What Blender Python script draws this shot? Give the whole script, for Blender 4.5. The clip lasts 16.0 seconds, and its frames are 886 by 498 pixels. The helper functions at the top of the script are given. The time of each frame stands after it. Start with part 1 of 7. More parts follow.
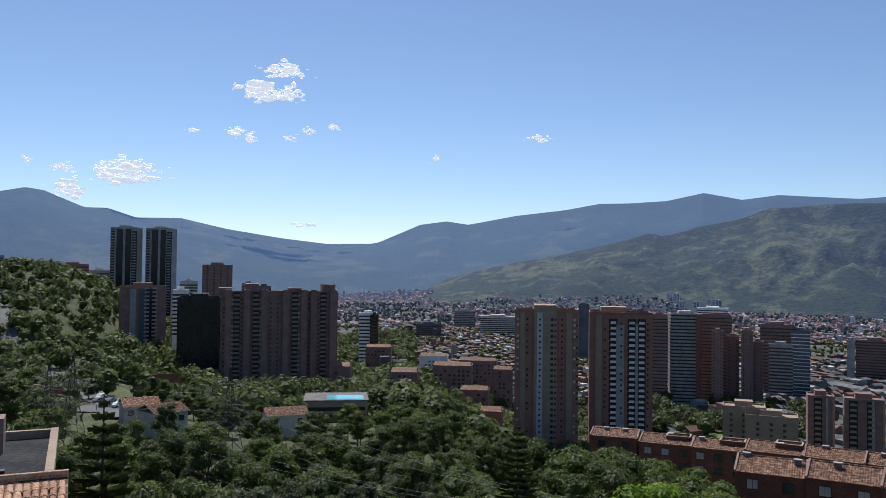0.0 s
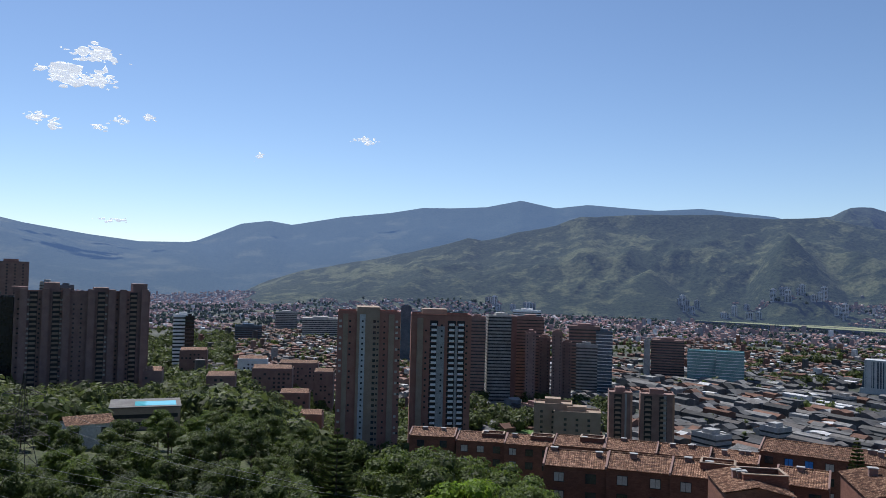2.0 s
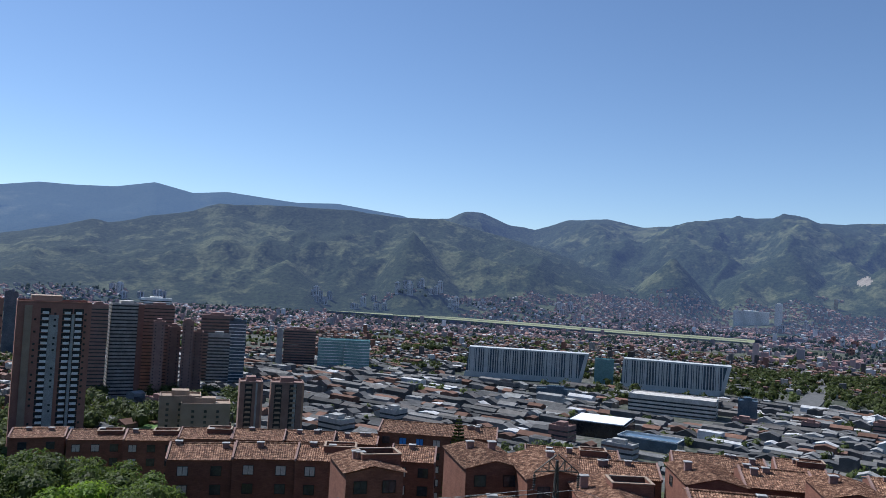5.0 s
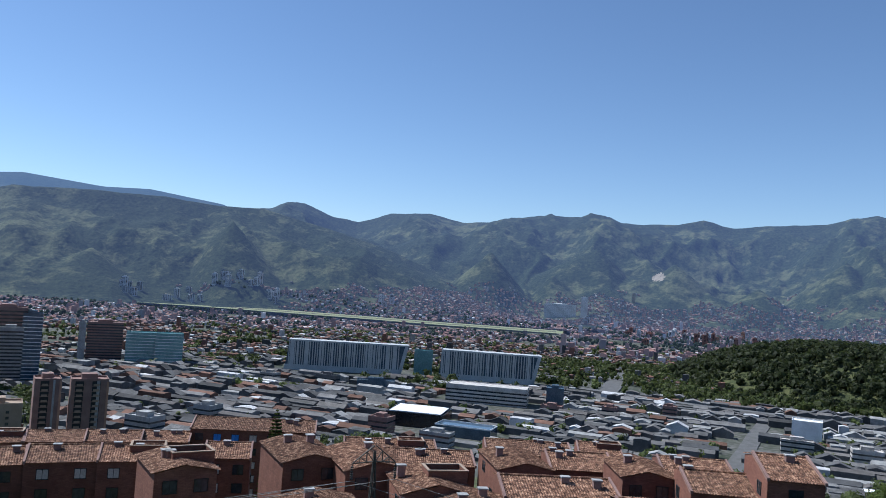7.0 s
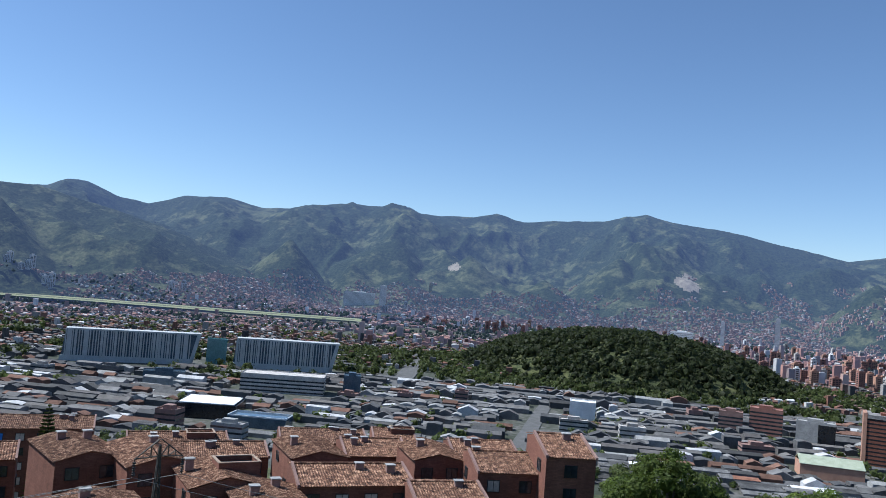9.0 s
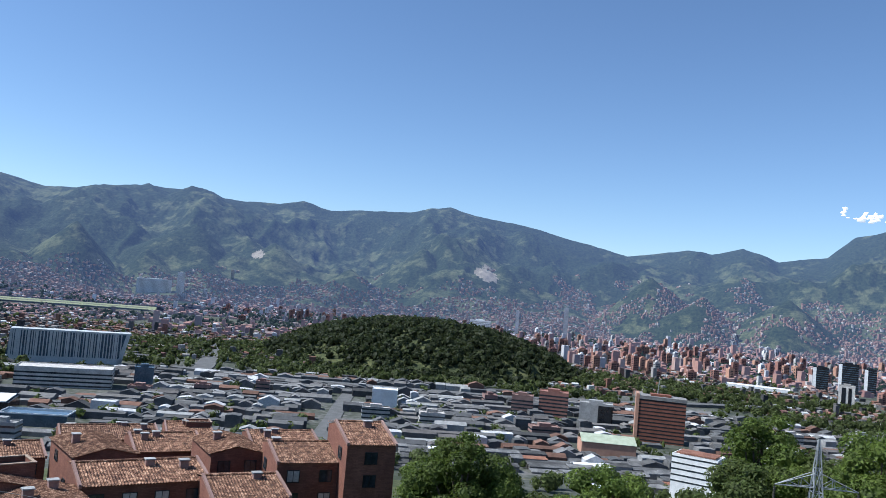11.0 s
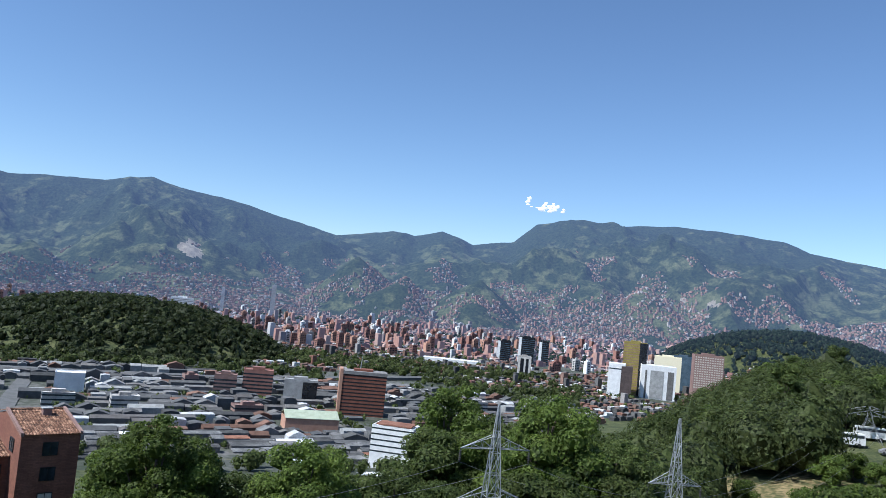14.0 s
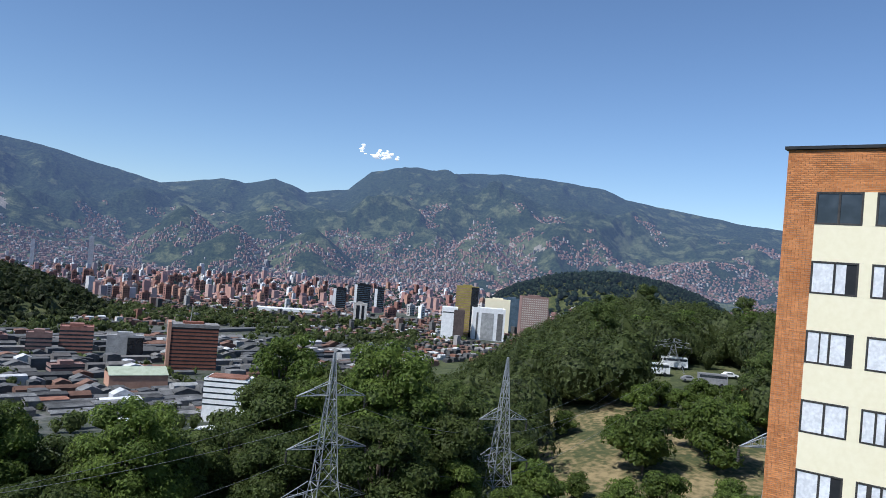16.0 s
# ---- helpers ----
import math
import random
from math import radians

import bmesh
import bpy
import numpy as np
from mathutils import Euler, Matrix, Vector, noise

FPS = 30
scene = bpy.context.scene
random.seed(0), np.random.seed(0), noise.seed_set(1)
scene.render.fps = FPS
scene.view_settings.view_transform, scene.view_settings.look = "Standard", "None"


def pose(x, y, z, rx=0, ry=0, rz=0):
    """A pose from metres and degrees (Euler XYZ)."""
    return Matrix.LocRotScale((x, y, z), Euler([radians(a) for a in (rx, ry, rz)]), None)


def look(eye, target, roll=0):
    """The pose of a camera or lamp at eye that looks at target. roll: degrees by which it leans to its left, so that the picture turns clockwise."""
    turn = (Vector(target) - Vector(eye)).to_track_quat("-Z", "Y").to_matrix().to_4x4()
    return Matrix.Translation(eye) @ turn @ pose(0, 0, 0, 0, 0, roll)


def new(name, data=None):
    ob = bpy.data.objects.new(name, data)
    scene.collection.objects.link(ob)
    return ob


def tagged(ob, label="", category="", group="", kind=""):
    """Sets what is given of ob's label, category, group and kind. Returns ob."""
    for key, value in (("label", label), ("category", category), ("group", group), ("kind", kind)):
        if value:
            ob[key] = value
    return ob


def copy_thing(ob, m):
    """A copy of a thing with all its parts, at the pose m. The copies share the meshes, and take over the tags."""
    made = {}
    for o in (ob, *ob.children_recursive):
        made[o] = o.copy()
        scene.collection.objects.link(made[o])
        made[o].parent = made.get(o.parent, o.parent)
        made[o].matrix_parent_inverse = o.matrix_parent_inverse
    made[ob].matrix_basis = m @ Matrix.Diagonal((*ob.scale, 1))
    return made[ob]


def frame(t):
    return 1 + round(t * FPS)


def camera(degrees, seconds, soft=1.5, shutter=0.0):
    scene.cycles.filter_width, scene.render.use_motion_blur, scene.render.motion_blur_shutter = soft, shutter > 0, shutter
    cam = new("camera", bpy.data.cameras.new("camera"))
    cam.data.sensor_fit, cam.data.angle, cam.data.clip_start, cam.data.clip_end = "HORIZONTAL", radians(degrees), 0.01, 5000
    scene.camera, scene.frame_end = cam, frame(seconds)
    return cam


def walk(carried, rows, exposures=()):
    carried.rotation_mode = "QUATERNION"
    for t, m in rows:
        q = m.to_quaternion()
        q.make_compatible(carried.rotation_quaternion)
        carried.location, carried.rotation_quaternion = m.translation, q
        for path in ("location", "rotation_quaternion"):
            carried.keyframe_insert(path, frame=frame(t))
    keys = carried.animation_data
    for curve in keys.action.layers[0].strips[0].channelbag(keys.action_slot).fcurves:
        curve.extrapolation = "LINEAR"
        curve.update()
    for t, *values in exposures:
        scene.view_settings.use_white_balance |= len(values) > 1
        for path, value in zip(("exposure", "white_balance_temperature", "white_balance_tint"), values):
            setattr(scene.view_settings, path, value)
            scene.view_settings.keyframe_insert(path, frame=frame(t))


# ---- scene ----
# The lookout stands at the origin, 110 m over the valley floor (z = 0).
# Places are given by bearing (degrees to the left of the first view) and distance.
EYE = 110.0
cam = camera(58.77, 16.0, soft=0.8)
ROWS = [
    (0.0, 0.02, 1.57, -0.68),
    (0.5, -2.26, 1.6, -0.82),
    (1.0, -5.51, 1.64, -1.11),
    (1.5, -9.41, 1.74, -1.22),
    (2.0, -12.75, 1.94, -1.46),
    (2.5, -16.98, 1.92, -1.72),
    (3.0, -21.5, 1.95, -2.21),
    (3.5, -25.37, 2.17, -2.34),
    (4.0, -30.33, 2.32, -2.73),
    (6.5, -48.4, 2.2, -3.62),
    (7.0, -51.65, 2.49, -3.82),
    (7.5, -55.16, 2.77, -3.86),
    (8.0, -59.65, 2.74, -4.14),
    (8.5, -63.2, 2.78, -4.43),
    (9.0, -66.18, 2.68, -4.56),
    (11.5, -83.77, 3.2, -5.16),
    (12.0, -87.18, 3.32, -5.15),
    (12.5, -91.07, 3.63, -5.38),
    (13.0, -94.14, 3.65, -5.41),
    (13.5, -97.95, 3.52, -5.68),
    (14.0, -101.39, 3.45, -5.75),
    (14.5, -104.3, 3.23, -5.64),
    (15.0, -106.66, 3.1, -5.29),
    (15.5, -109.85, 3.09, -5.3),
    (16.0, -113.38, 0.72, -4.72),
]
ARM = 0.35


def stand(t, yaw, pitch, roll):
    a = radians(yaw)
    return t, pose(-ARM * math.sin(a), ARM * math.cos(a), EYE, 90 + pitch, roll, yaw)


walk(cam, [stand(*row) for row in ROWS],
     exposures=[(0.0, 0.1, 6150, 12), (4.0, 0.17, 5950, 11), (7.0, 0.23, 5700, 9), (9.0, 0.33, 5700, 8), (12.5, 0.5, 5680, 8), (15.0, 0.4, 5650, 9), (16.0, 0.22, 5750, 10)])

# ---- daylight ----
SUN_BEARING, SUN_HEIGHT = 14.0, 52.0
world = bpy.data.worlds.new("sky")
scene.world = world
world.use_nodes = True
wn, wl = world.node_tree.nodes, world.node_tree.links
sky = wn.new("ShaderNodeTexSky")
sky.sky_type = "NISHITA"
sky.sun_disc = False
sky.sun_elevation = radians(SUN_HEIGHT)
sky.sun_rotation = radians(-SUN_BEARING)
sky.altitude = 1600
sky.air_density, sky.dust_density, sky.ozone_density = 1.0, 0.4, 2.4
wl.new(sky.outputs[0], wn["Background"].inputs[0])
wn["Background"].inputs[1].default_value = 0.1
sun_data = bpy.data.lights.new("sun", "SUN")
sun_data.energy, sun_data.angle, sun_data.color = 5.0, radians(0.53), (1.0, 0.95, 0.87)
sun = new("sun", sun_data)
_a, _e = radians(SUN_BEARING), radians(SUN_HEIGHT)
sun.matrix_world = look((-math.sin(_a) * math.cos(_e) * 900, math.cos(_a) * math.cos(_e) * 900, math.sin(_e) * 900), (0, 0, 0))

# ---- materials ----


def material(name, colors, rough=0.8, scale=1.0, fine=12.0, bump=0.3, depth=0.05, metal=0.0, tint=0.0, island=(), glow=None, spec=0.3, transmission=0.0, ribs=0.0, courses=None, coat_detail=5.0):
    """A mottled surface: colours blended by coarse and fine noise; tint: spread of brightness from object to object;
    island: colours dealt out piece by piece; courses: (row, length, joint colour) of laid bricks or tiles."""
    m = bpy.data.materials.new(name)
    m.use_nodes = True
    n, l = m.node_tree.nodes, m.node_tree.links
    b = n["Principled BSDF"]
    b.inputs["Roughness"].default_value = rough
    b.inputs["Metallic"].default_value = metal
    b.inputs["Specular IOR Level"].default_value = spec
    b.inputs["Transmission Weight"].default_value = transmission
    geo = n.new("ShaderNodeNewGeometry")
    coarse, grain = n.new("ShaderNodeTexNoise"), n.new("ShaderNodeTexNoise")
    for tex, s, d in ((coarse, 1.0 / scale, 4.0), (grain, fine / scale, coat_detail)):
        tex.inputs["Scale"].default_value = s
        tex.inputs["Detail"].default_value = d
        l.new(geo.outputs["Position"], tex.inputs["Vector"])
    both = n.new("ShaderNodeMath")
    both.operation = "MULTIPLY_ADD"
    l.new(grain.outputs[0], both.inputs[0])
    both.inputs[1].default_value = 0.5
    half = n.new("ShaderNodeMath")
    half.operation = "MULTIPLY"
    l.new(coarse.outputs[0], half.inputs[0])
    half.inputs[1].default_value = 0.5
    l.new(half.outputs[0], both.inputs[2])
    ramp = n.new("ShaderNodeValToRGB")
    l.new(both.outputs[0], ramp.inputs[0])
    els = ramp.color_ramp.elements
    while len(els) < len(colors):
        els.new(0.5)
    for i, c in enumerate(colors):
        els[i].position = 0.4 + 0.22 * i / max(1, len(colors) - 1)
        els[i].color = (*c, 1)
    out = ramp.outputs[0]
    if island:
        deal = n.new("ShaderNodeValToRGB")
        deal.color_ramp.interpolation = "CONSTANT"
        l.new(geo.outputs["Random Per Island"], deal.inputs[0])
        de = deal.color_ramp.elements
        while len(de) < len(island):
            de.new(0.5)
        for i, c in enumerate(island):
            de[i].position = i / len(island)
            de[i].color = (*c, 1)
        mul = n.new("ShaderNodeMix")
        mul.data_type, mul.blend_type = "RGBA", "MULTIPLY"
        mul.inputs[0].default_value = 1.0
        l.new(out, mul.inputs[6])
        l.new(deal.outputs[0], mul.inputs[7])
        out = mul.outputs[2]
    if tint:
        info = n.new("ShaderNodeObjectInfo")
        span = n.new("ShaderNodeMapRange")
        span.inputs[3].default_value, span.inputs[4].default_value = 1 - tint, 1 + tint
        l.new(info.outputs["Random"], span.inputs[0])
        hsv = n.new("ShaderNodeHueSaturation")
        l.new(out, hsv.inputs["Color"])
        l.new(span.outputs[0], hsv.inputs["Value"])
        out = hsv.outputs[0]
    if courses:
        row, length, joint = courses
        tc = n.new("ShaderNodeTexCoord")
        sep, com = n.new("ShaderNodeSeparateXYZ"), n.new("ShaderNodeCombineXYZ")
        l.new(tc.outputs["Object"], sep.inputs[0])
        addxy = n.new("ShaderNodeMath")
        l.new(sep.outputs[0], addxy.inputs[0])
        l.new(sep.outputs[1], addxy.inputs[1])
        l.new(addxy.outputs[0], com.inputs[0])
        l.new(sep.outputs[2], com.inputs[1])
        br = n.new("ShaderNodeTexBrick")
        l.new(com.outputs[0], br.inputs["Vector"])
        br.inputs["Scale"].default_value = 1.0
        br.inputs["Brick Width"].default_value = length
        br.inputs["Row Height"].default_value = row
        br.inputs["Mortar Size"].default_value = row * 0.09
        br.inputs["Color1"].default_value = (1.12, 1.1, 1.08, 1)
        br.inputs["Color2"].default_value = (0.82, 0.8, 0.8, 1)
        br.inputs["Mortar"].default_value = (*joint, 1)
        mul = n.new("ShaderNodeMix")
        mul.data_type, mul.blend_type = "RGBA", "MULTIPLY"
        mul.inputs[0].default_value = 1.0
        l.new(out, mul.inputs[6])
        l.new(br.outputs[0], mul.inputs[7])
        out = mul.outputs[2]
    l.new(out, b.inputs["Base Color"])
    if bump:
        bp = n.new("ShaderNodeBump")
        bp.inputs["Strength"].default_value = bump
        bp.inputs["Distance"].default_value = depth
        l.new(both.outputs[0], bp.inputs["Height"])
        l.new(bp.outputs[0], b.inputs["Normal"])
    # emission standing in for haze; a second strength makes it grow with distance
    if glow:
        b.inputs["Emission Color"].default_value = (*glow[:3], 1)
        b.inputs["Emission Strength"].default_value = glow[3]
        if len(glow) > 4:
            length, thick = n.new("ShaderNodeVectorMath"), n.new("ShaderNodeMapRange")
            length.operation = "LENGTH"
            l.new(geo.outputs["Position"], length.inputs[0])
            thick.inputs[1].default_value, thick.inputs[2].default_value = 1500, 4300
            thick.inputs[3].default_value, thick.inputs[4].default_value = glow[3:]
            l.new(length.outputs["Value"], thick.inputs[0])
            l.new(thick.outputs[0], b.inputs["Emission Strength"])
    return m


def leaf_material(name, dark, light, glow=None):
    m = material(name, (dark, light), 0.6, 3.0, 6.0, 0, tint=0.22, spec=0.25, glow=glow)
    n, l = m.node_tree.nodes, m.node_tree.links
    b = n["Principled BSDF"]
    tr = n.new("ShaderNodeBsdfTranslucent")
    mix = n.new("ShaderNodeMixShader")
    mix.inputs[0].default_value = 0.5
    src = b.inputs["Base Color"].links[0].from_socket
    geo = next(x for x in n if x.type == "NEW_GEOMETRY")
    hsv = n.new("ShaderNodeHueSaturation")
    span = n.new("ShaderNodeMapRange")
    span.inputs[3].default_value, span.inputs[4].default_value = 0.6, 1.45
    l.new(geo.outputs["Random Per Island"], span.inputs[0])
    l.new(span.outputs[0], hsv.inputs["Value"])
    l.new(src, hsv.inputs["Color"])
    l.new(hsv.outputs[0], b.inputs["Base Color"])
    l.new(hsv.outputs[0], tr.inputs[0])
    l.new(b.outputs[0], mix.inputs[1])
    l.new(tr.outputs[0], mix.inputs[2])
    l.new(mix.outputs[0], n["Material Output"].inputs[0])
    return m


# haze lent to far surfaces as bluish emission: colour, then strength
HAZE_GLOW_MID = (0.22, 0.36, 0.78, 0.135)
HAZE_GLOW_TOWN = (0.24, 0.37, 0.66, 0.05, 0.19)

M_GRASS = material("grass", ((0.03, 0.04, 0.016), (0.06, 0.072, 0.026), (0.11, 0.11, 0.045)), 0.95, 14, 14, 0.6, 0.3)
M_DRY = material("dry_grass", ((0.045, 0.055, 0.02), (0.08, 0.08, 0.03), (0.18, 0.14, 0.068), (0.26, 0.2, 0.1)), 0.95, 11, 9, 0.6, 0.2)
M_TOWN = material("town_ground", ((0.035, 0.045, 0.025), (0.07, 0.075, 0.06), (0.14, 0.135, 0.125)), 0.95, 60, 12, 0.2)
M_ASPHALT = material("asphalt", ((0.09, 0.09, 0.088), (0.14, 0.14, 0.138)), 0.9, 8, 20, 0.2, 0.02)
M_RUNWAY = material("mown_grass", ((0.16, 0.18, 0.08), (0.24, 0.24, 0.12)), 0.95, 90, 10, 0, glow=HAZE_GLOW_TOWN)


def slope_material(name, woods, pasture, glow, near, far, patch=150.0, share=0.5):
    """Woods and pastures on a mountain side; haze is put in as blue emission, stronger with distance from the lookout.
    """
    m = bpy.data.materials.new(name)
    m.use_nodes = True
    n, l = m.node_tree.nodes, m.node_tree.links
    b = n["Principled BSDF"]
    b.inputs["Roughness"].default_value = 0.95
    b.inputs["Specular IOR Level"].default_value = 0.1
    geo = n.new("ShaderNodeNewGeometry")
    fields, clumps, broad = n.new("ShaderNodeTexNoise"), n.new("ShaderNodeTexNoise"), n.new("ShaderNodeTexNoise")
    for tex, size, detail in ((fields, patch, 7.0), (clumps, 13.0, 4.0), (broad, 520.0, 3.0)):
        tex.inputs["Scale"].default_value = 1.0 / size
        tex.inputs["Detail"].default_value = detail
        tex.inputs["Roughness"].default_value = 0.62
        l.new(geo.outputs["Position"], tex.inputs["Vector"])
    add = n.new("ShaderNodeMath")
    add.operation = "MULTIPLY_ADD"
    l.new(broad.outputs[0], add.inputs[0])
    add.inputs[1].default_value = 0.7
    l.new(fields.outputs[0], add.inputs[2])
    sep, climb, less = n.new("ShaderNodeSeparateXYZ"), n.new("ShaderNodeMapRange"), n.new("ShaderNodeMath")
    l.new(geo.outputs["Position"], sep.inputs[0])
    climb.inputs[1].default_value, climb.inputs[2].default_value, climb.inputs[4].default_value = 200, 450, 0.08
    l.new(sep.outputs[2], climb.inputs[0])
    less.operation = "SUBTRACT"
    l.new(add.outputs[0], less.inputs[0])
    l.new(climb.outputs[0], less.inputs[1])
    mask = n.new("ShaderNodeMapRange")
    mask.inputs[1].default_value, mask.inputs[2].default_value = share + 0.33, share + 0.47
    l.new(less.outputs[0], mask.inputs[0])
    ramps = []
    for pair in (woods, pasture):
        ramp = n.new("ShaderNodeValToRGB")
        l.new(clumps.outputs[0], ramp.inputs[0])
        for e, pos, c in zip(ramp.color_ramp.elements, (0.36, 0.64), pair):
            e.position, e.color = pos, (*c, 1)
        ramps.append(ramp)
    mix = n.new("ShaderNodeMix")
    mix.data_type = "RGBA"
    l.new(mask.outputs[0], mix.inputs[0])
    l.new(ramps[0].outputs[0], mix.inputs[6])
    l.new(ramps[1].outputs[0], mix.inputs[7])
    l.new(mix.outputs[2], b.inputs["Base Color"])
    bp = n.new("ShaderNodeBump")
    bp.inputs["Strength"].default_value = 0.8
    bp.inputs["Distance"].default_value = 9.0
    l.new(clumps.outputs[0], bp.inputs["Height"])
    l.new(bp.outputs[0], b.inputs["Normal"])
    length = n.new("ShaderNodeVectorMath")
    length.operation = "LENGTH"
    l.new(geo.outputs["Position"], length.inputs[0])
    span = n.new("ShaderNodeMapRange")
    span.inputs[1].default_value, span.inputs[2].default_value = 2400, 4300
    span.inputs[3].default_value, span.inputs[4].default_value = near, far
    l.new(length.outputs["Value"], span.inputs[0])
    b.inputs["Emission Color"].default_value = (*glow, 1)
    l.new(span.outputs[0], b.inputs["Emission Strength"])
    return m


M_QUARRY = material("bare_earth", ((0.13, 0.115, 0.085), (0.24, 0.21, 0.165)), 0.95, 40, 8, 0.5, 2.0, glow=HAZE_GLOW_MID)
M_FARHOUSE = material("far_house", ((0.7, 0.7, 0.7), (1.0, 1.0, 1.0)), 0.9, 60, 10, 0, glow=HAZE_GLOW_TOWN,
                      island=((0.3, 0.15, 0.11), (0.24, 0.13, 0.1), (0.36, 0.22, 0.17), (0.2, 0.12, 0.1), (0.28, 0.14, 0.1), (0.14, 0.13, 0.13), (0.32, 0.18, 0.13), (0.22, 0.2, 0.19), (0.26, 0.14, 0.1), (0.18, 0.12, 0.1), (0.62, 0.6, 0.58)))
M_FARBRICK = material("far_brick", ((0.8, 0.8, 0.8), (1.0, 1.0, 1.0)), 0.9, 60, 10, 0, glow=HAZE_GLOW_TOWN,
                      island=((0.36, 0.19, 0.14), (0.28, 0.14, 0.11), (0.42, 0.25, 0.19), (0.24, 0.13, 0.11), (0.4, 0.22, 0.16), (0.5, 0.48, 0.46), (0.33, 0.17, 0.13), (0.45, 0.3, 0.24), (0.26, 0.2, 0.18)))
M_FARWALL = material("far_wall", ((0.3, 0.29, 0.29), (0.42, 0.4, 0.4)), 0.9, 60, 10, 0, tint=0.25, glow=HAZE_GLOW_TOWN)
M_RUSTBRICK = material("rust_brick", ((0.19, 0.075, 0.05), (0.27, 0.11, 0.075)), 0.9, 4, 14, 0.2, 0.01, tint=0.1)
M_RUSTDARK = material("dark_brown_cladding", ((0.06, 0.045, 0.042), (0.1, 0.075, 0.07)), 0.7, 5, 10, 0)
M_HOUSE = material("town_house", ((0.6, 0.6, 0.6), (0.95, 0.95, 0.95)), 0.9, 20, 12, 0.2, 0.05, glow=None,
                   island=((0.26, 0.13, 0.09), (0.2, 0.11, 0.09), (0.3, 0.19, 0.15), (0.1, 0.098, 0.095), (0.24, 0.13, 0.1), (0.16, 0.155, 0.15), (0.22, 0.14, 0.11), (0.07, 0.07, 0.07), (0.12, 0.115, 0.11), (0.2, 0.12, 0.09), (0.36, 0.34, 0.32), (0.62, 0.62, 0.6)))
M_SHEDMIX = material("mixed_sheet_roofs", ((0.6, 0.6, 0.6), (1.0, 1.0, 1.0)), 0.9, 5, 12, 0.3, 0.1, spec=0.12,
                      island=((0.13, 0.13, 0.13), (0.17, 0.168, 0.165), (0.1, 0.1, 0.102), (0.22, 0.215, 0.21), (0.15, 0.14, 0.135), (0.17, 0.1, 0.075), (0.11, 0.112, 0.115), (0.24, 0.14, 0.105), (0.6, 0.6, 0.6), (0.26, 0.255, 0.25), (0.14, 0.14, 0.14), (0.08, 0.08, 0.08), (0.2, 0.19, 0.18), (0.36, 0.36, 0.35), (0.12, 0.118, 0.115)))
M_SHED = material("sheet_roof", ((0.07, 0.071, 0.072), (0.12, 0.12, 0.12), (0.2, 0.197, 0.193)), 0.9, 7, 12, 0.4, 0.1, tint=0.45, spec=0.12)
M_SHEDWALL = material("grey_block_wall", ((0.13, 0.125, 0.12), (0.24, 0.23, 0.22)), 0.9, 5, 12, 0.2, tint=0.35)
M_SHED_WHITE = material("white_sheet_roof", ((0.6, 0.61, 0.62), (0.82, 0.82, 0.82)), 0.6, 9, 9, 0.2, 0.05, tint=0.12)
M_SHED_RED = material("rusty_roof", ((0.16, 0.07, 0.045), (0.3, 0.15, 0.1)), 0.85, 7, 9, 0.3, 0.1, tint=0.25)
M_WALL = material("rendered_wall", ((0.3, 0.28, 0.26), (0.5, 0.48, 0.45)), 0.9, 5, 12, 0.2, tint=0.35)
M_WHITE = material("white_paint", ((0.66, 0.66, 0.65), (0.82, 0.82, 0.81)), 0.7, 4, 10, 0.1)
M_PALE = material("pale_panels", ((0.38, 0.4, 0.4), (0.5, 0.52, 0.52)), 0.7, 6, 8, 0.1)
M_CONCRETE = material("concrete", ((0.24, 0.24, 0.235), (0.4, 0.4, 0.39)), 0.9, 5, 12, 0.2)
# near-black for dark parts, and for shade painted as flat sheets
M_DARK = material("dark_parts_and_shade", ((0.015, 0.016, 0.018), (0.03, 0.031, 0.034)), 0.5, 3, 8, 0)
M_GLASS = material("window_glass", ((0.02, 0.025, 0.03), (0.05, 0.06, 0.07)), 0.08, 3, 6, 0, spec=0.6)
M_BLUEGLASS = material("blue_glass", ((0.05, 0.08, 0.11), (0.09, 0.13, 0.17)), 0.12, 6, 6, 0, spec=0.6)
M_GREENGLASS = material("green_glass", ((0.12, 0.24, 0.24), (0.2, 0.36, 0.36)), 0.15, 8, 6, 0, spec=0.6)
M_BLACKGLASS = material("black_curtain_wall", ((0.008, 0.009, 0.012), (0.018, 0.02, 0.025)), 0.25, 8, 6, 0, spec=0.5)
M_BRICK = material("brick", ((0.2, 0.075, 0.045), (0.3, 0.12, 0.07)), 0.9, 3, 14, 0.2, 0.01, courses=(0.3, 1.0, (0.75, 0.72, 0.7)))
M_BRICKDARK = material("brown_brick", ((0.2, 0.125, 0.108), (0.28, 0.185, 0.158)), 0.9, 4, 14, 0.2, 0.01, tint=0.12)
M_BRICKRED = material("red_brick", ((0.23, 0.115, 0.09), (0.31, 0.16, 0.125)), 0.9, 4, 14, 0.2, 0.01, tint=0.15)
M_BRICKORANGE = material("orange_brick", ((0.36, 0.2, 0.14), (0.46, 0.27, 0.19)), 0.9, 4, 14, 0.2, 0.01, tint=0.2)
M_OCHRE = material("ochre_render", ((0.26, 0.195, 0.145), (0.35, 0.265, 0.2)), 0.9, 4, 12, 0.1)
M_CREAM = material("cream_render", ((0.72, 0.655, 0.465), (0.76, 0.7, 0.515)), 0.85, 2.5, 12, 0.15, 0.01)
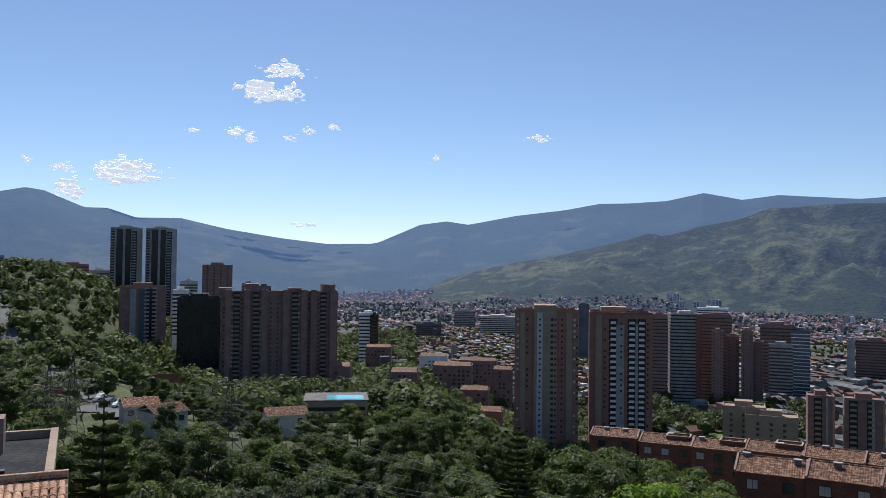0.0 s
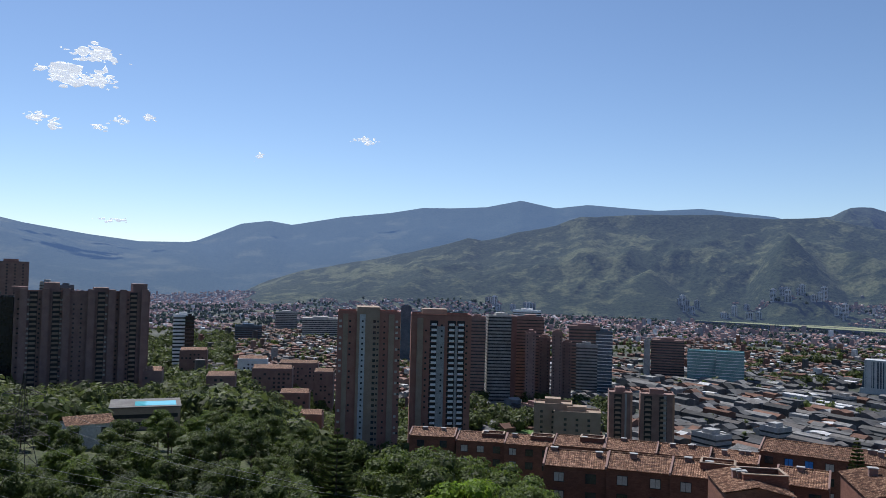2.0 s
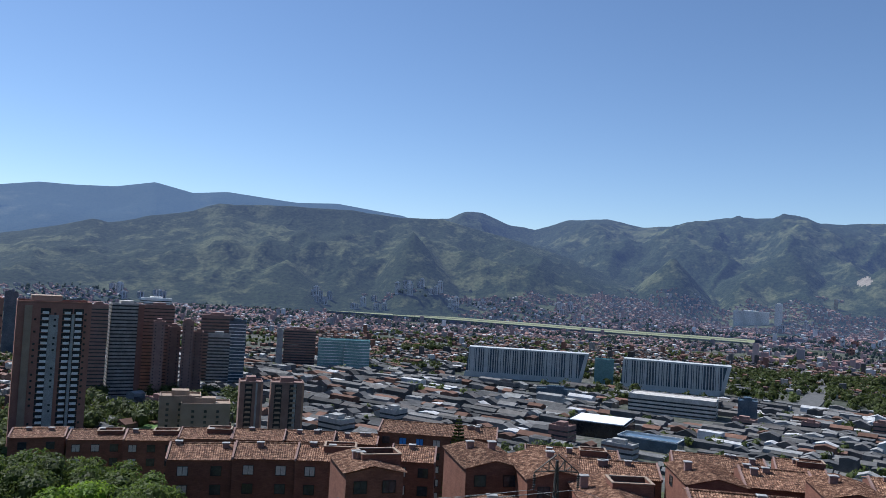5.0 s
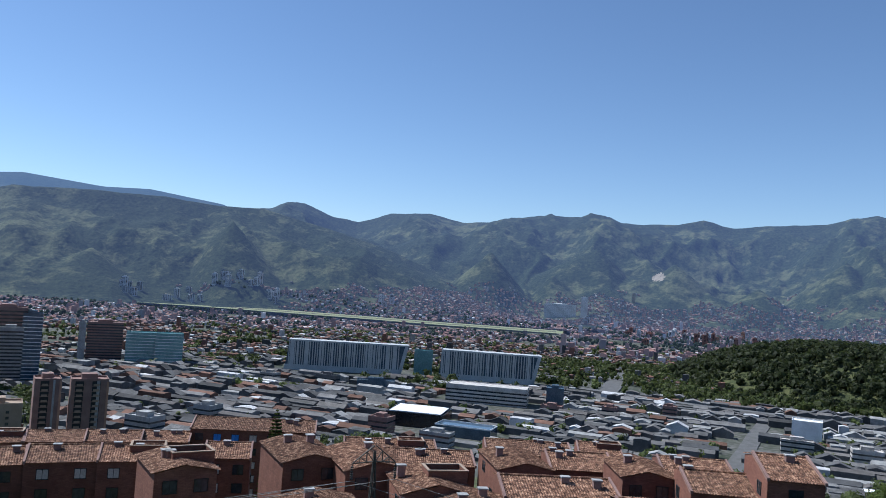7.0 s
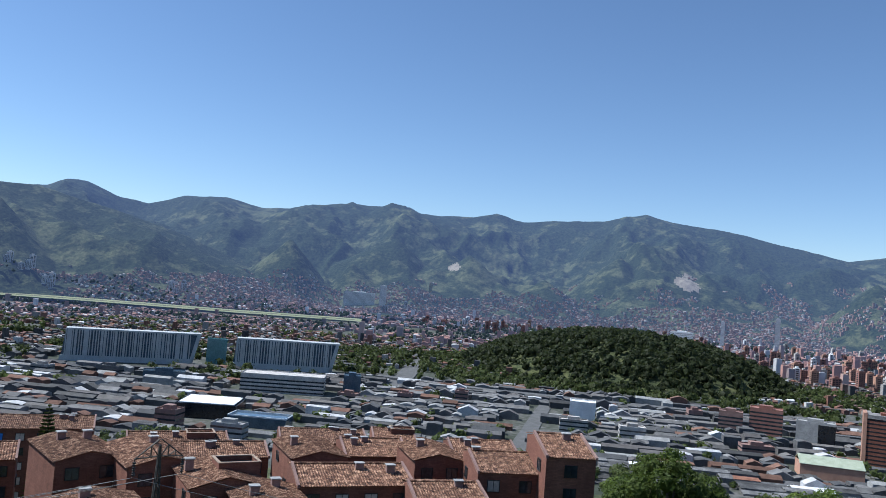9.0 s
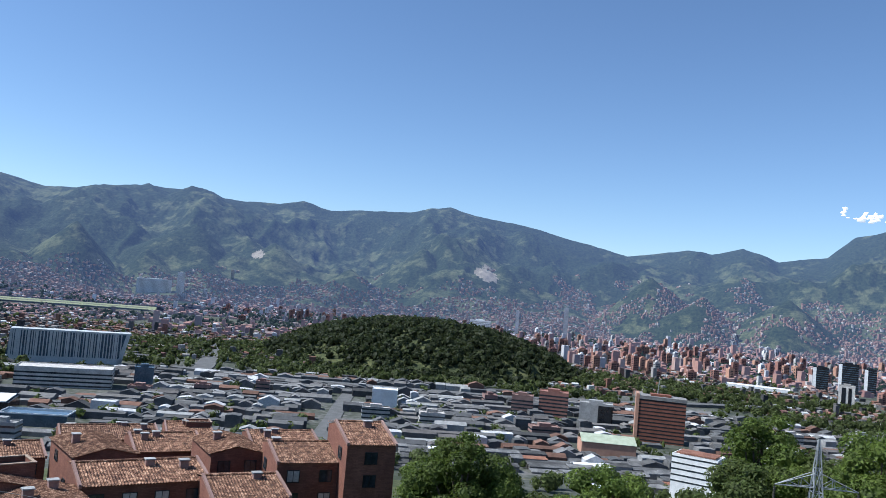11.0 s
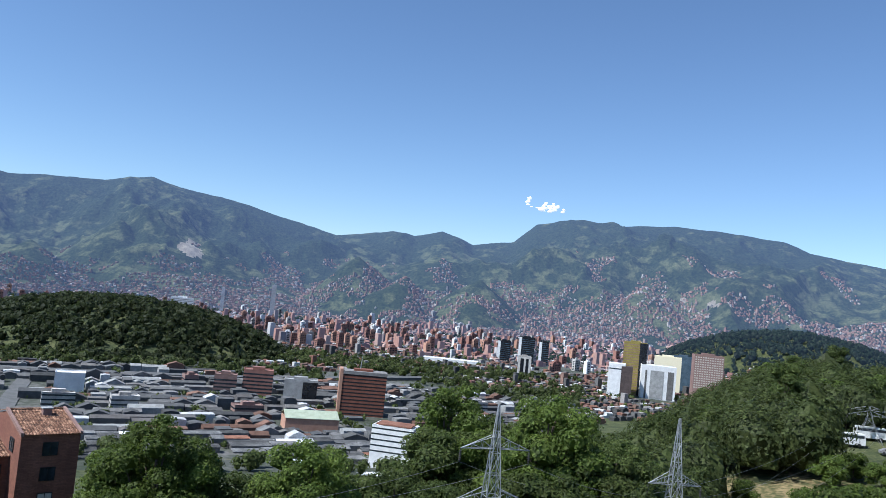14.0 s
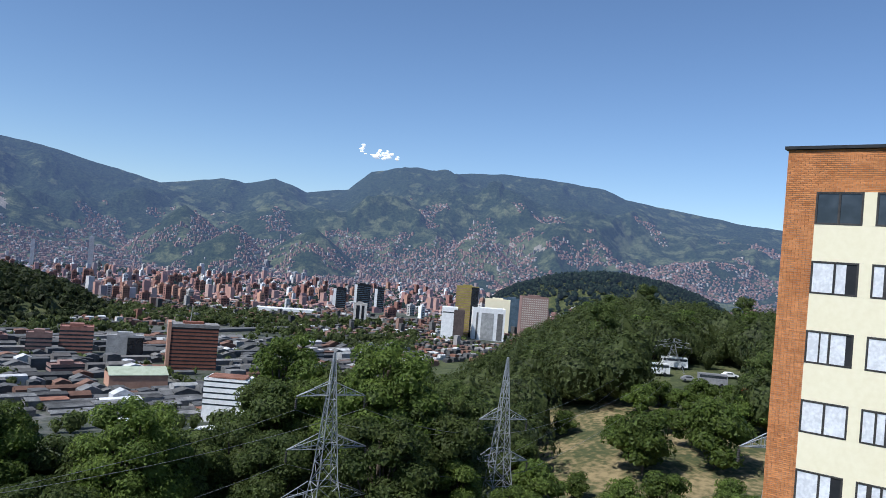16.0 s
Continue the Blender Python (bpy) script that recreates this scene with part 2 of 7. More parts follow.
M_TILE = material("clay_tile", ((0.045, 0.022, 0.014), (0.15, 0.07, 0.04), (0.46, 0.29, 0.19)), 0.85, 0.55, 5, 0.5, 0.05, tint=0.18)
M_TRIM = material("pale_coping", ((0.42, 0.38, 0.33), (0.6, 0.56, 0.5)), 0.9, 2, 10, 0.2)
M_STEEL = material("galvanised_steel", ((0.3, 0.31, 0.32), (0.45, 0.46, 0.47)), 0.55, 1, 10, 0.1, 0.01, metal=0.5)
M_STEELDARK = material("weathered_steel", ((0.05, 0.045, 0.04), (0.1, 0.09, 0.08)), 0.7, 1, 10, 0.1, 0.01, metal=0.3)
M_BARK = material("bark", ((0.06, 0.045, 0.032), (0.13, 0.1, 0.075)), 0.95, 0.7, 8, 0.8, 0.06)
M_LEAF = leaf_material("leaves", (0.07, 0.105, 0.018), (0.13, 0.172, 0.036))
M_LEAFDARK = leaf_material("dark_leaves", (0.056, 0.082, 0.02), (0.105, 0.13, 0.036))
M_LEAFLIME = leaf_material("lime_leaves", (0.11, 0.19, 0.015), (0.2, 0.28, 0.03))
M_LEAFGREY = leaf_material("grey_leaves", (0.06, 0.08, 0.035), (0.12, 0.145, 0.07))
M_WOODS = leaf_material("woods", (0.052, 0.072, 0.02), (0.112, 0.135, 0.042))
M_HILLWOODS = leaf_material("hill_leaves", (0.026, 0.039, 0.014), (0.062, 0.075, 0.026))
# white emission brightens the cloud beyond what the sun gives it
M_CLOUD = material("cloud", ((0.85, 0.86, 0.88), (0.95, 0.95, 0.95)), 1.0, 60, 6, 0, glow=(1, 1, 1, 0.45))
M_WATER = material("pool_water", ((0.1, 0.45, 0.55), (0.16, 0.58, 0.68)), 0.1, 3, 6, 0.1, spec=0.5)
M_PALEGREEN = material("faded_green_sheet", ((0.3, 0.34, 0.25), (0.42, 0.46, 0.35)), 0.8, 4, 9, 0.2)
M_SLOPEHOUSE = material("slope_house", ((0.7, 0.7, 0.7), (1.0, 1.0, 1.0)), 0.9, 60, 10, 0, glow=HAZE_GLOW_TOWN,
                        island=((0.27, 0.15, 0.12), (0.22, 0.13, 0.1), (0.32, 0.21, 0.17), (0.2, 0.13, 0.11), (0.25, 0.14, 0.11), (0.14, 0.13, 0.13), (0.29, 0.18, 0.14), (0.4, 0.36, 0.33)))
M_LAWN = material("lawn", ((0.07, 0.13, 0.03), (0.12, 0.2, 0.05)), 0.95, 8, 10, 0.3)
M_GOLD = material("gold_cladding", ((0.2, 0.16, 0.04), (0.3, 0.24, 0.07)), 0.5, 6, 5, 0)
M_RED = material("red_paint", ((0.4, 0.03, 0.03), (0.5, 0.06, 0.05)), 0.6, 2, 6, 0)
M_TARP = material("green_netting", ((0.02, 0.3, 0.2), (0.05, 0.42, 0.3)), 0.7, 2, 6, 0)
M_CABLE = material("cable", ((0.12, 0.12, 0.12), (0.2, 0.2, 0.2)), 0.5, 1, 4, 0)

# blue emission on both slopes stands in for distance haze
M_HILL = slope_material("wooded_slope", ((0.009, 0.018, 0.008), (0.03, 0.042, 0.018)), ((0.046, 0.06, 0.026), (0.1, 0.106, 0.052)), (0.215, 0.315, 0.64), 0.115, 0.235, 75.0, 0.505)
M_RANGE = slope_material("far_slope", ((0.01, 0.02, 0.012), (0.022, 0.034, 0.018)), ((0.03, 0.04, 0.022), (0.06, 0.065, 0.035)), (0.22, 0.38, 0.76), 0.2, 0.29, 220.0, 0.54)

# ---- mesh helpers ----


class Mesh:
    """Points and faces gathered for one part."""

    def __init__(self):
        self.v, self.f = [], []

    def add(self, pts, faces):
        k = len(self.v)
        self.v.extend(pts)
        self.f.extend([tuple(i + k for i in f) for f in faces])
        return self

    def box(self, x0, y0, z0, x1, y1, z1):
        return self.add([(x0, y0, z0), (x1, y0, z0), (x1, y1, z0), (x0, y1, z0), (x0, y0, z1), (x1, y0, z1), (x1, y1, z1), (x0, y1, z1)],
                        [(0, 3, 2, 1), (4, 5, 6, 7), (0, 1, 5, 4), (1, 2, 6, 5), (2, 3, 7, 6), (3, 0, 4, 7)])

    def prism(self, poly, z0, z1):
        n = len(poly)
        return self.add([(x, y, z0) for x, y in poly] + [(x, y, z1) for x, y in poly],
                        [tuple(range(n - 1, -1, -1)), tuple(range(n, 2 * n))] + [(i, (i + 1) % n, n + (i + 1) % n, n + i) for i in range(n)])

    def gable(self, x0, y0, x1, y1, z, rise, thick=0.25, over=0.4):
        """A ridge along x."""
        ym = (y0 + y1) / 2
        x0, x1, y0, y1 = x0 - over, x1 + over, y0 - over, y1 + over
        p = [(y0, z), (ym, z + rise), (y1, z), (y1, z - thick), (ym, z + rise - thick), (y0, z - thick)]
        n = 6
        return self.add([(x0, a, b) for a, b in p] + [(x1, a, b) for a, b in p],
                        [(0, 1, 4, 5), (1, 2, 3, 4), (11, 10, 7, 6), (10, 9, 8, 7)] + [(i + n, (i + 1) % n + n, (i + 1) % n, i) for i in range(n)])

    def rod(self, a, b, r0, r1=None, n=6):
        a, b = Vector(a), Vector(b)
        r1 = r0 if r1 is None else r1
        d = (b - a).normalized()
        s = d.cross(Vector((0.31, 0.27, 0.91))).normalized()
        q = d.cross(s)
        ring = [s * math.cos(2 * math.pi * i / n) + q * math.sin(2 * math.pi * i / n) for i in range(n)]
        return self.add([tuple(a + c * r0) for c in ring] + [tuple(b + c * r1) for c in ring],
                        [(i, (i + 1) % n, n + (i + 1) % n, n + i) for i in range(n)] + [tuple(range(n - 1, -1, -1)), tuple(range(n, 2 * n))])

    def make(self, name, mat, smooth=False):
        me = bpy.data.meshes.new(name)
        me.from_pydata(self.v, [], self.f)
        for m in (mat if isinstance(mat, (list, tuple)) else [mat]):
            me.materials.append(m)
        if smooth:
            me.polygons.foreach_set("use_smooth", [True] * len(me.polygons))
        return me


def big_mesh(name, verts, faces, mats, index=None, smooth=False):
    """A large mesh straight from arrays of quads or triangles."""
    me = bpy.data.meshes.new(name)
    k = faces.shape[1]
    me.vertices.add(len(verts))
    me.vertices.foreach_set("co", np.asarray(verts, dtype=np.float32).ravel())
    me.loops.add(faces.size)
    me.loops.foreach_set("vertex_index", faces.astype(np.int32).ravel())
    me.polygons.add(len(faces))
    me.polygons.foreach_set("loop_start", np.arange(0, faces.size, k, dtype=np.int32))
    if index is not None:
        me.polygons.foreach_set("material_index", index.astype(np.int32))
    me.polygons.foreach_set("use_smooth", np.full(len(faces), bool(smooth)))
    for m in mats:
        me.materials.append(m)
    me.update(calc_edges=True)
    me.validate()
    return me


def part(name, mesh, mat, parent, label="", at=(0, 0, 0), turn=0.0, smooth=False):
    ob = new(name, mesh.make(name, mat, smooth) if isinstance(mesh, Mesh) else mesh)
    ob.parent = parent
    ob.location = at
    if turn:
        ob.rotation_euler[2] = turn
    return tagged(ob, label)


def thing(name, x, y, z, turn, label, category, group="", kind=""):
    ob = new(name)
    ob.empty_display_size = 0.5
    ob.location = (x, y, z)
    ob.rotation_euler[2] = radians(turn)
    return tagged(ob, label, category, group, kind)


def spot(bearing, dist):
    a = radians(bearing)
    return -dist * math.sin(a), dist * math.cos(a)


def height_at(dist, elevation):
    return EYE + dist * math.tan(radians(elevation))


# ---- the lie of the land ----


def step(a, b, v):
    t = np.clip((v - a) / (b - a), 0, 1)
    return t * t * (3 - 2 * t)


def rnd2(ix, iy, seed):
    h = (ix * 374761393 + iy * 668265263 + seed * 982451653) & 0x7FFFFFFF
    h = ((h ^ (h >> 13)) * 1274126177) & 0x7FFFFFFF
    return ((h ^ (h >> 16)) & 0xFFFF) / 65535.0


def smooth_noise(x, y, seed=0):
    ix, iy = np.floor(x).astype(np.int64), np.floor(y).astype(np.int64)
    fx, fy = x - ix, y - iy
    fx, fy = fx * fx * (3 - 2 * fx), fy * fy * (3 - 2 * fy)
    a, b = rnd2(ix, iy, seed), rnd2(ix + 1, iy, seed)
    c, d = rnd2(ix, iy + 1, seed), rnd2(ix + 1, iy + 1, seed)
    return (a * (1 - fx) + b * fx) * (1 - fy) + (c * (1 - fx) + d * fx) * fy


def fbm(x, y, size, octaves=4, seed=0, ridged=False):
    total, amp, norm = 0.0, 1.0, 0.0
    for o in range(octaves):
        v = smooth_noise(x / size * 2 ** o + 17.3 * o, y / size * 2 ** o - 9.1 * o, seed + o)
        total = total + amp * (1 - abs(2 * v - 1) if ridged else v)
        norm += amp
        amp *= 0.5
    return total / norm


def polar(x, y):
    r = np.hypot(x, y)
    return r, np.degrees(np.arctan2(-x, y))


def hump(az, r, az0, r0, wide, near, far, high, power=0.8):
    u = ((az - az0) / wide) ** 2 + ((r - r0) / np.where(r < r0, near, far)) ** 2
    return high * np.clip(1 - u, 0, 1) ** power


def ground_height(x, y):
    x, y = np.asarray(x, dtype=float), np.asarray(y, dtype=float)
    r, az = polar(x, y)
    left = np.interp(r, (0, 60, 150, 230, 350, 600, 900, 1500, 2400), (80, 75, 70, 68, 63, 56, 58, 30, 0))
    mid = np.interp(r, (0, 60, 110, 175, 250, 340, 420, 480, 560), (80, 74, 70, 60, 44, 24, 9, 3, 0))
    spur = np.interp(r, (0, 60, 100, 150, 250, 340, 450, 650, 900), (80, 73, 73, 77, 84, 86, 66, 20, 0))
    centre = np.interp(r, (0, 60, 150, 240, 340, 500, 700, 1000, 1500), (80, 75, 68, 60, 46, 32, 20, 8, 0))
    wl_ = step(14, 23, az) * (1 - step(100, 150, az))
    wc_ = step(-8, 3, az) * (1 - step(14, 23, az))
    wr_ = step(-106, -128, az)
    z = mid * (1 - wl_ - wc_) * (1 - wr_) + left * wl_ + centre * wc_ + spur * wr_
    back = np.maximum(step(70, 120, az), step(-150, -170, az))
    z = z * (1 - back) + (80 + 0.12 * r) * back
    z = z + hump(az, r, 28.0, 760, 7.5, 260, 300, 48) * (1 - back)
    z = z + hump(az, r, -79.3, 1200, 10.8, 215, 260, 56, 0.8)
    z = z + hump(az, r, -125.5, 2200, 8.5, 420, 380, 98)
    rough_ = (fbm(x, y, 60, 3, 5) - 0.5) * 5 * step(20, 80, r) * (1 - step(350, 450, r) * (1 - np.maximum(wl_ + wc_, wr_)))
    return z + rough_


def ground_at(x, y):
    return float(ground_height(np.array([x]), np.array([y]))[0])


def polar_sheet(name, bearings, dists, height, mats, pick=None):
    A, R_ = np.meshgrid(np.radians(bearings), dists, indexing="ij")
    X, Y = -R_ * np.sin(A), R_ * np.cos(A)
    Z = height(X, Y)
    na, nr = A.shape
    i, j = np.meshgrid(np.arange(na - 1), np.arange(nr - 1), indexing="ij")
    k = (i * nr + j).ravel()
    faces = np.stack([k, k + nr, k + nr + 1, k + 1], 1)[:, ::-1]
    verts = np.stack([X.ravel(), Y.ravel(), Z.ravel()], 1)
    index = None
    if pick is not None:
        c = verts[faces].mean(1)
        index = pick(c[:, 0], c[:, 1])
    me = big_mesh(name, verts, faces, mats, index, smooth=True)
    return tagged(new(name, me), kind="structure")


def ground_kind(x, y):
    r, az = polar(x, y)
    wild = np.zeros(len(x), dtype=int)
    town = (r > 430) & (az < 6) & (az > -112) | (r > 1000)
    wild[town] = 1
    wild[(hump(az, r, -79.3, 1200, 11.2, 235, 270, 1) > 0) | (hump(az, r, -125.5, 2200, 8.5, 420, 380, 1) > 0)] = 0
    dry = (az < -119.6) & (az > -137) & (r > 70) & (r < 195)
    wild[dry] = 2
    return wild


bearings = np.concatenate([np.arange(-180, -152, 2.0), np.arange(-152, 50, 0.3), np.arange(50, 181, 2.0)])
dists = np.concatenate([[0.01], np.geomspace(8, 2700, 120)])
ground = polar_sheet("ground", bearings, dists, ground_height, [M_GRASS, M_TOWN, M_DRY], ground_kind)
tagged(ground, "green hillside falling to a built-up valley floor", "ground")


def crest(pairs):
    """Bearings and elevations of a skyline, read from left to right."""
    a, e = zip(*sorted(pairs))
    return lambda az: np.interp(az, a, e)


SKY_WEST = crest([(60, 5.5), (36, 4.2), (29.5, 4.72), (28.1, 5.06), (27, 4.91), (24.6, 3.92), (23.2, 3.94), (21.4, 3.36), (18.5, 3.42), (15.5, 2.76),
                  (11.6, 2.17), (8.4, 1.82), (4.7, 1.9), (0, 0.8), (-6, -0.4), (-10, -1.5)])
SKY_FAR = crest([(16, -1.4), (12, 0.2), (8.4, 1.3), (4.7, 2.0), (1.7, 3.32), (-0.2, 3.59), (-1.8, 3.36), (-5.3, 4.04), (-8.8, 4.46), (-11.2, 4.9), (-13.3, 4.92), (-15.8, 5.06),
                 (-18.3, 5.58), (-20.8, 5.06), (-23.1, 5.33), (-27.9, 4.94), (-30.8, 5.08), (-35.6, 4.5), (-40, 3.0), (-50, -1.4)])
SKY_GREEN = crest([(3, -2.1), (0, -0.8), (-2.6, 0.1), (-7.2, 1.0), (-11.8, 2.0), (-14.5, 2.74), (-15.5, 2.59), (-17.7, 3.19), (-20.9, 3.87), (-22.5, 4.5), (-27.9, 4.68),
                   (-31.6, 4.68), (-36, 4.35), (-38.4, 4.4), (-43, 3.4), (-48, 2.0), (-58, -2.0)])
SKY_LONG = crest([(-20, -1.6), (-28, 1.5), (-33, 3.5), (-38.4, 4.5), (-39, 4.54), (-40.1, 5.04), (-41.3, 5.06), (-43.4, 4.25), (-45.2, 4.02), (-47.5, 4.76), (-50.3, 5.0), (-52.8, 4.51), (-55.3, 4.67),
                  (-57.7, 5.22), (-61, 5.23), (-63.4, 5.39), (-64.2, 5.07), (-68, 5.13), (-69.7, 5.55), (-71.7, 5.08), (-75.3, 5.4), (-77.4, 5.5), (-80.3, 6.17),
                  (-82.1, 5.69), (-86.2, 5.2), (-90.2, 4.3), (-93.4, 3.6), (-100, 2.0), (-108, -1.6)])
SKY_NORTH = crest([(-80, -1.6), (-88, 2.6), (-93.5, 3.66), (-96.3, 4.16), (-97.3, 4.37), (-98.9, 4.18), (-100.9, 4.71), (-102.4, 4.26), (-103.2, 3.9), (-106.1, 4.47), (-107.7, 5.86), (-110.1, 6.36),
                   (-112.1, 6.1), (-117.4, 6.48), (-120.8, 6.25), (-124.6, 5.88), (-126.1, 5.22), (-130.6, 4.52), (-133.4, 4.07), (-136.4, 3.69), (-150, 3.2), (-180, 3.2)])


def eroded(x, y, size, octaves, seed):
    """Sharp crests with gullies between them: each octave grows only on the crests of the last."""
    total, amp, norm, keep = 0.0, 1.0, 0.0, 1.0
    for o in range(octaves):
        a = 0.6 * o + seed
        u, v = (x * math.cos(a) - y * math.sin(a)) / size * 2.0 ** o, (x * math.sin(a) + y * math.cos(a)) / size * 2.0 ** o
        n_ = (1 - np.abs(2 * smooth_noise(u + 31.7 * o, v - 11.3 * o, seed + o) - 1)) ** 1.6
        total = total + amp * keep * n_
        keep = np.clip(n_ * 1.7, 0.15, 1)
        norm += amp
        amp *= 0.52
    return total / norm


def ridge(x, y, skyline, foot, top, power, seed, spurs=0.3):
    r, az = polar(x, y)
    s = np.clip((r - foot) / (top - foot), 0, 1)
    high = EYE + top * np.tan(np.radians(skyline(az)))
    body = high * s ** power
    wx, wy = (fbm(x, y, 500, 3, seed + 3) - 0.5) * 260, (fbm(x, y, 500, 3, seed + 5) - 0.5) * 260
    run = eroded(az * 58.0 + wx, r * 0.42 + wy, 430, 6, seed)
    cut = 0.55 * run + 0.45 * eroded(x + wx, y + wy, 620, 6, seed + 7) - 0.4
    body = body * (1 + spurs * 3.4 * cut * (1 - s) ** 0.75)
    body = body * (1 - 0.5 * step(top, top + 400, r))
    return np.where(r > foot, body, -6.0)


def knoll(x, y, az0, r0, wide, deep, high, lean, seed):
    """A foothill of its own with straight flanks, a narrow top and gullied sides."""
    r, az = polar(x, y)
    u = (az - az0) * radians(1) * r0
    v = r - r0
    q = np.sqrt((np.where(u > 0, u / (wide * (1 + lean)), u / (wide * (1 - lean)))) ** 2 + (v / deep) ** 2)
    gully = eroded(u * 1.0 + 900, v * 0.5, 300, 3, seed) - 0.4
    return high * np.clip(1 - q * (1 - 0.32 * gully), 0, 1)


def hills_height(x, y):
    r, az = polar(x, y)
    z = np.maximum(ridge(x, y, SKY_GREEN, 2350, 3150, 1.0, 3, 0.55), ridge(x, y, SKY_LONG, 2550, 4150, 1.45, 11, 0.75))
    z = np.maximum(z, ridge(x, y, SKY_NORTH, 2550, 4250, 1.2, 23, 0.6))
    for args in KNOLLS:
        z = np.maximum(z, knoll(x, y, *args))
    z = z + (fbm(x, y, 90, 4, 31) - 0.5) * 12 * step(2500, 2800, r)
    return np.maximum(z, -6 + 0.003 * (r - 2000))


# bearing, distance, half width, half depth, height, lean, seed
KNOLLS = [(-36.4, 2760, 235, 380, 274, -0.1, 61), (-40.5, 2950, 150, 330, 190, -0.2, 62), (-55.0, 3000, 235, 330, 242, 0.1, 63), (-59.5, 3060, 190, 330, 172, -0.2, 64),
          (-62.5, 3300, 420, 420, 295, 0.2, 65), (-68.0, 3250, 330, 420, 245, 0.0, 66), (-78.7, 3300, 300, 420, 285, 0.1, 67), (-84.5, 3250, 280, 420, 240, 0.0, 68),
          (-95.0, 3050, 260, 330, 235, 0.0, 69), (-98.6, 2850, 210, 300, 168, 0.1, 70), (-104.0, 2950, 240, 330, 190, 0.1, 71), (-115.8, 3050, 300, 360, 225, 0.1, 72),
          (-27.5, 2650, 260, 300, 150, 0.1, 73), (-31.5, 2780, 220, 320, 205, -0.1, 74), (-45.5, 2950, 260, 330, 165, 0.0, 75), (-73.5, 3050, 260, 330, 165, 0.1, 76)]


def range_height(x, y):
    z = np.maximum(ridge(x, y, SKY_WEST, 2700, 4500, 1.2, 41, 0.12), ridge(x, y, SKY_FAR, 2900, 4800, 1.2, 53, 0.12))
    return np.maximum(z, 0)


def hill_kind(x, y):
    r, az = polar(x, y)
    el = np.degrees(np.arctan2(hills_height(x, y) - EYE, r))
    n_ = fbm(x, y, 70, 4, 57)
    bare = (((az + 83.2) / 1.1) ** 2 + ((el - 1.5) / 0.6) ** 2 < n_ * 3.2 - 1.2) | (((az + 119.8) / 1.6) ** 2 + ((el - 1.35) / 0.34) ** 2 < n_ * 3.2 - 1.2) | (((az + 67.0) / 0.6) ** 2 + ((el - 1.4) / 0.35) ** 2 < n_ * 3.2 - 1.2)
    return bare.astype(int)


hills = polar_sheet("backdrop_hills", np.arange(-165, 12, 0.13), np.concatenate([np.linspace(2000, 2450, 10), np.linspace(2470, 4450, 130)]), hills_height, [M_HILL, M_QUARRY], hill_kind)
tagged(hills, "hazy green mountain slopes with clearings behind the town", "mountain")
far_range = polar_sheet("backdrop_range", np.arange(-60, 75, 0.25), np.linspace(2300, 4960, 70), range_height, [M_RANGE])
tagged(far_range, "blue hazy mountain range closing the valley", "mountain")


def land(x, y):
    r, az = polar(x, y)
    return np.where(r < 2300, ground_height(x, y), np.maximum(np.maximum(hills_height(x, y), range_height(x, y)), ground_height(x, y)))

# ---- the town: houses past counting ----
KEEP_CLEAR = [(-87.3, 470, 22)]          # (bearing, distance, half width) of the named buildings
ROADS = {"motorway": [(-60.3, 2060), (-62.7, 1530), (-64.8, 1130), (-64.0, 930), (-62.5, 800)],
         "riverside_road": [(-62, 900), (-70, 850), (-78, 845), (-86, 860), (-94, 930), (-104, 1080)],
         "avenue": [(-72.2, 540), (-73.2, 640), (-74.2, 790)]}
for way in ROADS.values():
    for (b0_, d0_), (b1_, d1_) in zip(way, way[1:]):
        for q in range(8):
            KEEP_CLEAR.append((b0_ + (b1_ - b0_) * q / 8, d0_ + (d1_ - d0_) * q / 8, 9))


def clear_of(x, y, extra=0.0):
    ok = np.ones(len(x), dtype=bool)
    for b, d, w in KEEP_CLEAR:
        px, py = spot(b, d)
        ok &= np.hypot(x - px, y - py) > w + extra
    return ok


def house_field(name, x, y, z, wide, deep, tall, turn, rise, mat, label):
    """Many small gabled blocks in one mesh; each block is an island of its own."""
    n = len(x)
    c, s = np.cos(turn), np.sin(turn)
    hw, hd = wide / 2, deep / 2
    loc = [(-1, -1, 0), (1, -1, 0), (1, 1, 0), (-1, 1, 0), (-1, -1, 1), (1, -1, 1), (1, 1, 1), (-1, 1, 1), (-1, 0, 2), (1, 0, 2)]
    V = np.zeros((n, 10, 3))
    for k, (a, b, h) in enumerate(loc):
        V[:, k, 0] = x + a * hw * c - b * hd * s
        V[:, k, 1] = y + a * hw * s + b * hd * c
        V[:, k, 2] = z + (-3.0 if h == 0 else tall if h == 1 else tall + rise)
    quads = np.array([(0, 1, 5, 4), (2, 3, 7, 6), (4, 5, 9, 8), (6, 7, 8, 9)])
    tris = np.array([(1, 2, 6), (1, 6, 5), (5, 6, 9), (3, 0, 4), (3, 4, 7), (7, 4, 8)])
    qt = np.concatenate([quads[:, [0, 1, 2]], quads[:, [0, 2, 3]]])
    T = np.concatenate([qt, tris])
    faces = (T[None] + (np.arange(n) * 10)[:, None, None]).reshape(-1, 3)
    me = big_mesh(name, V.reshape(-1, 3), faces, [mat])
    return tagged(new(name, me), label, "houses", kind="stuff")


def scatter(rng, count, a0, a1, r0, r1):
    az = rng.uniform(a0, a1, count)
    r = np.sqrt(rng.uniform(r0 ** 2, r1 ** 2, count))
    a = np.radians(az)
    return -r * np.sin(a), r * np.cos(a), az, r


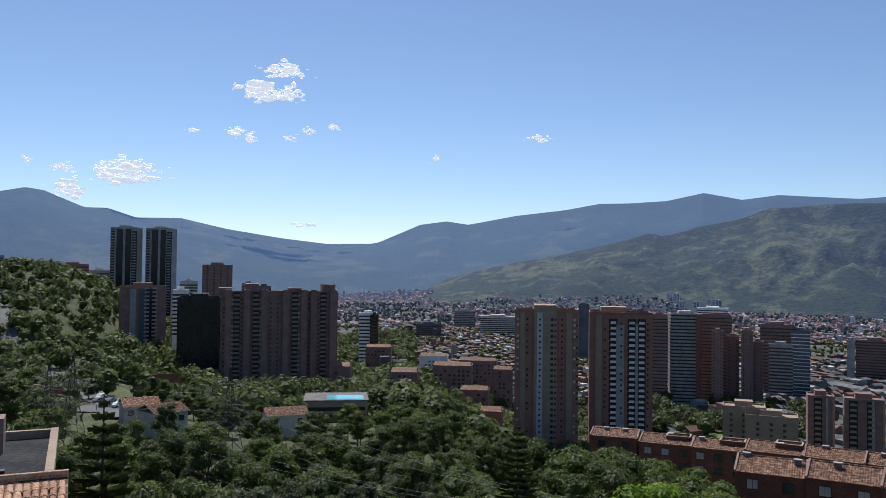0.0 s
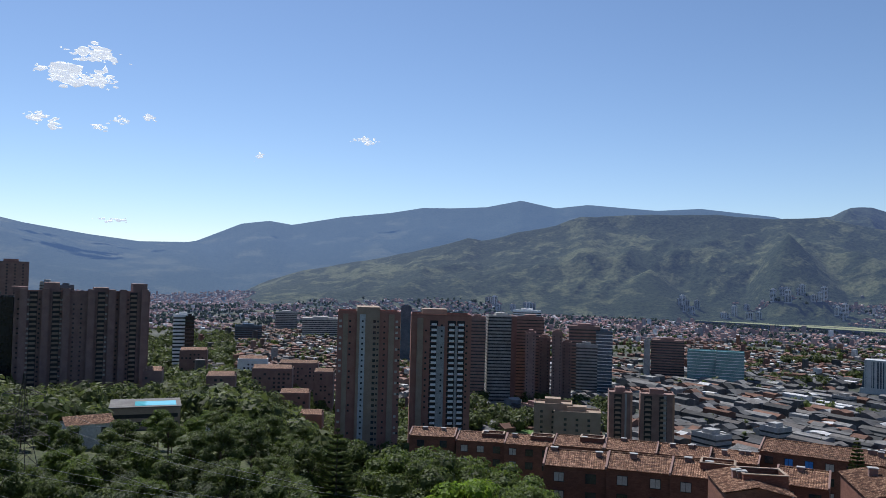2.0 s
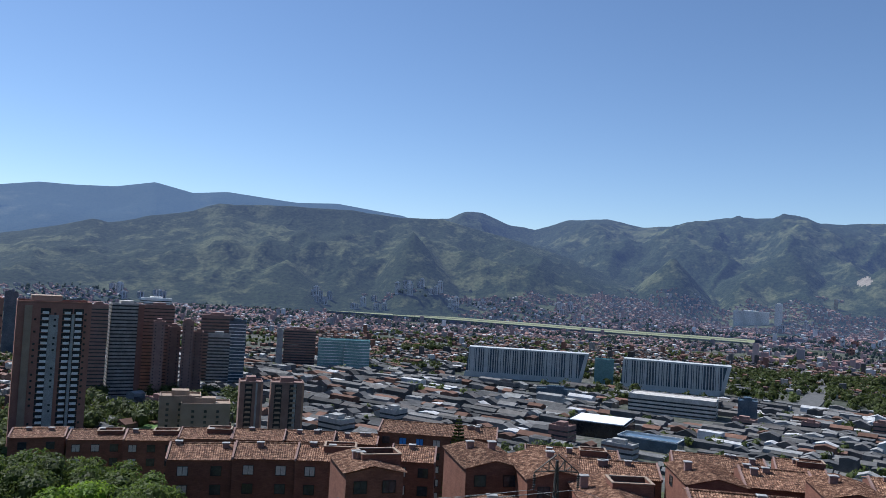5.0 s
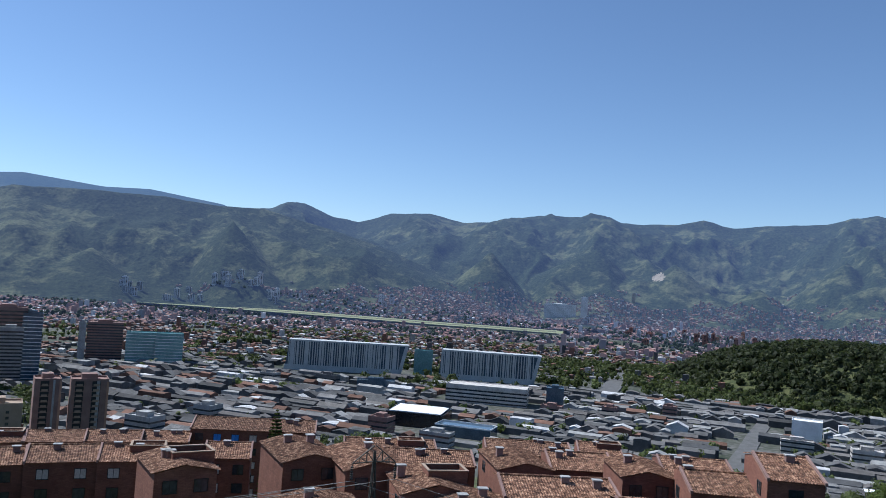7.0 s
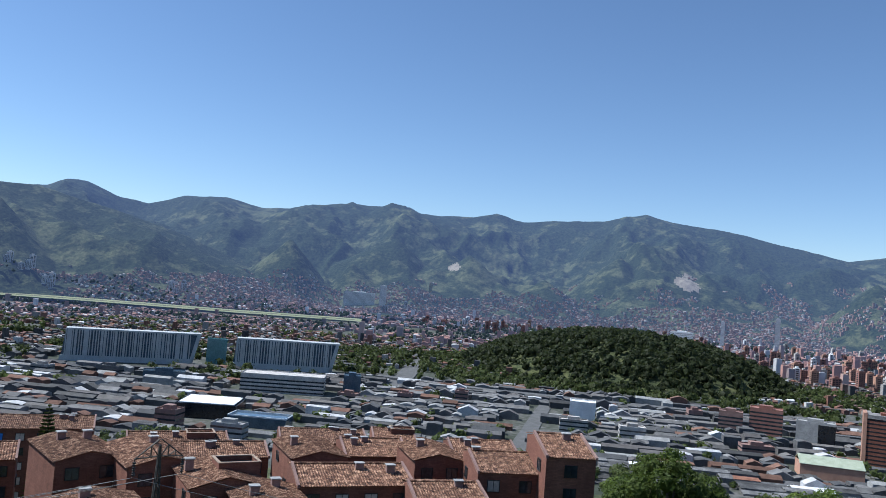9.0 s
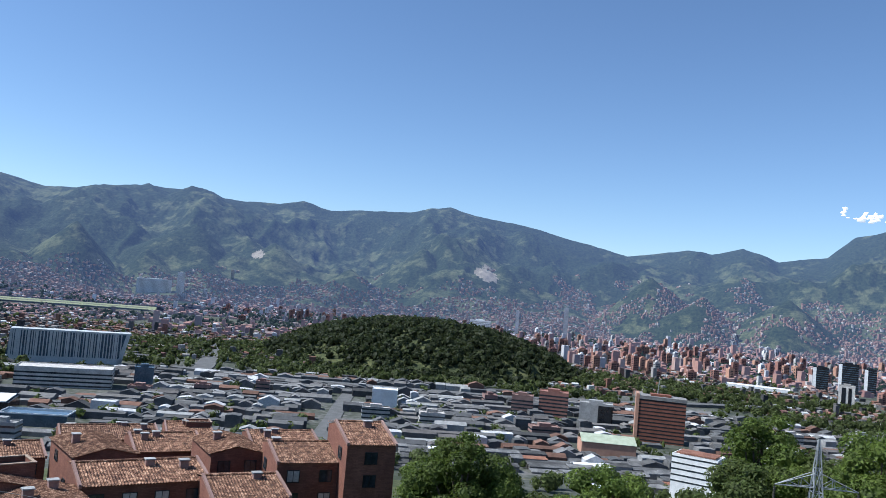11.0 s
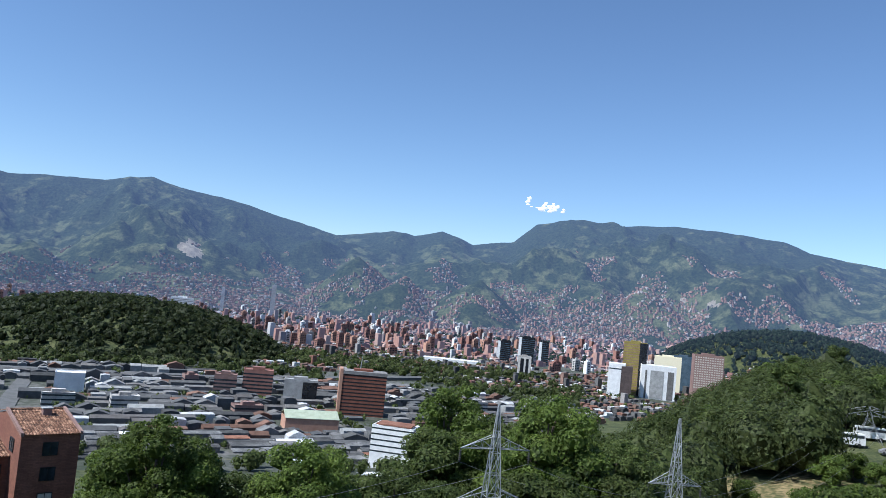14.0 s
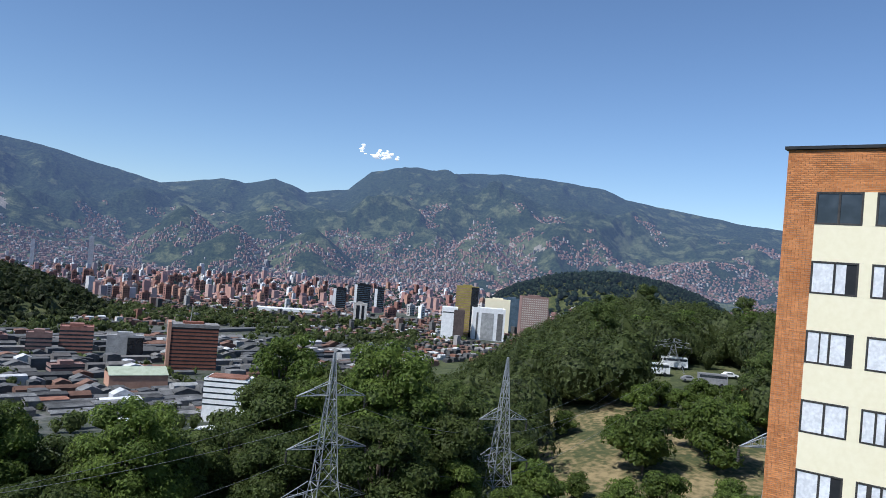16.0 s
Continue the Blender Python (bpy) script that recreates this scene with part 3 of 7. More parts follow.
def town_layer(name, seed, count, a0, a1, r0, r1, size, tall, mat, label, keep=None, tallshare=0.0, loose=0.08):
    rng = np.random.default_rng(seed)
    x, y, az, r = scatter(rng, count, a0, a1, r0, r1)
    # line the houses up along streets
    t = radians(-73)
    u, v = x * math.cos(t) + y * math.sin(t), -x * math.sin(t) + y * math.cos(t)
    pitch = size * 1.25
    u, v = np.round(u / pitch) * pitch, np.round(v / (pitch * 1.1)) * pitch * 1.1
    street = (np.mod(np.round(u / pitch), 6) == 0) | (np.mod(np.round(v / pitch / 1.1), 4) == 0)
    _, first = np.unique(np.stack([u, v], 1), axis=0, return_index=True)
    sel = np.zeros(len(u), dtype=bool)
    sel[first] = True
    x, y = u * math.cos(t) - v * math.sin(t), u * math.sin(t) + v * math.cos(t)
    x, y = x + rng.normal(0, size * loose, count), y + rng.normal(0, size * loose, count)
    r, az = polar(x, y)
    sel &= ~street | (loose > 0.3)
    x, y, az, r = x[sel], y[sel], az[sel], r[sel]
    sel = clear_of(x, y, size)
    if keep is not None:
        sel &= keep(x, y, az, r, rng)
    x, y = x[sel], y[sel]
    n = len(x)
    h = tall * rng.uniform(0.6, 1.5, n)
    h = np.where(rng.random(n) < tallshare, h * rng.uniform(2, 4, n), h)
    gab = np.where(h > tall * 1.7, 0, rng.uniform(0, 0.22, n) * size)
    turn = radians(-73) + rng.normal(0, 0.05, n) + np.where(rng.random(n) < 0.5, math.pi / 2, 0)
    return house_field(name, x, y, land(x, y), size * rng.uniform(0.7, 1.25, n), size * rng.uniform(0.6, 1.05, n), h, turn, gab, mat, label)


def on_hump(az, r):
    return (hump(az, r, -79.3, 1200, 11.5, 250, 280, 1) > 0) | (hump(az, r, -125.5, 2200, 8.8, 430, 380, 1) > 0)


def off_runway(x, y):
    r, az = polar(x, y)
    mid = np.interp(az, (-60, -51, -40, -31, -22, -16), (2120, 2130, 2270, 2420, 2560, 2640))
    return (r - mid > 95) | (r - mid < -240) | (az > -17) | (az < -61)


def slope_town(seed):
    def keep(x, y, az, r, rng):
        patch = 0.55 * fbm(x, y, 330, 3, seed) + 0.45 * fbm(x, y, 90, 3, seed + 5)
        ok = (patch > 0.4) & ~on_hump(az, r) & off_runway(x, y) & (rng.random(len(x)) < np.where(r < 2700, 0.9, 0.7))
        i = np.nonzero(ok)[0]
        z = land(x[i], y[i])
        limit = np.interp(az[i], (-140, -122, -110, -95, -80, -60, -50, -40, -20, -8, 0, 20), (270, 220, 165, 140, 110, 90, 80, 60, 50, 24, 20, 20))
        ok[i] = (patch[i] > 0.36 + 0.15 * np.clip(z / limit, 0, 3) ** 1.4) & (z > 4)
        return ok
    return keep


def valley_town(seed, share):
    def keep(x, y, az, r, rng):
        ok = (fbm(x, y, 170, 3, seed) > share) & ~on_hump(az, r) & off_runway(x, y) & ~((az > 5) & (r < 1500)) & ~((az < -111) & (r < 750))
        i = np.nonzero(ok & (r > 2450))[0]
        ok[i] = land(x[i], y[i]) < 4
        return ok
    return keep


# ---- named buildings ----


def shared(name, build, mat):
    me = Mesh()
    build(me)
    return me.make(name, mat)


PANE = shared("window", lambda m: m.box(-0.7, -0.06, -0.65, 0.7, 0.05, 0.65), M_GLASS)
PANE_SMALL = shared("window", lambda m: m.box(-0.45, -0.06, -0.45, 0.45, 0.05, 0.45), M_GLASS)
PANE_WIDE = shared("window", lambda m: m.box(-1.5, -0.06, -0.7, 1.5, 0.05, 0.7), M_GLASS)
PANE_PALE = shared("window", lambda m: m.box(-0.6, -0.06, -0.55, 0.6, 0.05, 0.55), M_TRIM)


def balcony_mesh(wide, mat):
    return shared("balcony", lambda m: m.box(-wide / 2, -0.9, -0.15, wide / 2, 0.1, 0.0).box(-wide / 2, -0.9, 0, wide / 2, -0.78, 1.0), mat)


BALCONY_WHITE = balcony_mesh(4.2, M_WHITE)
BALCONY_BRICK = balcony_mesh(3.4, M_OCHRE)
# flat dark sheet on the facade, painting the shade behind a balcony
SHADE_SHEET = shared("recess", lambda m: m.box(-2.0, -0.04, 0.0, 2.0, 0.05, 2.3), M_DARK)


def block(name, bearing, dist, wide, deep, top, mat, label, turn=0.0, base=None, category="building", group="", roof=None, plant=True, clear=True):
    """A plain tall block on the ground: wall, roof edge, plant room. Returns the thing, its height and its width."""
    x, y = spot(bearing, dist + deep / 2)
    zs = [ground_at(*spot(bearing, dist + d)) for d in (0, deep / 2, deep)]
    b = min(zs) - 1.0 if base is None else base
    h = height_at(dist, top) - b
    ob = thing(name, x, y, b, bearing + turn, label, category, group)
    part("wall", Mesh().box(-wide / 2, -deep / 2, 0, wide / 2, deep / 2, h), mat, ob)
    edge = Mesh()
    for x0, y0, x1, y1 in ((-wide / 2, -deep / 2, wide / 2, -deep / 2 + 0.4), (-wide / 2, deep / 2 - 0.4, wide / 2, deep / 2), (-wide / 2, -deep / 2 + 0.4, -wide / 2 + 0.4, deep / 2 - 0.4), (wide / 2 - 0.4, -deep / 2 + 0.4, wide / 2, deep / 2 - 0.4)):
        edge.box(x0, y0, h + 0.003, x1, y1, h + 0.9)
    part("parapet", edge, roof or mat, ob)
    if plant:
        part("plant_room", Mesh().box(-wide * 0.22, -deep * 0.25, h + 0.003, wide * 0.2, deep * 0.25, h + 3.0), mat, ob)
    if clear:
        KEEP_CLEAR.append((bearing, dist + deep / 2, max(wide, deep) * 0.62))
    return ob, h


def rows_of(ob, mesh, xs, zs, y, name="window", turn=0.0, skip=0.0, seed=1):
    rng = random.Random(seed)
    for z in zs:
        for x in xs:
            if rng.random() >= skip:
                part(name, mesh, None, ob, at=(x, y, z), turn=turn)


def floors(h, lift=1.6, storey=2.7, top=1.2):
    return [lift + storey * i for i in range(int((h - lift - top) / storey) + 1)]


def bands(ob, wide, deep, h, storey, mat, name="glazing", inset=0.0, z0=2.0, tall=1.4, label=""):
    """Strips of glass round all four sides, one part for each floor."""
    strip = shared(name, lambda m: m.box(-wide / 2 - 0.06, -deep / 2 - 0.06, 0, wide / 2 + 0.06, deep / 2 + 0.06, tall), mat)
    z = z0
    while z + tall < h - 0.5:
        part(name, strip, None, ob, label, at=(0, 0, z))
        z += storey


# twin dark towers on the rise
for b in (21.95, 19.72):
    ob, h = block("apartment_tower", b, 900, 27, 24, 2.62, M_CONCRETE, "slim dark grey residential tower with pale balcony stacks", turn=-14, base=58, category="tower", group="twin towers")
    for xx, ww in ((-11.0, 3.6), (-4.0, 6.5), (4.6, 5.5)):
        part("glazed_bay", Mesh().box(xx - ww / 2, -12.5, 2, xx + ww / 2, -11.9, h - 1), M_BLACKGLASS, ob)
    part("dark_flank", Mesh().box(8.2, -12.35, 0, 13.6, -11.9, h - 3), M_BLACKGLASS, ob)
    bal = shared("balcony", lambda m: m.box(-2.0, -1.0, 0, 2.0, 0.1, 1.1), M_CONCRETE)
    for z in floors(h, 3, 2.9):
        part("balcony", bal, None, ob, at=(10.6, -12.3, z))
        part("balcony", bal, None, ob, at=(-11.0, -12.5, z))

ob, h = block("apartment_tower", 20.85, 600, 30, 18, -1.35, M_BRICKDARK, "brown brick apartment tower with blue-grey balcony stack", turn=6, category="tower")
for xx, ww, mm in ((-7.5, 4.0, M_CONCRETE), (-1.5, 4.0, M_BLUEGLASS), (4.5, 6.0, M_BLACKGLASS)):
    part("bay", Mesh().box(xx - ww / 2, -9.6, 1, xx + ww / 2, -9.0, h - 1.5), mm, ob)
rows_of(ob, balcony_mesh(3.4, M_CONCRETE), (1.6, 7.0), floors(h, 2.0, 2.8), -9.6, "balcony")

# the long brown slab with its blind black end
ob, h = block("office_block", 17.1, 505, 25, 26, -2.15, M_BLACKGLASS, "black glass-clad office block beside the brown slab", turn=-4, category="office")
slab, h = block("apartment_slab", 11.7, 498, 71, 16, -1.75, M_BRICKDARK, "long brown brick apartment slab with stacked bays", turn=3, category="tower", plant=False)
PILLAR = Mesh().box(-1.9, -2.2, 0, 1.9, 0, h + 2.2).make("bay_wall", M_BRICKDARK)
for i, xx in enumerate((-31, -20, -9.5, 3.5, 14.5, 20.5, 32.5)):
    part("bay_wall", PILLAR, None, slab, at=(xx, -8.0, 0))
for i, xx in enumerate((-33, -17, 9, 30)):
    part("stair_head", Mesh().box(-4, -7, h + 0.9, 4, 6, h + 3.2 + (i % 2) * 2.5), M_BRICKDARK, slab, at=(xx, 0, 0))
rows_of(slab, BALCONY_BRICK, (-26, -14.5, 9.0, 26.5), floors(h, 3), -8.0, "balcony")
rows_of(slab, SHADE_SHEET, (-26, -14.5, 9.0, 26.5), floors(h, 3), -8.02, "recess")
rows_of(slab, PANE_PALE, (-28.6, -11.9, 11.7), floors(h, 3.4), -8.03, skip=0.3, seed=4)
rows_of(slab, PANE_SMALL, (-33.5, -23, -12, -5.5, -1.5, 17.5, 23.5), floors(h, 3.6), -8.03, skip=0.08)

ob, h = block("apartment_tower", 16.0, 760, 27, 20, 0.15, M_BRICKDARK, "brown brick apartment tower behind the slab", category="tower")
rows_of(ob, PANE, (-9, -3, 3, 9), floors(h, 30), -10.03)
for b, d, w, t, mm in ((25.2, 1020, 34, 0.1, M_BRICKRED), (23.6, 980, 22, -0.3, M_WALL), (27.5, 1300, 20, 0.2, M_WALL), (28.6, 1350, 24, 0.4, M_BRICKDARK), (17.9, 880, 18, -1.0, M_WALL),
                       (26.6, 1180, 20, -0.1, M_CONCRETE), (13.9, 900, 14, -1.1, M_CONCRETE), (12.8, 930, 16, -1.3, M_BLUEGLASS), (8.1, 860, 12, -1.5, M_WHITE), (29.6, 1250, 18, 0.6, M_WALL), (18.4, 640, 12, -1.6, M_WHITE)):
    ob, h = block("apartment_tower", b, d, w, w * 0.8, t, mm, "distant mid-rise apartment tower on the hillside", category="tower", group="hillside towers")
    bands(ob, w, w * 0.8, h, 3.0, M_GLASS, "window_band", z0=max(2, h - 34))

# the pair of brick towers below the lookout
tower, h = block("apartment_tower", -7.45, 385, 30.5, 20, -2.85, M_BRICKRED, "red brick apartment tower with ochre core and white window strip", turn=2, category="tower", plant=False)
part("core", Mesh().box(-6.0, -11.2, 0, 5.0, 8, h + 3.0), M_OCHRE, tower, "ochre rendered core")
part("window_strip_wall", Mesh().box(-4.6, -11.35, 0, -1.9, -11.1, h - 0.5), M_PALE, tower, "white strip")
part("flank", Mesh().box(-12.6, -10.5, 0, -10.2, -9.9, h - 0.4), M_OCHRE, tower)
part("flank", Mesh().box(9.4, -10.5, 0, 12.2, -9.9, h - 0.4), M_OCHRE, tower)
zs = floors(h, 3)
rows_of(tower, PANE_SMALL, (-3.2,), zs, -11.37)
rows_of(tower, PANE, (2.6,), zs, -11.22)
rows_of(tower, PANE_SMALL, (4.2,), zs, -11.22)
rows_of(tower, PANE_PALE, (-13.8, 13.4), zs, -10.03, skip=0.45)
rows_of(tower, PANE_SMALL, (-9.2, 7.4, 14.6), zs, -10.03, skip=0.25)

tower, h = block("apartment_tower", -12.65, 392, 30, 20, -2.95, M_BRICKRED, "red brick apartment tower with white stacked balconies", turn=3, category="tower", plant=False)
part("core", Mesh().box(-9.5, -4, h + 0.9, 3.0, 8, h + 3.2), M_OCHRE, tower, "ochre plant room")
part("flank", Mesh().box(-12.0, -10.6, 0, -9.0, -9.9, h - 1), M_OCHRE, tower)
part("bay", Mesh().box(-2.2, -10.8, 0, 1.6, -9.9, h - 5), M_CONCRETE, tower)
part("fin", Mesh().box(6.9, -11.2, 0, 8.1, -9.9, h - 4.5), M_CONCRETE, tower)
zs = floors(h, 3, 2.7, 4)
rows_of(tower, balcony_mesh(2.6, M_WHITE), (-3.6, 5.2, 9.8), zs, -10.0, "balcony")
rows_of(tower, SHADE_SHEET, (-3.6, 5.2, 9.8), zs, -10.02, "recess")
rows_of(tower, PANE_SMALL, (0.2, 12.6, -7.6), zs, -10.85, skip=0.3)

# the group beyond them
ob, h = block("apartment_tower", -15.35, 690, 14, 16, -3.0, M_BRICKDARK, "brown brick apartment tower with window bands", category="tower")
bands(ob, 14, 16, h, 2.9, M_GLASS, "window_band", tall=0.9)
ob, h = block("apartment_tower", -17.05, 700, 25, 18, -2.85, M_WALL, "grey tower with ribbed balconies and a red brick flank", turn=8, category="tower")
bands(ob, 25, 18, h, 2.9, M_DARK, "balcony_band", tall=1.1)
part("flank", Mesh().box(8, -9.6, 0, 12.6, 9.2, h + 0.3), M_BRICKRED, ob)
ob, h = block("apartment_tower", -19.15, 730, 25, 18, -2.9, M_BRICKDARK, "brown brick apartment tower", category="tower")
bands(ob, 25, 18, h, 2.9, M_GLASS, "window_band", tall=0.8)
for b, d, w, t in ((-19.2, 690, 9, -4.0), (-20.2, 700, 10, -4.3), (-21.1, 690, 9, -3.9), (-21.8, 700, 8, -4.6)):
    ob, h = block("apartment_block", b, d, w, 14, t, M_BRICKDARK, "stepped red brick apartment block", category="tower", group="stepped blocks")
    rows_of(ob, PANE_SMALL, (-w * 0.3, w * 0.3), floors(h, 12), -7.03)
ob, h = block("office_building", -23.0, 800, 30, 22, -3.4, M_BRICKDARK, "dark office building with banded windows", category="office")
bands(ob, 30, 22, h, 3.2, M_GLASS)
ob, h = block("office_building", -24.4, 790, 16, 22, -3.75, M_BLUEGLASS, "blue-grey office wing with white bands", category="office")
bands(ob, 16, 22, h, 3.2, M_WHITE, "band", tall=0.7)
ob, h = block("office_building", -23.2, 770, 20, 10, -4.7, M_CONCRETE, "pale concrete annexe with window bands", category="office")
bands(ob, 20, 10, h, 3.0, M_GLASS)
ob, h = block("apartment_tower", -10.15, 1000, 13, 13, -2.35, M_BLUEGLASS, "slim bluish tower seen between the brick towers", category="tower")
for b, d, w, t, mm in ((5.4, 760, 17, -3.2, M_WHITE), (4.95, 758, 8, -3.3, M_BLACKGLASS), (-1.6, 1500, 40, -2.9, M_CONCRETE), (-4.0, 1350, 60, -3.3, M_WALL), (1.0, 1250, 40, -3.9, M_BLUEGLASS), (-18.9, 1250, 44, -2.4, M_WHITE)):
    ob, h = block("office_building", b, d, w, w * 0.6, t, mm, "mid-rise office building on the valley floor", category="office", group="valley offices")
    bands(ob, w, w * 0.6, h, 3.3, M_GLASS)

for b, w, sd in ((-25.55, 12.5, 1), (-28.05, 18, 2)):
    ob, h = block("apartment_tower", b, 447, w, 14, -7.95, M_BRICKDARK, "brown apartment tower with stacked balconies", turn=4, base=2, category="tower", group="lower towers")
    part("fin", Mesh().box(w * 0.18, -7.6, 0, w * 0.26, -6.9, h), M_CONCRETE, ob)
    # right edge coloured orange as if sunlit; the rest is brown brick
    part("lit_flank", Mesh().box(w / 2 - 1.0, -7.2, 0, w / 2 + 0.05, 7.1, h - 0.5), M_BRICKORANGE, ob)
    rows_of(ob, balcony_mesh(2.8, M_OCHRE), (-w * 0.12,) if w < 15 else (-5, 3.0), floors(h, 2.5), -7.0, "balcony")
    rows_of(ob, SHADE_SHEET, (-w * 0.12,) if w < 15 else (-5, 3.0), floors(h, 2.5), -7.03, "recess")
for b, d, w, t in ((-20.9, 420, 20, -9.0), (-22.6, 415, 24, -9.5)):
    ob, h = block("apartment_block", b, d, w, 14, t, M_OCHRE, "grey-brown mid-rise block below the towers", base=2, category="building", group="grey blocks")
    rows_of(ob, PANE, (-6, 0, 6), floors(h, 3), -7.03)

# glass offices by the park
ob, h = block("office_building", -31.0, 920, 30, 22, -4.75, M_GREENGLASS, "pale green glass office block", category="office", group="green offices", plant=False)
bands(ob, 30, 22, h, 3.4, M_WHITE, "band", tall=0.5)
ob, h = block("office_building", -32.85, 915, 29, 22, -4.75, M_GREENGLASS, "pale green glass office block", category="office", group="green offices", plant=False)
bands(ob, 29, 22, h, 3.4, M_WHITE, "band", tall=0.5)
ob, h = block("apartment_block", -28.75, 930, 36, 20, -4.15, M_BRICKDARK, "brown brick block with window bands", category="building")
bands(ob, 36, 20, h, 3.0, M_GLASS)
ob, h = block("apartment_tower", -27.35, 925, 7, 12, -4.2, M_CONCRETE, "narrow pale concrete lift tower", category="tower")


# the bank's two leaning-sided wings with upright fins


def finned_wing(b0, b1, dist, top, label):
    mid = (b0 + b1) / 2
    wide = 2 * dist * math.tan(radians(abs(b0 - b1) / 2))
    x, y = spot(mid, dist + 9)
    h = height_at(dist, top) + 1
    ob = thing("office_wing", x, y, -1, mid, label, "office", "finned office wings")
    lean = h * 0.22
    w = wide / 2
    core = Mesh().add([(-w, -8, 0), (w - lean, -8, 0), (w - lean, 9, 0), (-w, 9, 0), (-w + lean * 0.55, -8, h - 1), (w, -8, h - 1), (w, 9, h - 1), (-w + lean * 0.55, 9, h - 1)],
                      [(0, 3, 2, 1), (4, 5, 6, 7), (0, 1, 5, 4), (1, 2, 6, 5), (2, 3, 7, 6), (3, 0, 4, 7)])
    part("glass_core", core, M_BLUEGLASS, ob)
    part("roof_edge", Mesh().box(-w + lean * 0.55 - 0.5, -9.2, h - 1.6, w + 0.5, 9.3, h), M_PALE, ob)
    part("plinth", Mesh().add([(-w - 1.0, -9.3, 0), (w - lean, -9.3, 0), (w - lean + 1.2, -9.3, 7), (-w + 0.2, -9.3, 7), (-w - 1.0, -8.1, 0), (w - lean, -8.1, 0), (w - lean + 1.2, -8.1, 7), (-w + 0.2, -8.1, 7)],
                              [(0, 1, 2, 3), (7, 6, 5, 4), (0, 4, 5, 1), (1, 5, 6, 2), (2, 6, 7, 3), (3, 7, 4, 0)]), M_PALE, ob)
    fin = Mesh().box(-0.55, -1.0, 7, 0.55, 0.0, h - 1.6).make("fin", M_PALE)
    fin_wide = Mesh().box(-1.2, -1.0, 7, 1.2, 0.0, h - 1.6).make("fin", M_PALE)
    rng = random.Random(int(wide))
    xx = -w + lean * 0.55
    while xx < w - lean - 1:
        part("fin", fin if rng.random() < 0.6 else fin_wide, None, ob, at=(xx, -8.05, 0))
        xx += rng.uniform(2.2, 3.4)
    end = Mesh().add([(w - lean - 4, -9.3, 0), (w - lean, -9.3, 0), (w, -9.3, h), (w - 4, -9.3, h), (w - lean - 4, -8.1, 0), (w - lean, -8.1, 0), (w, -8.1, h), (w - 4, -8.1, h)],
                     [(0, 1, 2, 3), (7, 6, 5, 4), (1, 5, 6, 2), (3, 7, 4, 0)])
    part("slanting_end", end, M_PALE, ob)
    KEEP_CLEAR.append((mid, dist + 9, wide * 0.5))
    KEEP_CLEAR.append((b0 - 1.5, dist + 9, wide * 0.25))
    KEEP_CLEAR.append((b1 + 1.5, dist + 9, wide * 0.25))
    return ob


finned_wing(-40.7, -49.5, 920, -4.68, "long white finned office wing with slanting ends")
finned_wing(-51.7, -59.1, 915, -4.78, "long white finned office wing with slanting ends")
ob, h = block("glass_link", -50.6, 935, 22, 14, -5.0, M_GREENGLASS, "green glass link between the two office wings", category="office", plant=False)
ob, h = block("office_building", -55.4, 740, 76, 30, -7.25, M_WALL, "low banded brown and grey office block", turn=-6, category="office", plant=False)
bands(ob, 76, 30, h, 3.4, M_GLASS)
ob, h = block("office_building", -60.2, 745, 16, 20, -7.0, M_BLUEGLASS, "small blue-grey glass office block", category="office")
ob, h = block("office_building", -47.3, 790, 38, 18, -7.35, M_BLUEGLASS, "grey glass office block", category="office")
ob, h = block("store", -50.6, 600, 44, 40, -9.5, M_BLACKGLASS, "flat dark store with a large white roof", turn=-12, category="building", plant=False)
part("roof", Mesh().box(-20, -18, h + 0.91, 20, 18, h + 1.5), M_WHITE, ob, "white membrane roof")
ob, h = block("store", -54.0, 570, 42, 20, -10.2, M_BLUEGLASS, "long low hall with pale roof edge", turn=-16, category="building", plant=False, roof=M_WHITE)
ob, h = block("warehouse", -76.8, 720, 23, 18, -7.45, M_WHITE, "tall white windowless warehouse", category="building", plant=False)
ob, h = block("office_building", -86.7, 745, 20, 16, -6.95, M_BRICKDARK, "small brown office tower", category="office")
bands(ob, 20, 16, h, 3.3, M_GLASS)
ob, h = block("office_building", -88.9, 750, 27, 20, -6.5, M_BRICKRED, "red brick office building with grey flank", category="office")
bands(ob, 27, 20, h, 3.3, M_GLASS)
ob, h = block("office_building", -91.9, 740, 30, 16, -6.95, M_CONCRETE, "concrete office block with a dark glazed side", category="office")
part("dark_side", Mesh().box(2, -8.3, 0, 15.2, -7.9, h - 1), M_BLACKGLASS, ob)
ob, h = block("office_tower", -96.25, 690, 40, 18, -6.05, M_RUSTBRICK, "red-brown office tower with horizontal louvre bands", turn=4, category="office")
bands(ob, 40, 18, h, 3.0, M_DARK, "louvre_band", tall=1.0)
part("end_wall", Mesh().box(-20.6, -9.5, 0, -18, 9.3, h + 2.5), M_BRICKORANGE, ob, "orange brick end wall")
part("roof_band", Mesh().box(-17.9, -9.4, h - 1.6, 20.4, 9.35, h + 1.2), M_SHEDWALL, ob, "dark grey roof band")
part("mast", Mesh().rod((-3, 0, h + 3), (-2, 0, h + 16), 0.5, 0.1), M_STEEL, ob)
ob, h = block("hall", -92.8, 600, 40, 24, -9.6, M_BRICKORANGE, "hall with a pale green sheet roof", turn=10, category="building", plant=False)
part("roof", Mesh().gable(-20, -12, 20, 12, h + 1.0, 4.5), M_PALEGREEN, ob, "faded pale green roof")
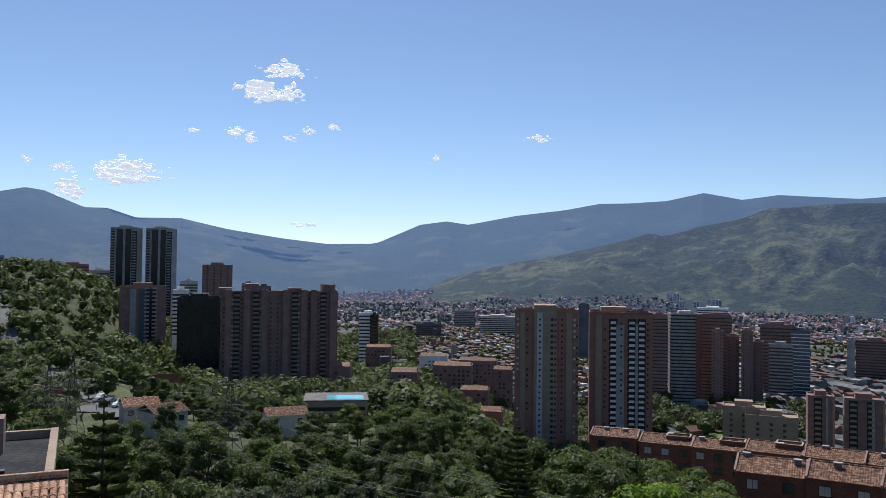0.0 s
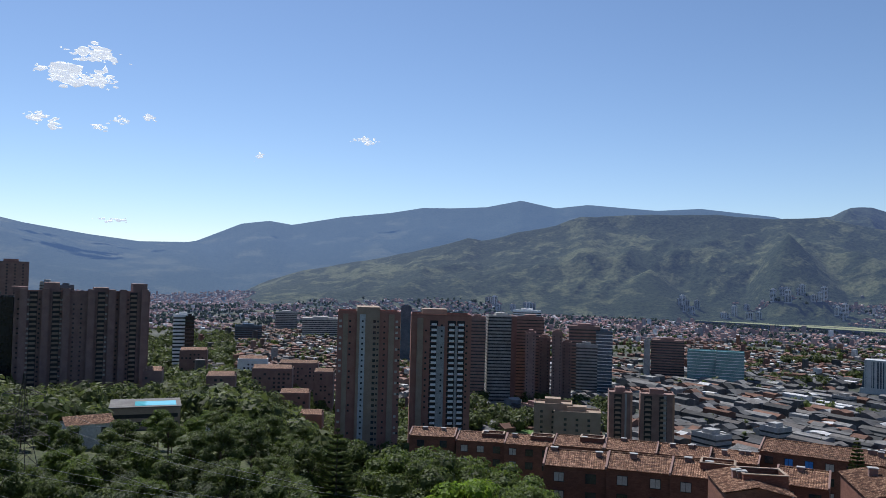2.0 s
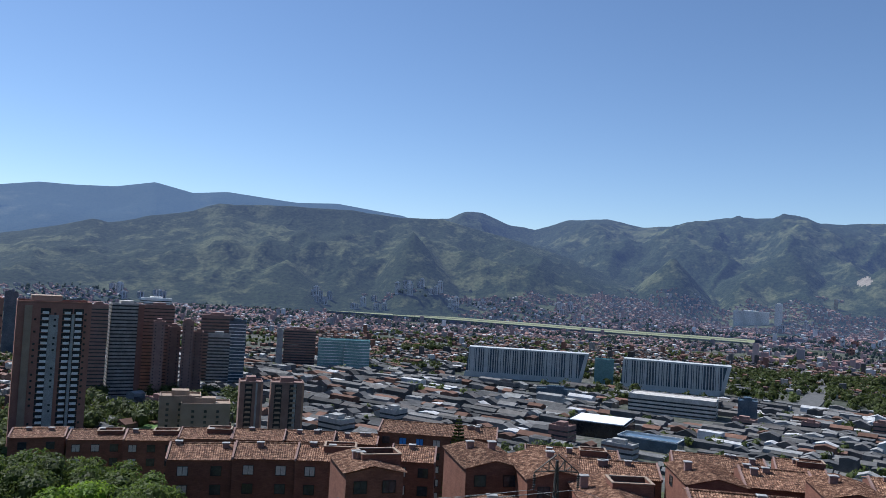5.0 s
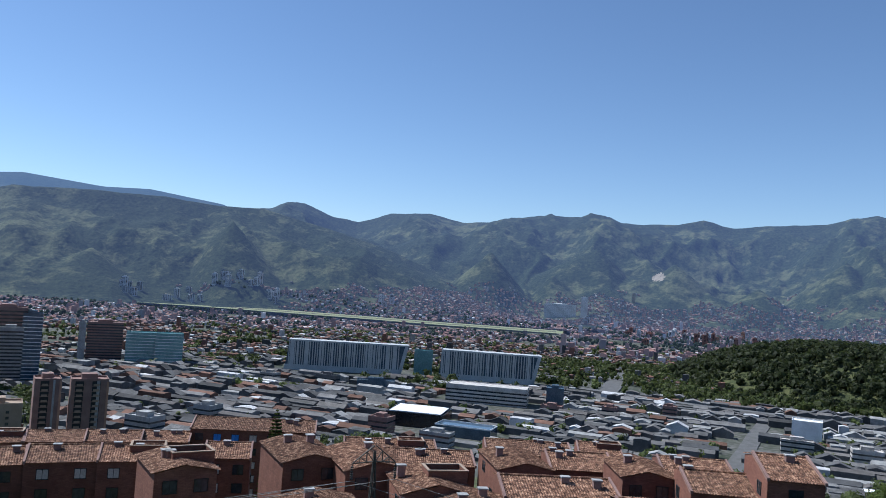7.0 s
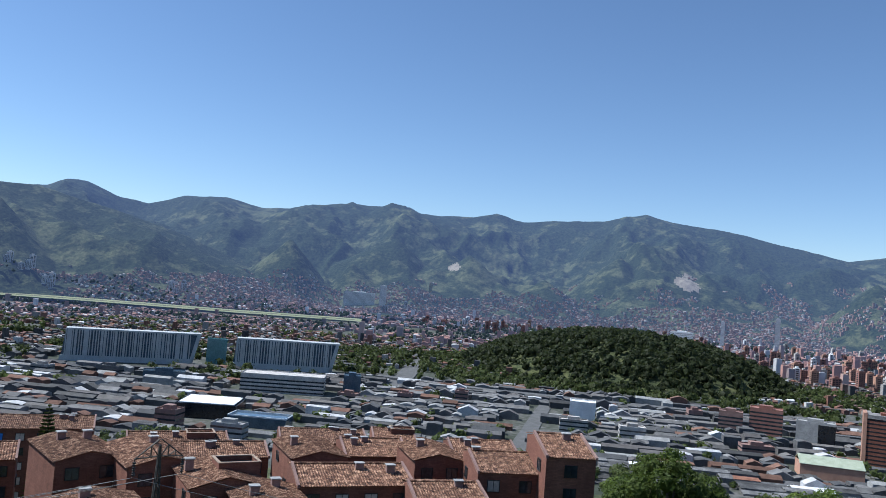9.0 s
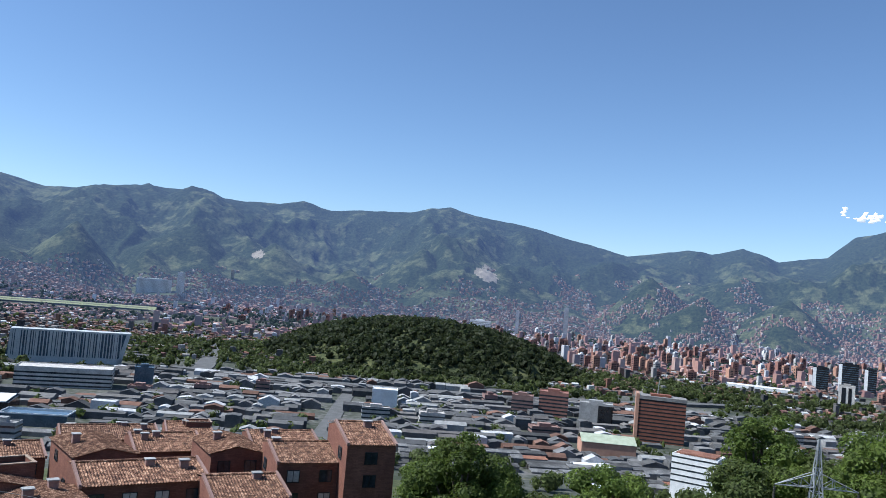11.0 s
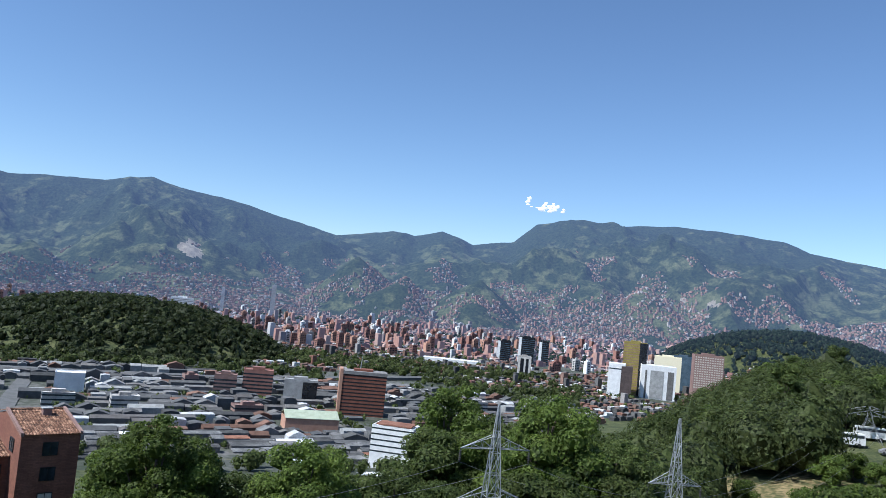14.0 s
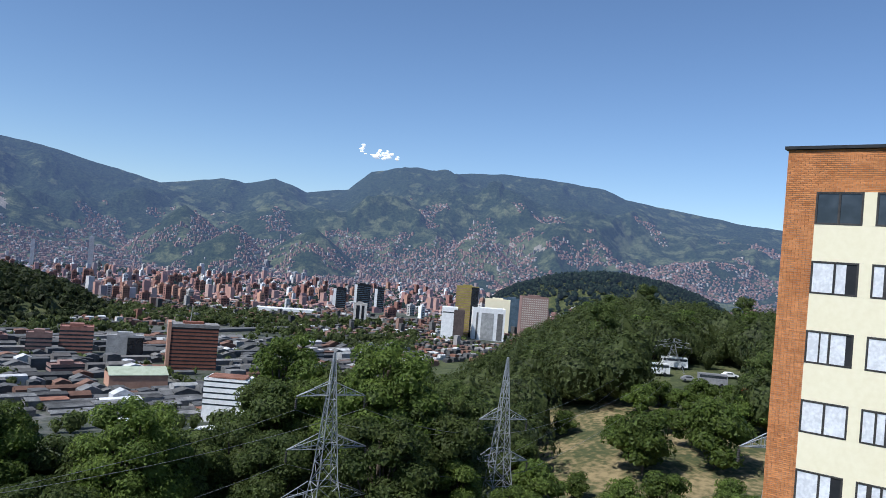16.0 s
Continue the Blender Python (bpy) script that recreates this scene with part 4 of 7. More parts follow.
ob, h = block("office_building", -99.0, 480, 26, 18, -9.7, M_WHITE, "white office block with a red roof", turn=-14, category="office", plant=False)
bands(ob, 26, 18, h, 3.4, M_GLASS, z0=h - 15, tall=0.9)
part("roof", Mesh().box(-11, -7, h + 0.91, 11, 7, h + 1.7), M_SHED_RED, ob)

# the far towers to the north
for b, w, t in ((-106.15, 24, -2.75), (-107.75, 30, -2.35), (-109.0, 18, -2.55)):
    ob, h = block("office_tower", b, 1500, w, 20, t, M_BLACKGLASS, "dark glass tower slab in a group of three", category="tower", group="dark glass towers")
    part("pale_edge", Mesh().box(-w / 2 - 0.2, -10.4, 0, -w / 2 + 5, -9.9, h), M_WHITE, ob)
    bands(ob, w, 20, h, 3.6, M_BLUEGLASS, tall=0.7)
ob, h = block("apartment_tower", -107.7, 1190, 20, 18, -3.75, M_WALL, "pale grey apartment tower with dark bays", category="tower")
part("bay", Mesh().box(-6, -9.4, 2, -1, -8.9, h - 2), M_BLACKGLASS, ob)
part("bay", Mesh().box(2, -9.4, 2, 6, -8.9, h - 2), M_BLACKGLASS, ob)
ob, h = block("hall", -102.4, 1350, 95, 30, -4.5, M_WHITE, "long low white hall", category="building", plant=False)
ob, h = block("office_tower", -114.2, 1100, 22, 22, -3.5, M_WHITE, "white office block with a dark brown slab against it", category="office", plant=False)
part("dark_slab", Mesh().box(6, -11.4, 0, 21, 9, h - 2), M_RUSTDARK, ob, "dark brown slab with close windows")
part("window_band", Mesh().box(-10, -11.2, h - 7, 5.9, -10.9, h - 5.6), M_GLASS, ob)
ob, h = block("office_tower", -115.35, 1140, 32, 24, -1.9, M_GOLD, "gold-clad office tower with a dark side", category="office")
part("dark_side", Mesh().box(6, -12.6, 0, 16.3, -11.9, h + 0.5), M_BLACKGLASS, ob)
bands(ob, 32, 24, h, 3.6, M_BRICKDARK, "band", tall=0.9)
ob, h = block("office_tower", -117.0, 1120, 46, 24, -3.35, M_WHITE, "white office block with grey recessed bays", turn=6, category="office", plant=False)
for x0, x1 in ((-18, -15.5), (-11, 7), (12, 20)):
    part("opening", Mesh().box(x0, -12.3, 2, x1, -11.9, h - 6), M_CONCRETE if x0 == -11 else M_SHEDWALL, ob)
ob, h = block("office_tower", -120.2, 1120, 38, 24, -2.25, M_BRICKDARK, "brown-grey tower with a close grid of small square windows", turn=10, category="tower")
rows_of(ob, shared("window", lambda m: m.box(-1.0, -0.08, -0.8, 1.0, 0.05, 0.8), M_TRIM), [-17 + 3.1 * i for i in range(12)], floors(h, 24, 3.1), -12.03)
ob, h = block("office_building", -117.6, 1250, 40, 20, -2.65, M_CREAM, "cream rendered mid-rise office block", category="office")
ob, h = block("office_building", -118.6, 1300, 34, 20, -2.5, M_BLUEGLASS, "blue glass office block", category="office")
ob, h = block("office_building", -124.2, 1300, 50, 26, -3.1, M_BRICKORANGE, "orange brick block over the trees", category="office")
ob, h = block("office_building", -128.6, 1300, 60, 26, -2.4, M_WHITE, "white block over the trees", category="office")
for b, d, w, t, mm in ((-85.85, 2350, 10, -0.95, M_FARWALL), (-89.3, 2350, 13, -0.45, M_FARWALL), (-61.9, 2750, 24, -0.35, M_WHITE), (-60.2, 2760, 110, -0.95, M_WHITE), (-65.3, 2950, 12, 0.1, M_WALL), (-83.2, 1650, 44, -1.9, M_WHITE)):
    ob, h = block("apartment_tower", b, d, w, 18, t, mm, "pale tower standing over the brick town", category="tower", group="pale towers")
    bands(ob, w, 18, h, 3.2, M_CONCRETE, "window_band", tall=1.0)

# ---- brick towers of the northern quarters ----


def tower_kind(wide, deep, high, mat, seed, label="red and orange brick apartment tower in a dense quarter", group="brick quarter"):
    rng = random.Random(seed)
    ob = thing("apartment_tower", 0, 0, 0, 0, label, "tower", group)
    part("wall", Mesh().box(-wide / 2, -deep / 2, -2, wide / 2, deep / 2, high), mat, ob)
    win = Mesh()
    z = 2.0
    while z < high - 2:
        for k in range(3):
            xx = -wide / 2 + wide * (k + 0.5) / 3
            win.box(xx - wide * 0.11, -deep / 2 - 0.12, z, xx + wide * 0.11, -deep / 2 + 0.05, z + 1.5)
        win.box(-wide / 2 - 0.12, -deep * 0.25, z, -wide / 2 + 0.05, deep * 0.2, z + 1.5)
        win.box(wide / 2 - 0.05, -deep * 0.25, z, wide / 2 + 0.12, deep * 0.2, z + 1.5)
        z += 3.0
    tagged(part("glazing", win, M_GLASS, ob), kind="stuff")
    part("plant_room", Mesh().box(-wide * 0.2, -deep * 0.3, high, wide * 0.25, deep * 0.2, high + 2.8), mat if rng.random() < 0.6 else M_WALL, ob)
    return ob


KINDS = [tower_kind(w, d, h, m, i) for i, (w, d, h, m) in enumerate(((10, 11, 20, M_BRICKRED), (11, 10, 25, M_BRICKORANGE), (11, 11, 16, M_BRICKORANGE), (16, 10, 14, M_BRICKRED), (9, 9, 28, M_BRICKRED),
                                                                   (10, 10, 22, M_WALL), (10, 10, 31, M_BRICKRED), (14, 11, 18, M_BRICKRED), (9, 9, 23, M_WHITE)))]
rng = np.random.default_rng(77)
placed = 0
tx, ty, taz, tr = scatter(rng, 3000, -134, -62, 1330, 2550)
dens = np.exp(-((taz + 94) / 9) ** 2 - ((tr - 1650) / 330) ** 2) * 1.0 + np.exp(-((taz + 72) / 6) ** 2 - ((tr - 2150) / 200) ** 2) * 0.9 + 0.28 * (taz < -84)
pick = (rng.random(3000) < dens) & ~on_hump(taz, tr) & clear_of(tx, ty, 14)
tz = land(tx, ty)
taken = []
for i in np.nonzero(pick)[0]:
    if placed >= 285:
        break
    if any((tx[i] - u) ** 2 + (ty[i] - v) ** 2 < 17 ** 2 for u, v in taken):
        continue
    taken.append((tx[i], ty[i]))
    copy_thing(KINDS[int(rng.integers(0, len(KINDS)))], pose(tx[i], ty[i], tz[i] - 1, 0, 0, -73 + float(rng.normal(0, 4)) + (90 if rng.random() < 0.5 else 0)))
    placed += 1
for k, ob in enumerate(KINDS):
    ob.location = (*spot(-91 - 1.3 * k, 1420 + 60 * k), 0)
    ob.rotation_euler[2] = radians(-75)

# taller works and offices between the sheds
grng = random.Random(9)
for b, d, w, dp, hh, mm in [(-15.5 - 4.05 * i, 520 + grng.uniform(0, 330), grng.uniform(12, 24), grng.uniform(10, 16), grng.uniform(7, 12), grng.choice((M_WALL, M_BRICKDARK, M_CONCRETE, M_SHEDWALL, M_BRICKDARK, M_WALL))) for i in range(24)]:
    x_, y_ = spot(b, d)
    if clear_of(np.array([x_]), np.array([y_]), 18)[0]:
        ob, h = block("works_building", b, d, w, dp, math.degrees(math.atan2(hh - EYE, d)), mm, "plain mid-rise works building among the sheds", turn=-73 - b, category="building", group="works")
        bands(ob, w, dp, h, 3.4, M_GLASS, "window_band", tall=1.2)


# ---- sheds on the valley floor ----
SHED_LABELS = {"grey": "grey corrugated warehouse among the sheds", "white": "warehouse with a bright white sheet roof", "rust": "warehouse with a rusty red roof"}


def shed(x, y, wide, deep, tall, turn, kind, bays):
    ob = thing("warehouse", x, y, -0.5, turn, SHED_LABELS[kind], "warehouse", "sheds")
    part("wall", Mesh().box(-wide / 2, -deep / 2, 0, wide / 2, deep / 2, tall), M_SHEDWALL, ob)
    roof = Mesh()
    for b in range(bays):
        y0, y1 = -deep / 2 + deep * b / bays, -deep / 2 + deep * (b + 1) / bays
        roof.gable(-wide / 2, y0 + 0.35, wide / 2, y1 - 0.35, tall + 0.26, (y1 - y0) * 0.16, over=0.3)
    part("roof", roof, {"grey": M_SHED, "white": M_SHED_WHITE, "rust": M_SHED_RED}[kind], ob)
    return ob


rng = np.random.default_rng(5)
t = radians(-73)
rows_ = []
for iv in range(-110, 110):
    if iv % 9 == 0:
        continue
    u = -1150.0 + 40 * rng.random()
    while u < 1150:
        long_ = float(rng.choice((8, 11, 14, 18, 26, 34), p=(0.14, 0.2, 0.24, 0.2, 0.14, 0.08)))
        rows_.append((u + long_ / 2, iv * 10.6 + rng.normal(0, 0.7), long_ * 0.97))
        u += long_ + (rng.uniform(6, 11) if rng.random() < 0.16 else 0.0)
U, W_, WD = np.array(rows_).T
X, Y = U * math.cos(t) - W_ * math.sin(t), U * math.sin(t) + W_ * math.cos(t)
RR, AZ = polar(X, Y)
fits = (RR > 455) & (RR < 1010) & (AZ > -112) & (AZ < -13) & ~((AZ < -60) & (RR > 905)) & ~((AZ > -24) & (RR < 560)) & ~on_hump(AZ, RR)
fits &= ~((fbm(X, Y, 120, 2, 61) < 0.33) & (RR > 600)) & (rng.random(len(X)) < 0.95) & clear_of(X, Y, 8)
X, Y, RR, WD = X[fits], Y[fits], RR[fits], WD[fits]
order = np.argsort(RR)
DP, HT = 10.6 * rng.uniform(0.78, 1.04, len(X)), rng.uniform(2.8, 6.2, len(X)) + 3.0 * (rng.random(len(X)) < 0.08)
near, rest = order[:280], order[280:]
for i in near:
    roll = rng.random()
    shed(X[i], Y[i], WD[i], DP[i], HT[i], -73 + float(rng.normal(0, 1.5)), "grey" if roll < 0.87 else "white" if roll < 0.92 else "rust", int(rng.integers(1, 3)))
across = (WD < 19) & (rng.random(len(X)) < 0.6)
WD, DP = np.where(across, DP, WD), np.where(across, WD, DP)
house_field("shed_roofs", X[rest], Y[rest], X[rest] * 0, WD[rest], DP[rest], HT[rest], t + np.where(across[rest], math.pi / 2, 0) + rng.normal(0, 0.025, len(rest)), DP[rest] * rng.uniform(0.02, 0.24, len(rest)), M_SHEDMIX, "grey and red shed roofs packed along the valley floor")


town_layer("valley_houses", 101, 160000, -135, 16, 560, 1500, 7.2, 3.6, M_HOUSE, "low brick and tile houses between trees on the valley floor",
           keep=lambda x, y, az, r, g: valley_town(71, 0.42)(x, y, az, r, g) & ~((r < 1010) & (az < -13) & (az > -112)), tallshare=0.03)
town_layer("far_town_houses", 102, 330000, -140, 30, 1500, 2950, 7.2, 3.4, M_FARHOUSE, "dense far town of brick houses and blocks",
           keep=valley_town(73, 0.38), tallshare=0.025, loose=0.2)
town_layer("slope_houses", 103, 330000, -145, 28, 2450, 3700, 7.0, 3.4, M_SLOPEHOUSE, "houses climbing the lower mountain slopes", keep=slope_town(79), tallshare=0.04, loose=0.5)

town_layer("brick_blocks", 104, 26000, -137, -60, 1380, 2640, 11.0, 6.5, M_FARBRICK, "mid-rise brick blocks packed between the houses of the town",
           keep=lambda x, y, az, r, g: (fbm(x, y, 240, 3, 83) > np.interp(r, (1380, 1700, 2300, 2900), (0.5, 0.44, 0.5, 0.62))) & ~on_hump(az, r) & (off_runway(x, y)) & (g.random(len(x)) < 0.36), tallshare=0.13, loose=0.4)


def foot_towers():
    """Groups of pale and brick towers at the foot of the southern mountains."""
    g = random.Random(44)
    kinds = [tower_kind(w, 12, h, m, 90 + w, "distant apartment tower at the foot of the mountains", "foothill towers") for w, h, m in ((12, 26, M_FARWALL), (15, 20, M_FARWALL), (12, 30, M_FARBRICK))]
    first = {}
    for b, spread, d, count in ((-16.4, 0.6, 2440, 4), (-18.6, 0.8, 2440, 4), (-30.5, 1.6, 2430, 7), (-34.5, 2.2, 2440, 11), (-38.6, 1.6, 2450, 8), (-47.0, 1.2, 2500, 4), (-63.5, 1.5, 2650, 5), (-100.6, 0.4, 2700, 3), (-103.0, 1.5, 2580, 4)):
        for _ in range(count):
            x, y = spot(b + g.uniform(-spread, spread), d + g.uniform(-60, 40))
            k = g.randrange(3)
            m = pose(x, y, float(land(np.array([x]), np.array([y]))[0]) - 1, 0, 0, -73 + g.uniform(-8, 8))
            if k not in first:
                first[k] = kinds[k]
                kinds[k].matrix_world = m
            else:
                copy_thing(kinds[k], m).scale = (1, 1, g.uniform(0.7, 1.25))


foot_towers()

# the airfield strip


def strip(name, points, wide, lift, mat, label, category, steps=40):
    b, d = zip(*points)
    order = np.linspace(0, len(points) - 1, steps)
    bb, dd = np.interp(order, range(len(points)), b), np.interp(order, range(len(points)), d)
    P = np.array([spot(x, y) for x, y in zip(bb, dd)])
    T = np.gradient(P, axis=0)
    T /= np.linalg.norm(T, axis=1)[:, None]
    N = np.stack([-T[:, 1], T[:, 0]], 1)
    L, R_ = P + N * wide / 2, P - N * wide / 2
    z = np.maximum(np.maximum(ground_height(L[:, 0], L[:, 1]), ground_height(R_[:, 0], R_[:, 1])), ground_height(P[:, 0], P[:, 1])) + lift
    m = Mesh()
    n = steps
    m.add([(*L[i], z[i]) for i in range(n)] + [(*R_[i], z[i]) for i in range(n)] + [(*L[i], z[i] - 3) for i in range(n)] + [(*R_[i], z[i] - 3) for i in range(n)],
          [(n + i, n + i + 1, i + 1, i) for i in range(n - 1)] + [(i, i + 1, 2 * n + i + 1, 2 * n + i) for i in range(n - 1)] + [(3 * n + i, 3 * n + i + 1, n + i + 1, n + i) for i in range(n - 1)])
    ob = new(name, m.make(name, mat))
    return tagged(ob, label, category, kind="structure")


strip("airfield", [(-17, 2620), (-22.4, 2560), (-31.2, 2420), (-40.3, 2270), (-51.3, 2130), (-60.5, 2120)], 150, 1.2, M_RUNWAY, "pale mown grass strip of an airfield", "airfield")
strip("runway", [(-18, 2606), (-22.4, 2560), (-31.2, 2420), (-40.3, 2270), (-51.3, 2130), (-60, 2120)], 24, 1.5, M_ASPHALT, "grey airfield runway", "runway")
strip("motorway", ROADS["motorway"], 22, 1.0, M_ASPHALT, "pale motorway across the valley floor", "road")
strip("riverside_road", ROADS["riverside_road"], 14, 3.5, M_ASPHALT, "raised concrete riverside road", "road")
strip("avenue", ROADS["avenue"], 13, 0.6, M_ASPHALT, "straight street between sheds", "road")
strip("hill_road", [(22.0, 235), (22.9, 270), (24.3, 320), (26.3, 380), (27.9, 440), (28.8, 520), (30.0, 640)], 9, 0.5, M_ASPHALT, "grey road climbing the green hillside", "road")

strip("parking_place", [(21.0, 258), (22.6, 262), (24.2, 270)], 26, 0.4, M_ASPHALT, "grey asphalt parking place at the foot of the road", "parking", 12)

# ---- trees ----


def leaf_cloud(rng, lobes, count, size):
    """Leaf sprays on the skins of lobes: centre and radii for each."""
    w = np.array([l[3] * l[4] for l in lobes], dtype=float)
    which = rng.choice(len(lobes), count, p=w / w.sum())
    L = np.array(lobes)[which]
    d = rng.normal(size=(count, 3))
    d /= np.linalg.norm(d, axis=1)[:, None]
    d[:, 2] = np.where(d[:, 2] < -0.35, -d[:, 2], d[:, 2])
    P = L[:, :3] + d * L[:, [3, 3, 4]] * rng.uniform(0.82, 1.07, (count, 1))
    nrm = d + rng.normal(0, 0.55, (count, 3)) + np.array([0, 0, 0.35])
    nrm /= np.linalg.norm(nrm, axis=1)[:, None]
    a = np.cross(nrm, rng.normal(size=(count, 3)))
    a /= np.linalg.norm(a, axis=1)[:, None]
    b = np.cross(nrm, a)
    s = size * rng.uniform(0.55, 1.35, (count, 1))
    V = np.stack([P - a * s * 0.8 + b * s * 0.45, P + a * s, P - a * s * 0.5 - b * s * 0.6], 1).reshape(-1, 3)
    return V, np.arange(count * 3).reshape(-1, 3)


def ico():
    bm = bmesh.new()
    bmesh.ops.create_icosphere(bm, subdivisions=1, radius=1)
    v = np.array([x.co[:] for x in bm.verts])
    f = np.array([[q.index for q in x.verts] for x in bm.faces])
    bm.free()
    return v, f


ICO_V, ICO_F = ico()


def tree_kind(name, seed, high, wide, crown, count, size, mat, label, lobes_n=13, open_=0.0):
    """A tapered trunk, limbs and a crown of leaf sprays over many lobes. crown: share of the height that is crown."""
    rng = np.random.default_rng(seed)
    ob = thing(name, 0, 0, 0, 0, label, "tree", "hillside trees")
    zc0 = high * (1 - crown)
    trunk = Mesh()
    bend = rng.normal(0, 0.03 * high, 2)
    mid = (bend[0] * 0.5, bend[1] * 0.5, high * 0.45)
    top = (bend[0], bend[1], high * 0.86)
    trunk.rod((0, 0, -1.5), mid, high * 0.021, high * 0.014, 7)
    trunk.rod(mid, top, high * 0.014, high * 0.004, 6)
    lobes = []
    for i in range(lobes_n):
        u = (i + 0.5) / lobes_n
        ang = i * 2.4 + rng.normal(0, 0.3)
        zz = zc0 + (high - zc0) * (0.14 + 0.76 * u)
        prof = math.sin(math.pi * (0.16 + 0.74 * u)) ** 0.7
        rad = wide / 2 * prof * rng.uniform(0.35, 0.8)
        rr = wide * rng.uniform(0.15, 0.25) * (0.65 + 0.5 * prof) * (13.0 / lobes_n) ** 0.4
        c = (math.cos(ang) * rad + bend[0] * u, math.sin(ang) * rad + bend[1] * u, zz)
        lobes.append((*c, rr, rr * rng.uniform(0.6, 0.9)))
        trunk.rod((bend[0] * 0.4 * u, bend[1] * 0.4 * u, zc0 * 0.8 + (zz - zc0) * 0.5), c, high * 0.007, high * 0.002, 5)
    part("trunk", trunk, M_BARK, ob)
    V, F = leaf_cloud(rng, lobes, count, size)
    tris = [F]
    verts = [V]
    k = len(V)
    for cx, cy, cz, rr, rz in lobes:
        lump = ICO_V * np.array([rr, rr, rz]) * (0.72 - open_) * (1 + rng.normal(0, 0.12, (len(ICO_V), 1))) + np.array([cx, cy, cz])
        verts.append(lump)
        tris.append(ICO_F + k)
        k += len(ICO_V)
    part("crown", big_mesh("crown", np.concatenate(verts), np.concatenate(tris), [mat]), None, ob)
    return ob


def place_tree(kind, x, y, high, native, turn, z=None):
    s = high / native
    ob = copy_thing(kind, pose(x, y, (ground_at(x, y) if z is None else z), 0, 0, turn))
    ob.scale = (s, s, s)
    return ob


NEAR_KINDS = [
    tree_kind("broadleaf_tree", 1, 26, 13, 0.72, 19000, 0.2, M_LEAF, "tall dense broadleaf tree on the hillside", 36),
    tree_kind("broadleaf_tree", 2, 24, 11, 0.62, 14000, 0.2, M_LEAF, "tall airy broadleaf tree with a bare lower trunk", 24, 0.1),
    tree_kind("broadleaf_tree", 3, 22, 13, 0.78, 18000, 0.2, M_LEAFDARK, "dark rounded broadleaf tree on the hillside", 34),
]
FOREST_KINDS = [
    tree_kind("broadleaf_tree", 11, 13, 9, 0.8, 3600, 0.27, M_LEAF, "green broadleaf tree in the hillside wood", 12),
    tree_kind("broadleaf_tree", 12, 14, 10, 0.8, 3600, 0.27, M_LEAFDARK, "dark broadleaf tree in the hillside wood", 12),
    tree_kind("broadleaf_tree", 13, 12, 9, 0.82, 3400, 0.27, M_LEAFGREY, "grey-green broadleaf tree in the hillside wood", 11),
    tree_kind("broadleaf_tree", 14, 11, 9, 0.82, 3400, 0.26, M_LEAF, "bushy green tree in the hillside wood", 10),
    tree_kind("broadleaf_tree", 15, 16, 9, 0.75, 3600, 0.27, M_LEAFDARK, "tall dark tree in the hillside wood", 12),
]
LIME = tree_kind("lime_tree", 21, 12, 10, 0.8, 7000, 0.24, M_LEAFLIME, "bright lime-green tree among darker ones", 13)
BUSH = tree_kind("bush", 22, 4.5, 5, 0.95, 2600, 0.17, M_LEAF, "rounded green bush on the grassy slope", 8)

# the tall trees before the valley: bearing, distance, elevation of the top, kind
rng = random.Random(3)
for b, d, top, k in ((-82.9, 76, -9.3, 1), (-80.2, 80, -11.6, 0), (-85.2, 78, -11.4, 0), (-92.6, 72, -10.5, 0), (-89.6, 78, -12.4, 2), (-95.6, 76, -12.6, 2), (-102.6, 98, -5.5, 1), (-101.2, 90, -8.4, 2),
                     (-100.4, 80, -12.0, 2), (-104.6, 92, -8.6, 0), (-101.5, 76, -12.5, 2), (-109.6, 86, -5.6, 0), (-111.6, 92, -7.0, 0), (-107.9, 96, -7.2, 2), (-113.3, 86, -9.6, 2), (-110.5, 74, -11.0, 2), (-105.6, 92, -10.0, 2),
                     (-116.0, 82, -13.6, 0), (-119.8, 78, -15.2, 0), (-87.0, 66, -15.0, 2), (-79.0, 66, -15.2, 2), (-114.6, 98, -8.4, 2)):
    x, y = spot(b, d)
    z = ground_at(x, y)
    native = (26, 24, 22)[k]
    place_tree(NEAR_KINDS[k], x, y, height_at(d, top) - z, native, rng.uniform(0, 360))
for i, kk in enumerate(NEAR_KINDS):
    b, d, native = ((-94.4, 68, 26), (-84.0, 90, 24), (-112.0, 70, 22))[i]
    x, y = spot(b, d)
    kk.location = (x, y, ground_at(x, y) - 1)
    s = (14 if i != 1 else 17) / native
    kk.scale = (s, s, s)

# the wood below the lookout and the wooded spur
NO_TREES = []       # (bearing, distance, radius)


def wood(seed, count, a0, a1, r0, r1, gap, high, kinds, allow=None):
    g = np.random.default_rng(seed)
    x, y, az, r = scatter(g, count * 12, a0, a1, r0, r1)
    made = []
    for i in range(len(x)):
        if len(made) >= count:
            break
        if allow is not None and not allow(az[i], r[i]):
            continue
        if any(math.hypot(x[i] - spot(b, d)[0], y[i] - spot(b, d)[1]) < w for b, d, w in NO_TREES):
            continue
        if not clear_of(x[i:i + 1], y[i:i + 1], 2.0)[0]:
            continue
        if any((x[i] - u) ** 2 + (y[i] - v) ** 2 < gap * gap for u, v in made):
            continue
        made.append((x[i], y[i]))
        k = int(g.integers(0, len(kinds)))
        s = high * g.uniform(0.7, 1.2) / 13.0
        ob = copy_thing(kinds[k], pose(x[i], y[i], ground_at(x[i], y[i]) - 0.3, 0, 0, g.uniform(0, 360)))
        ob.scale = (s, s, s * g.uniform(0.85, 1.1))
    return made


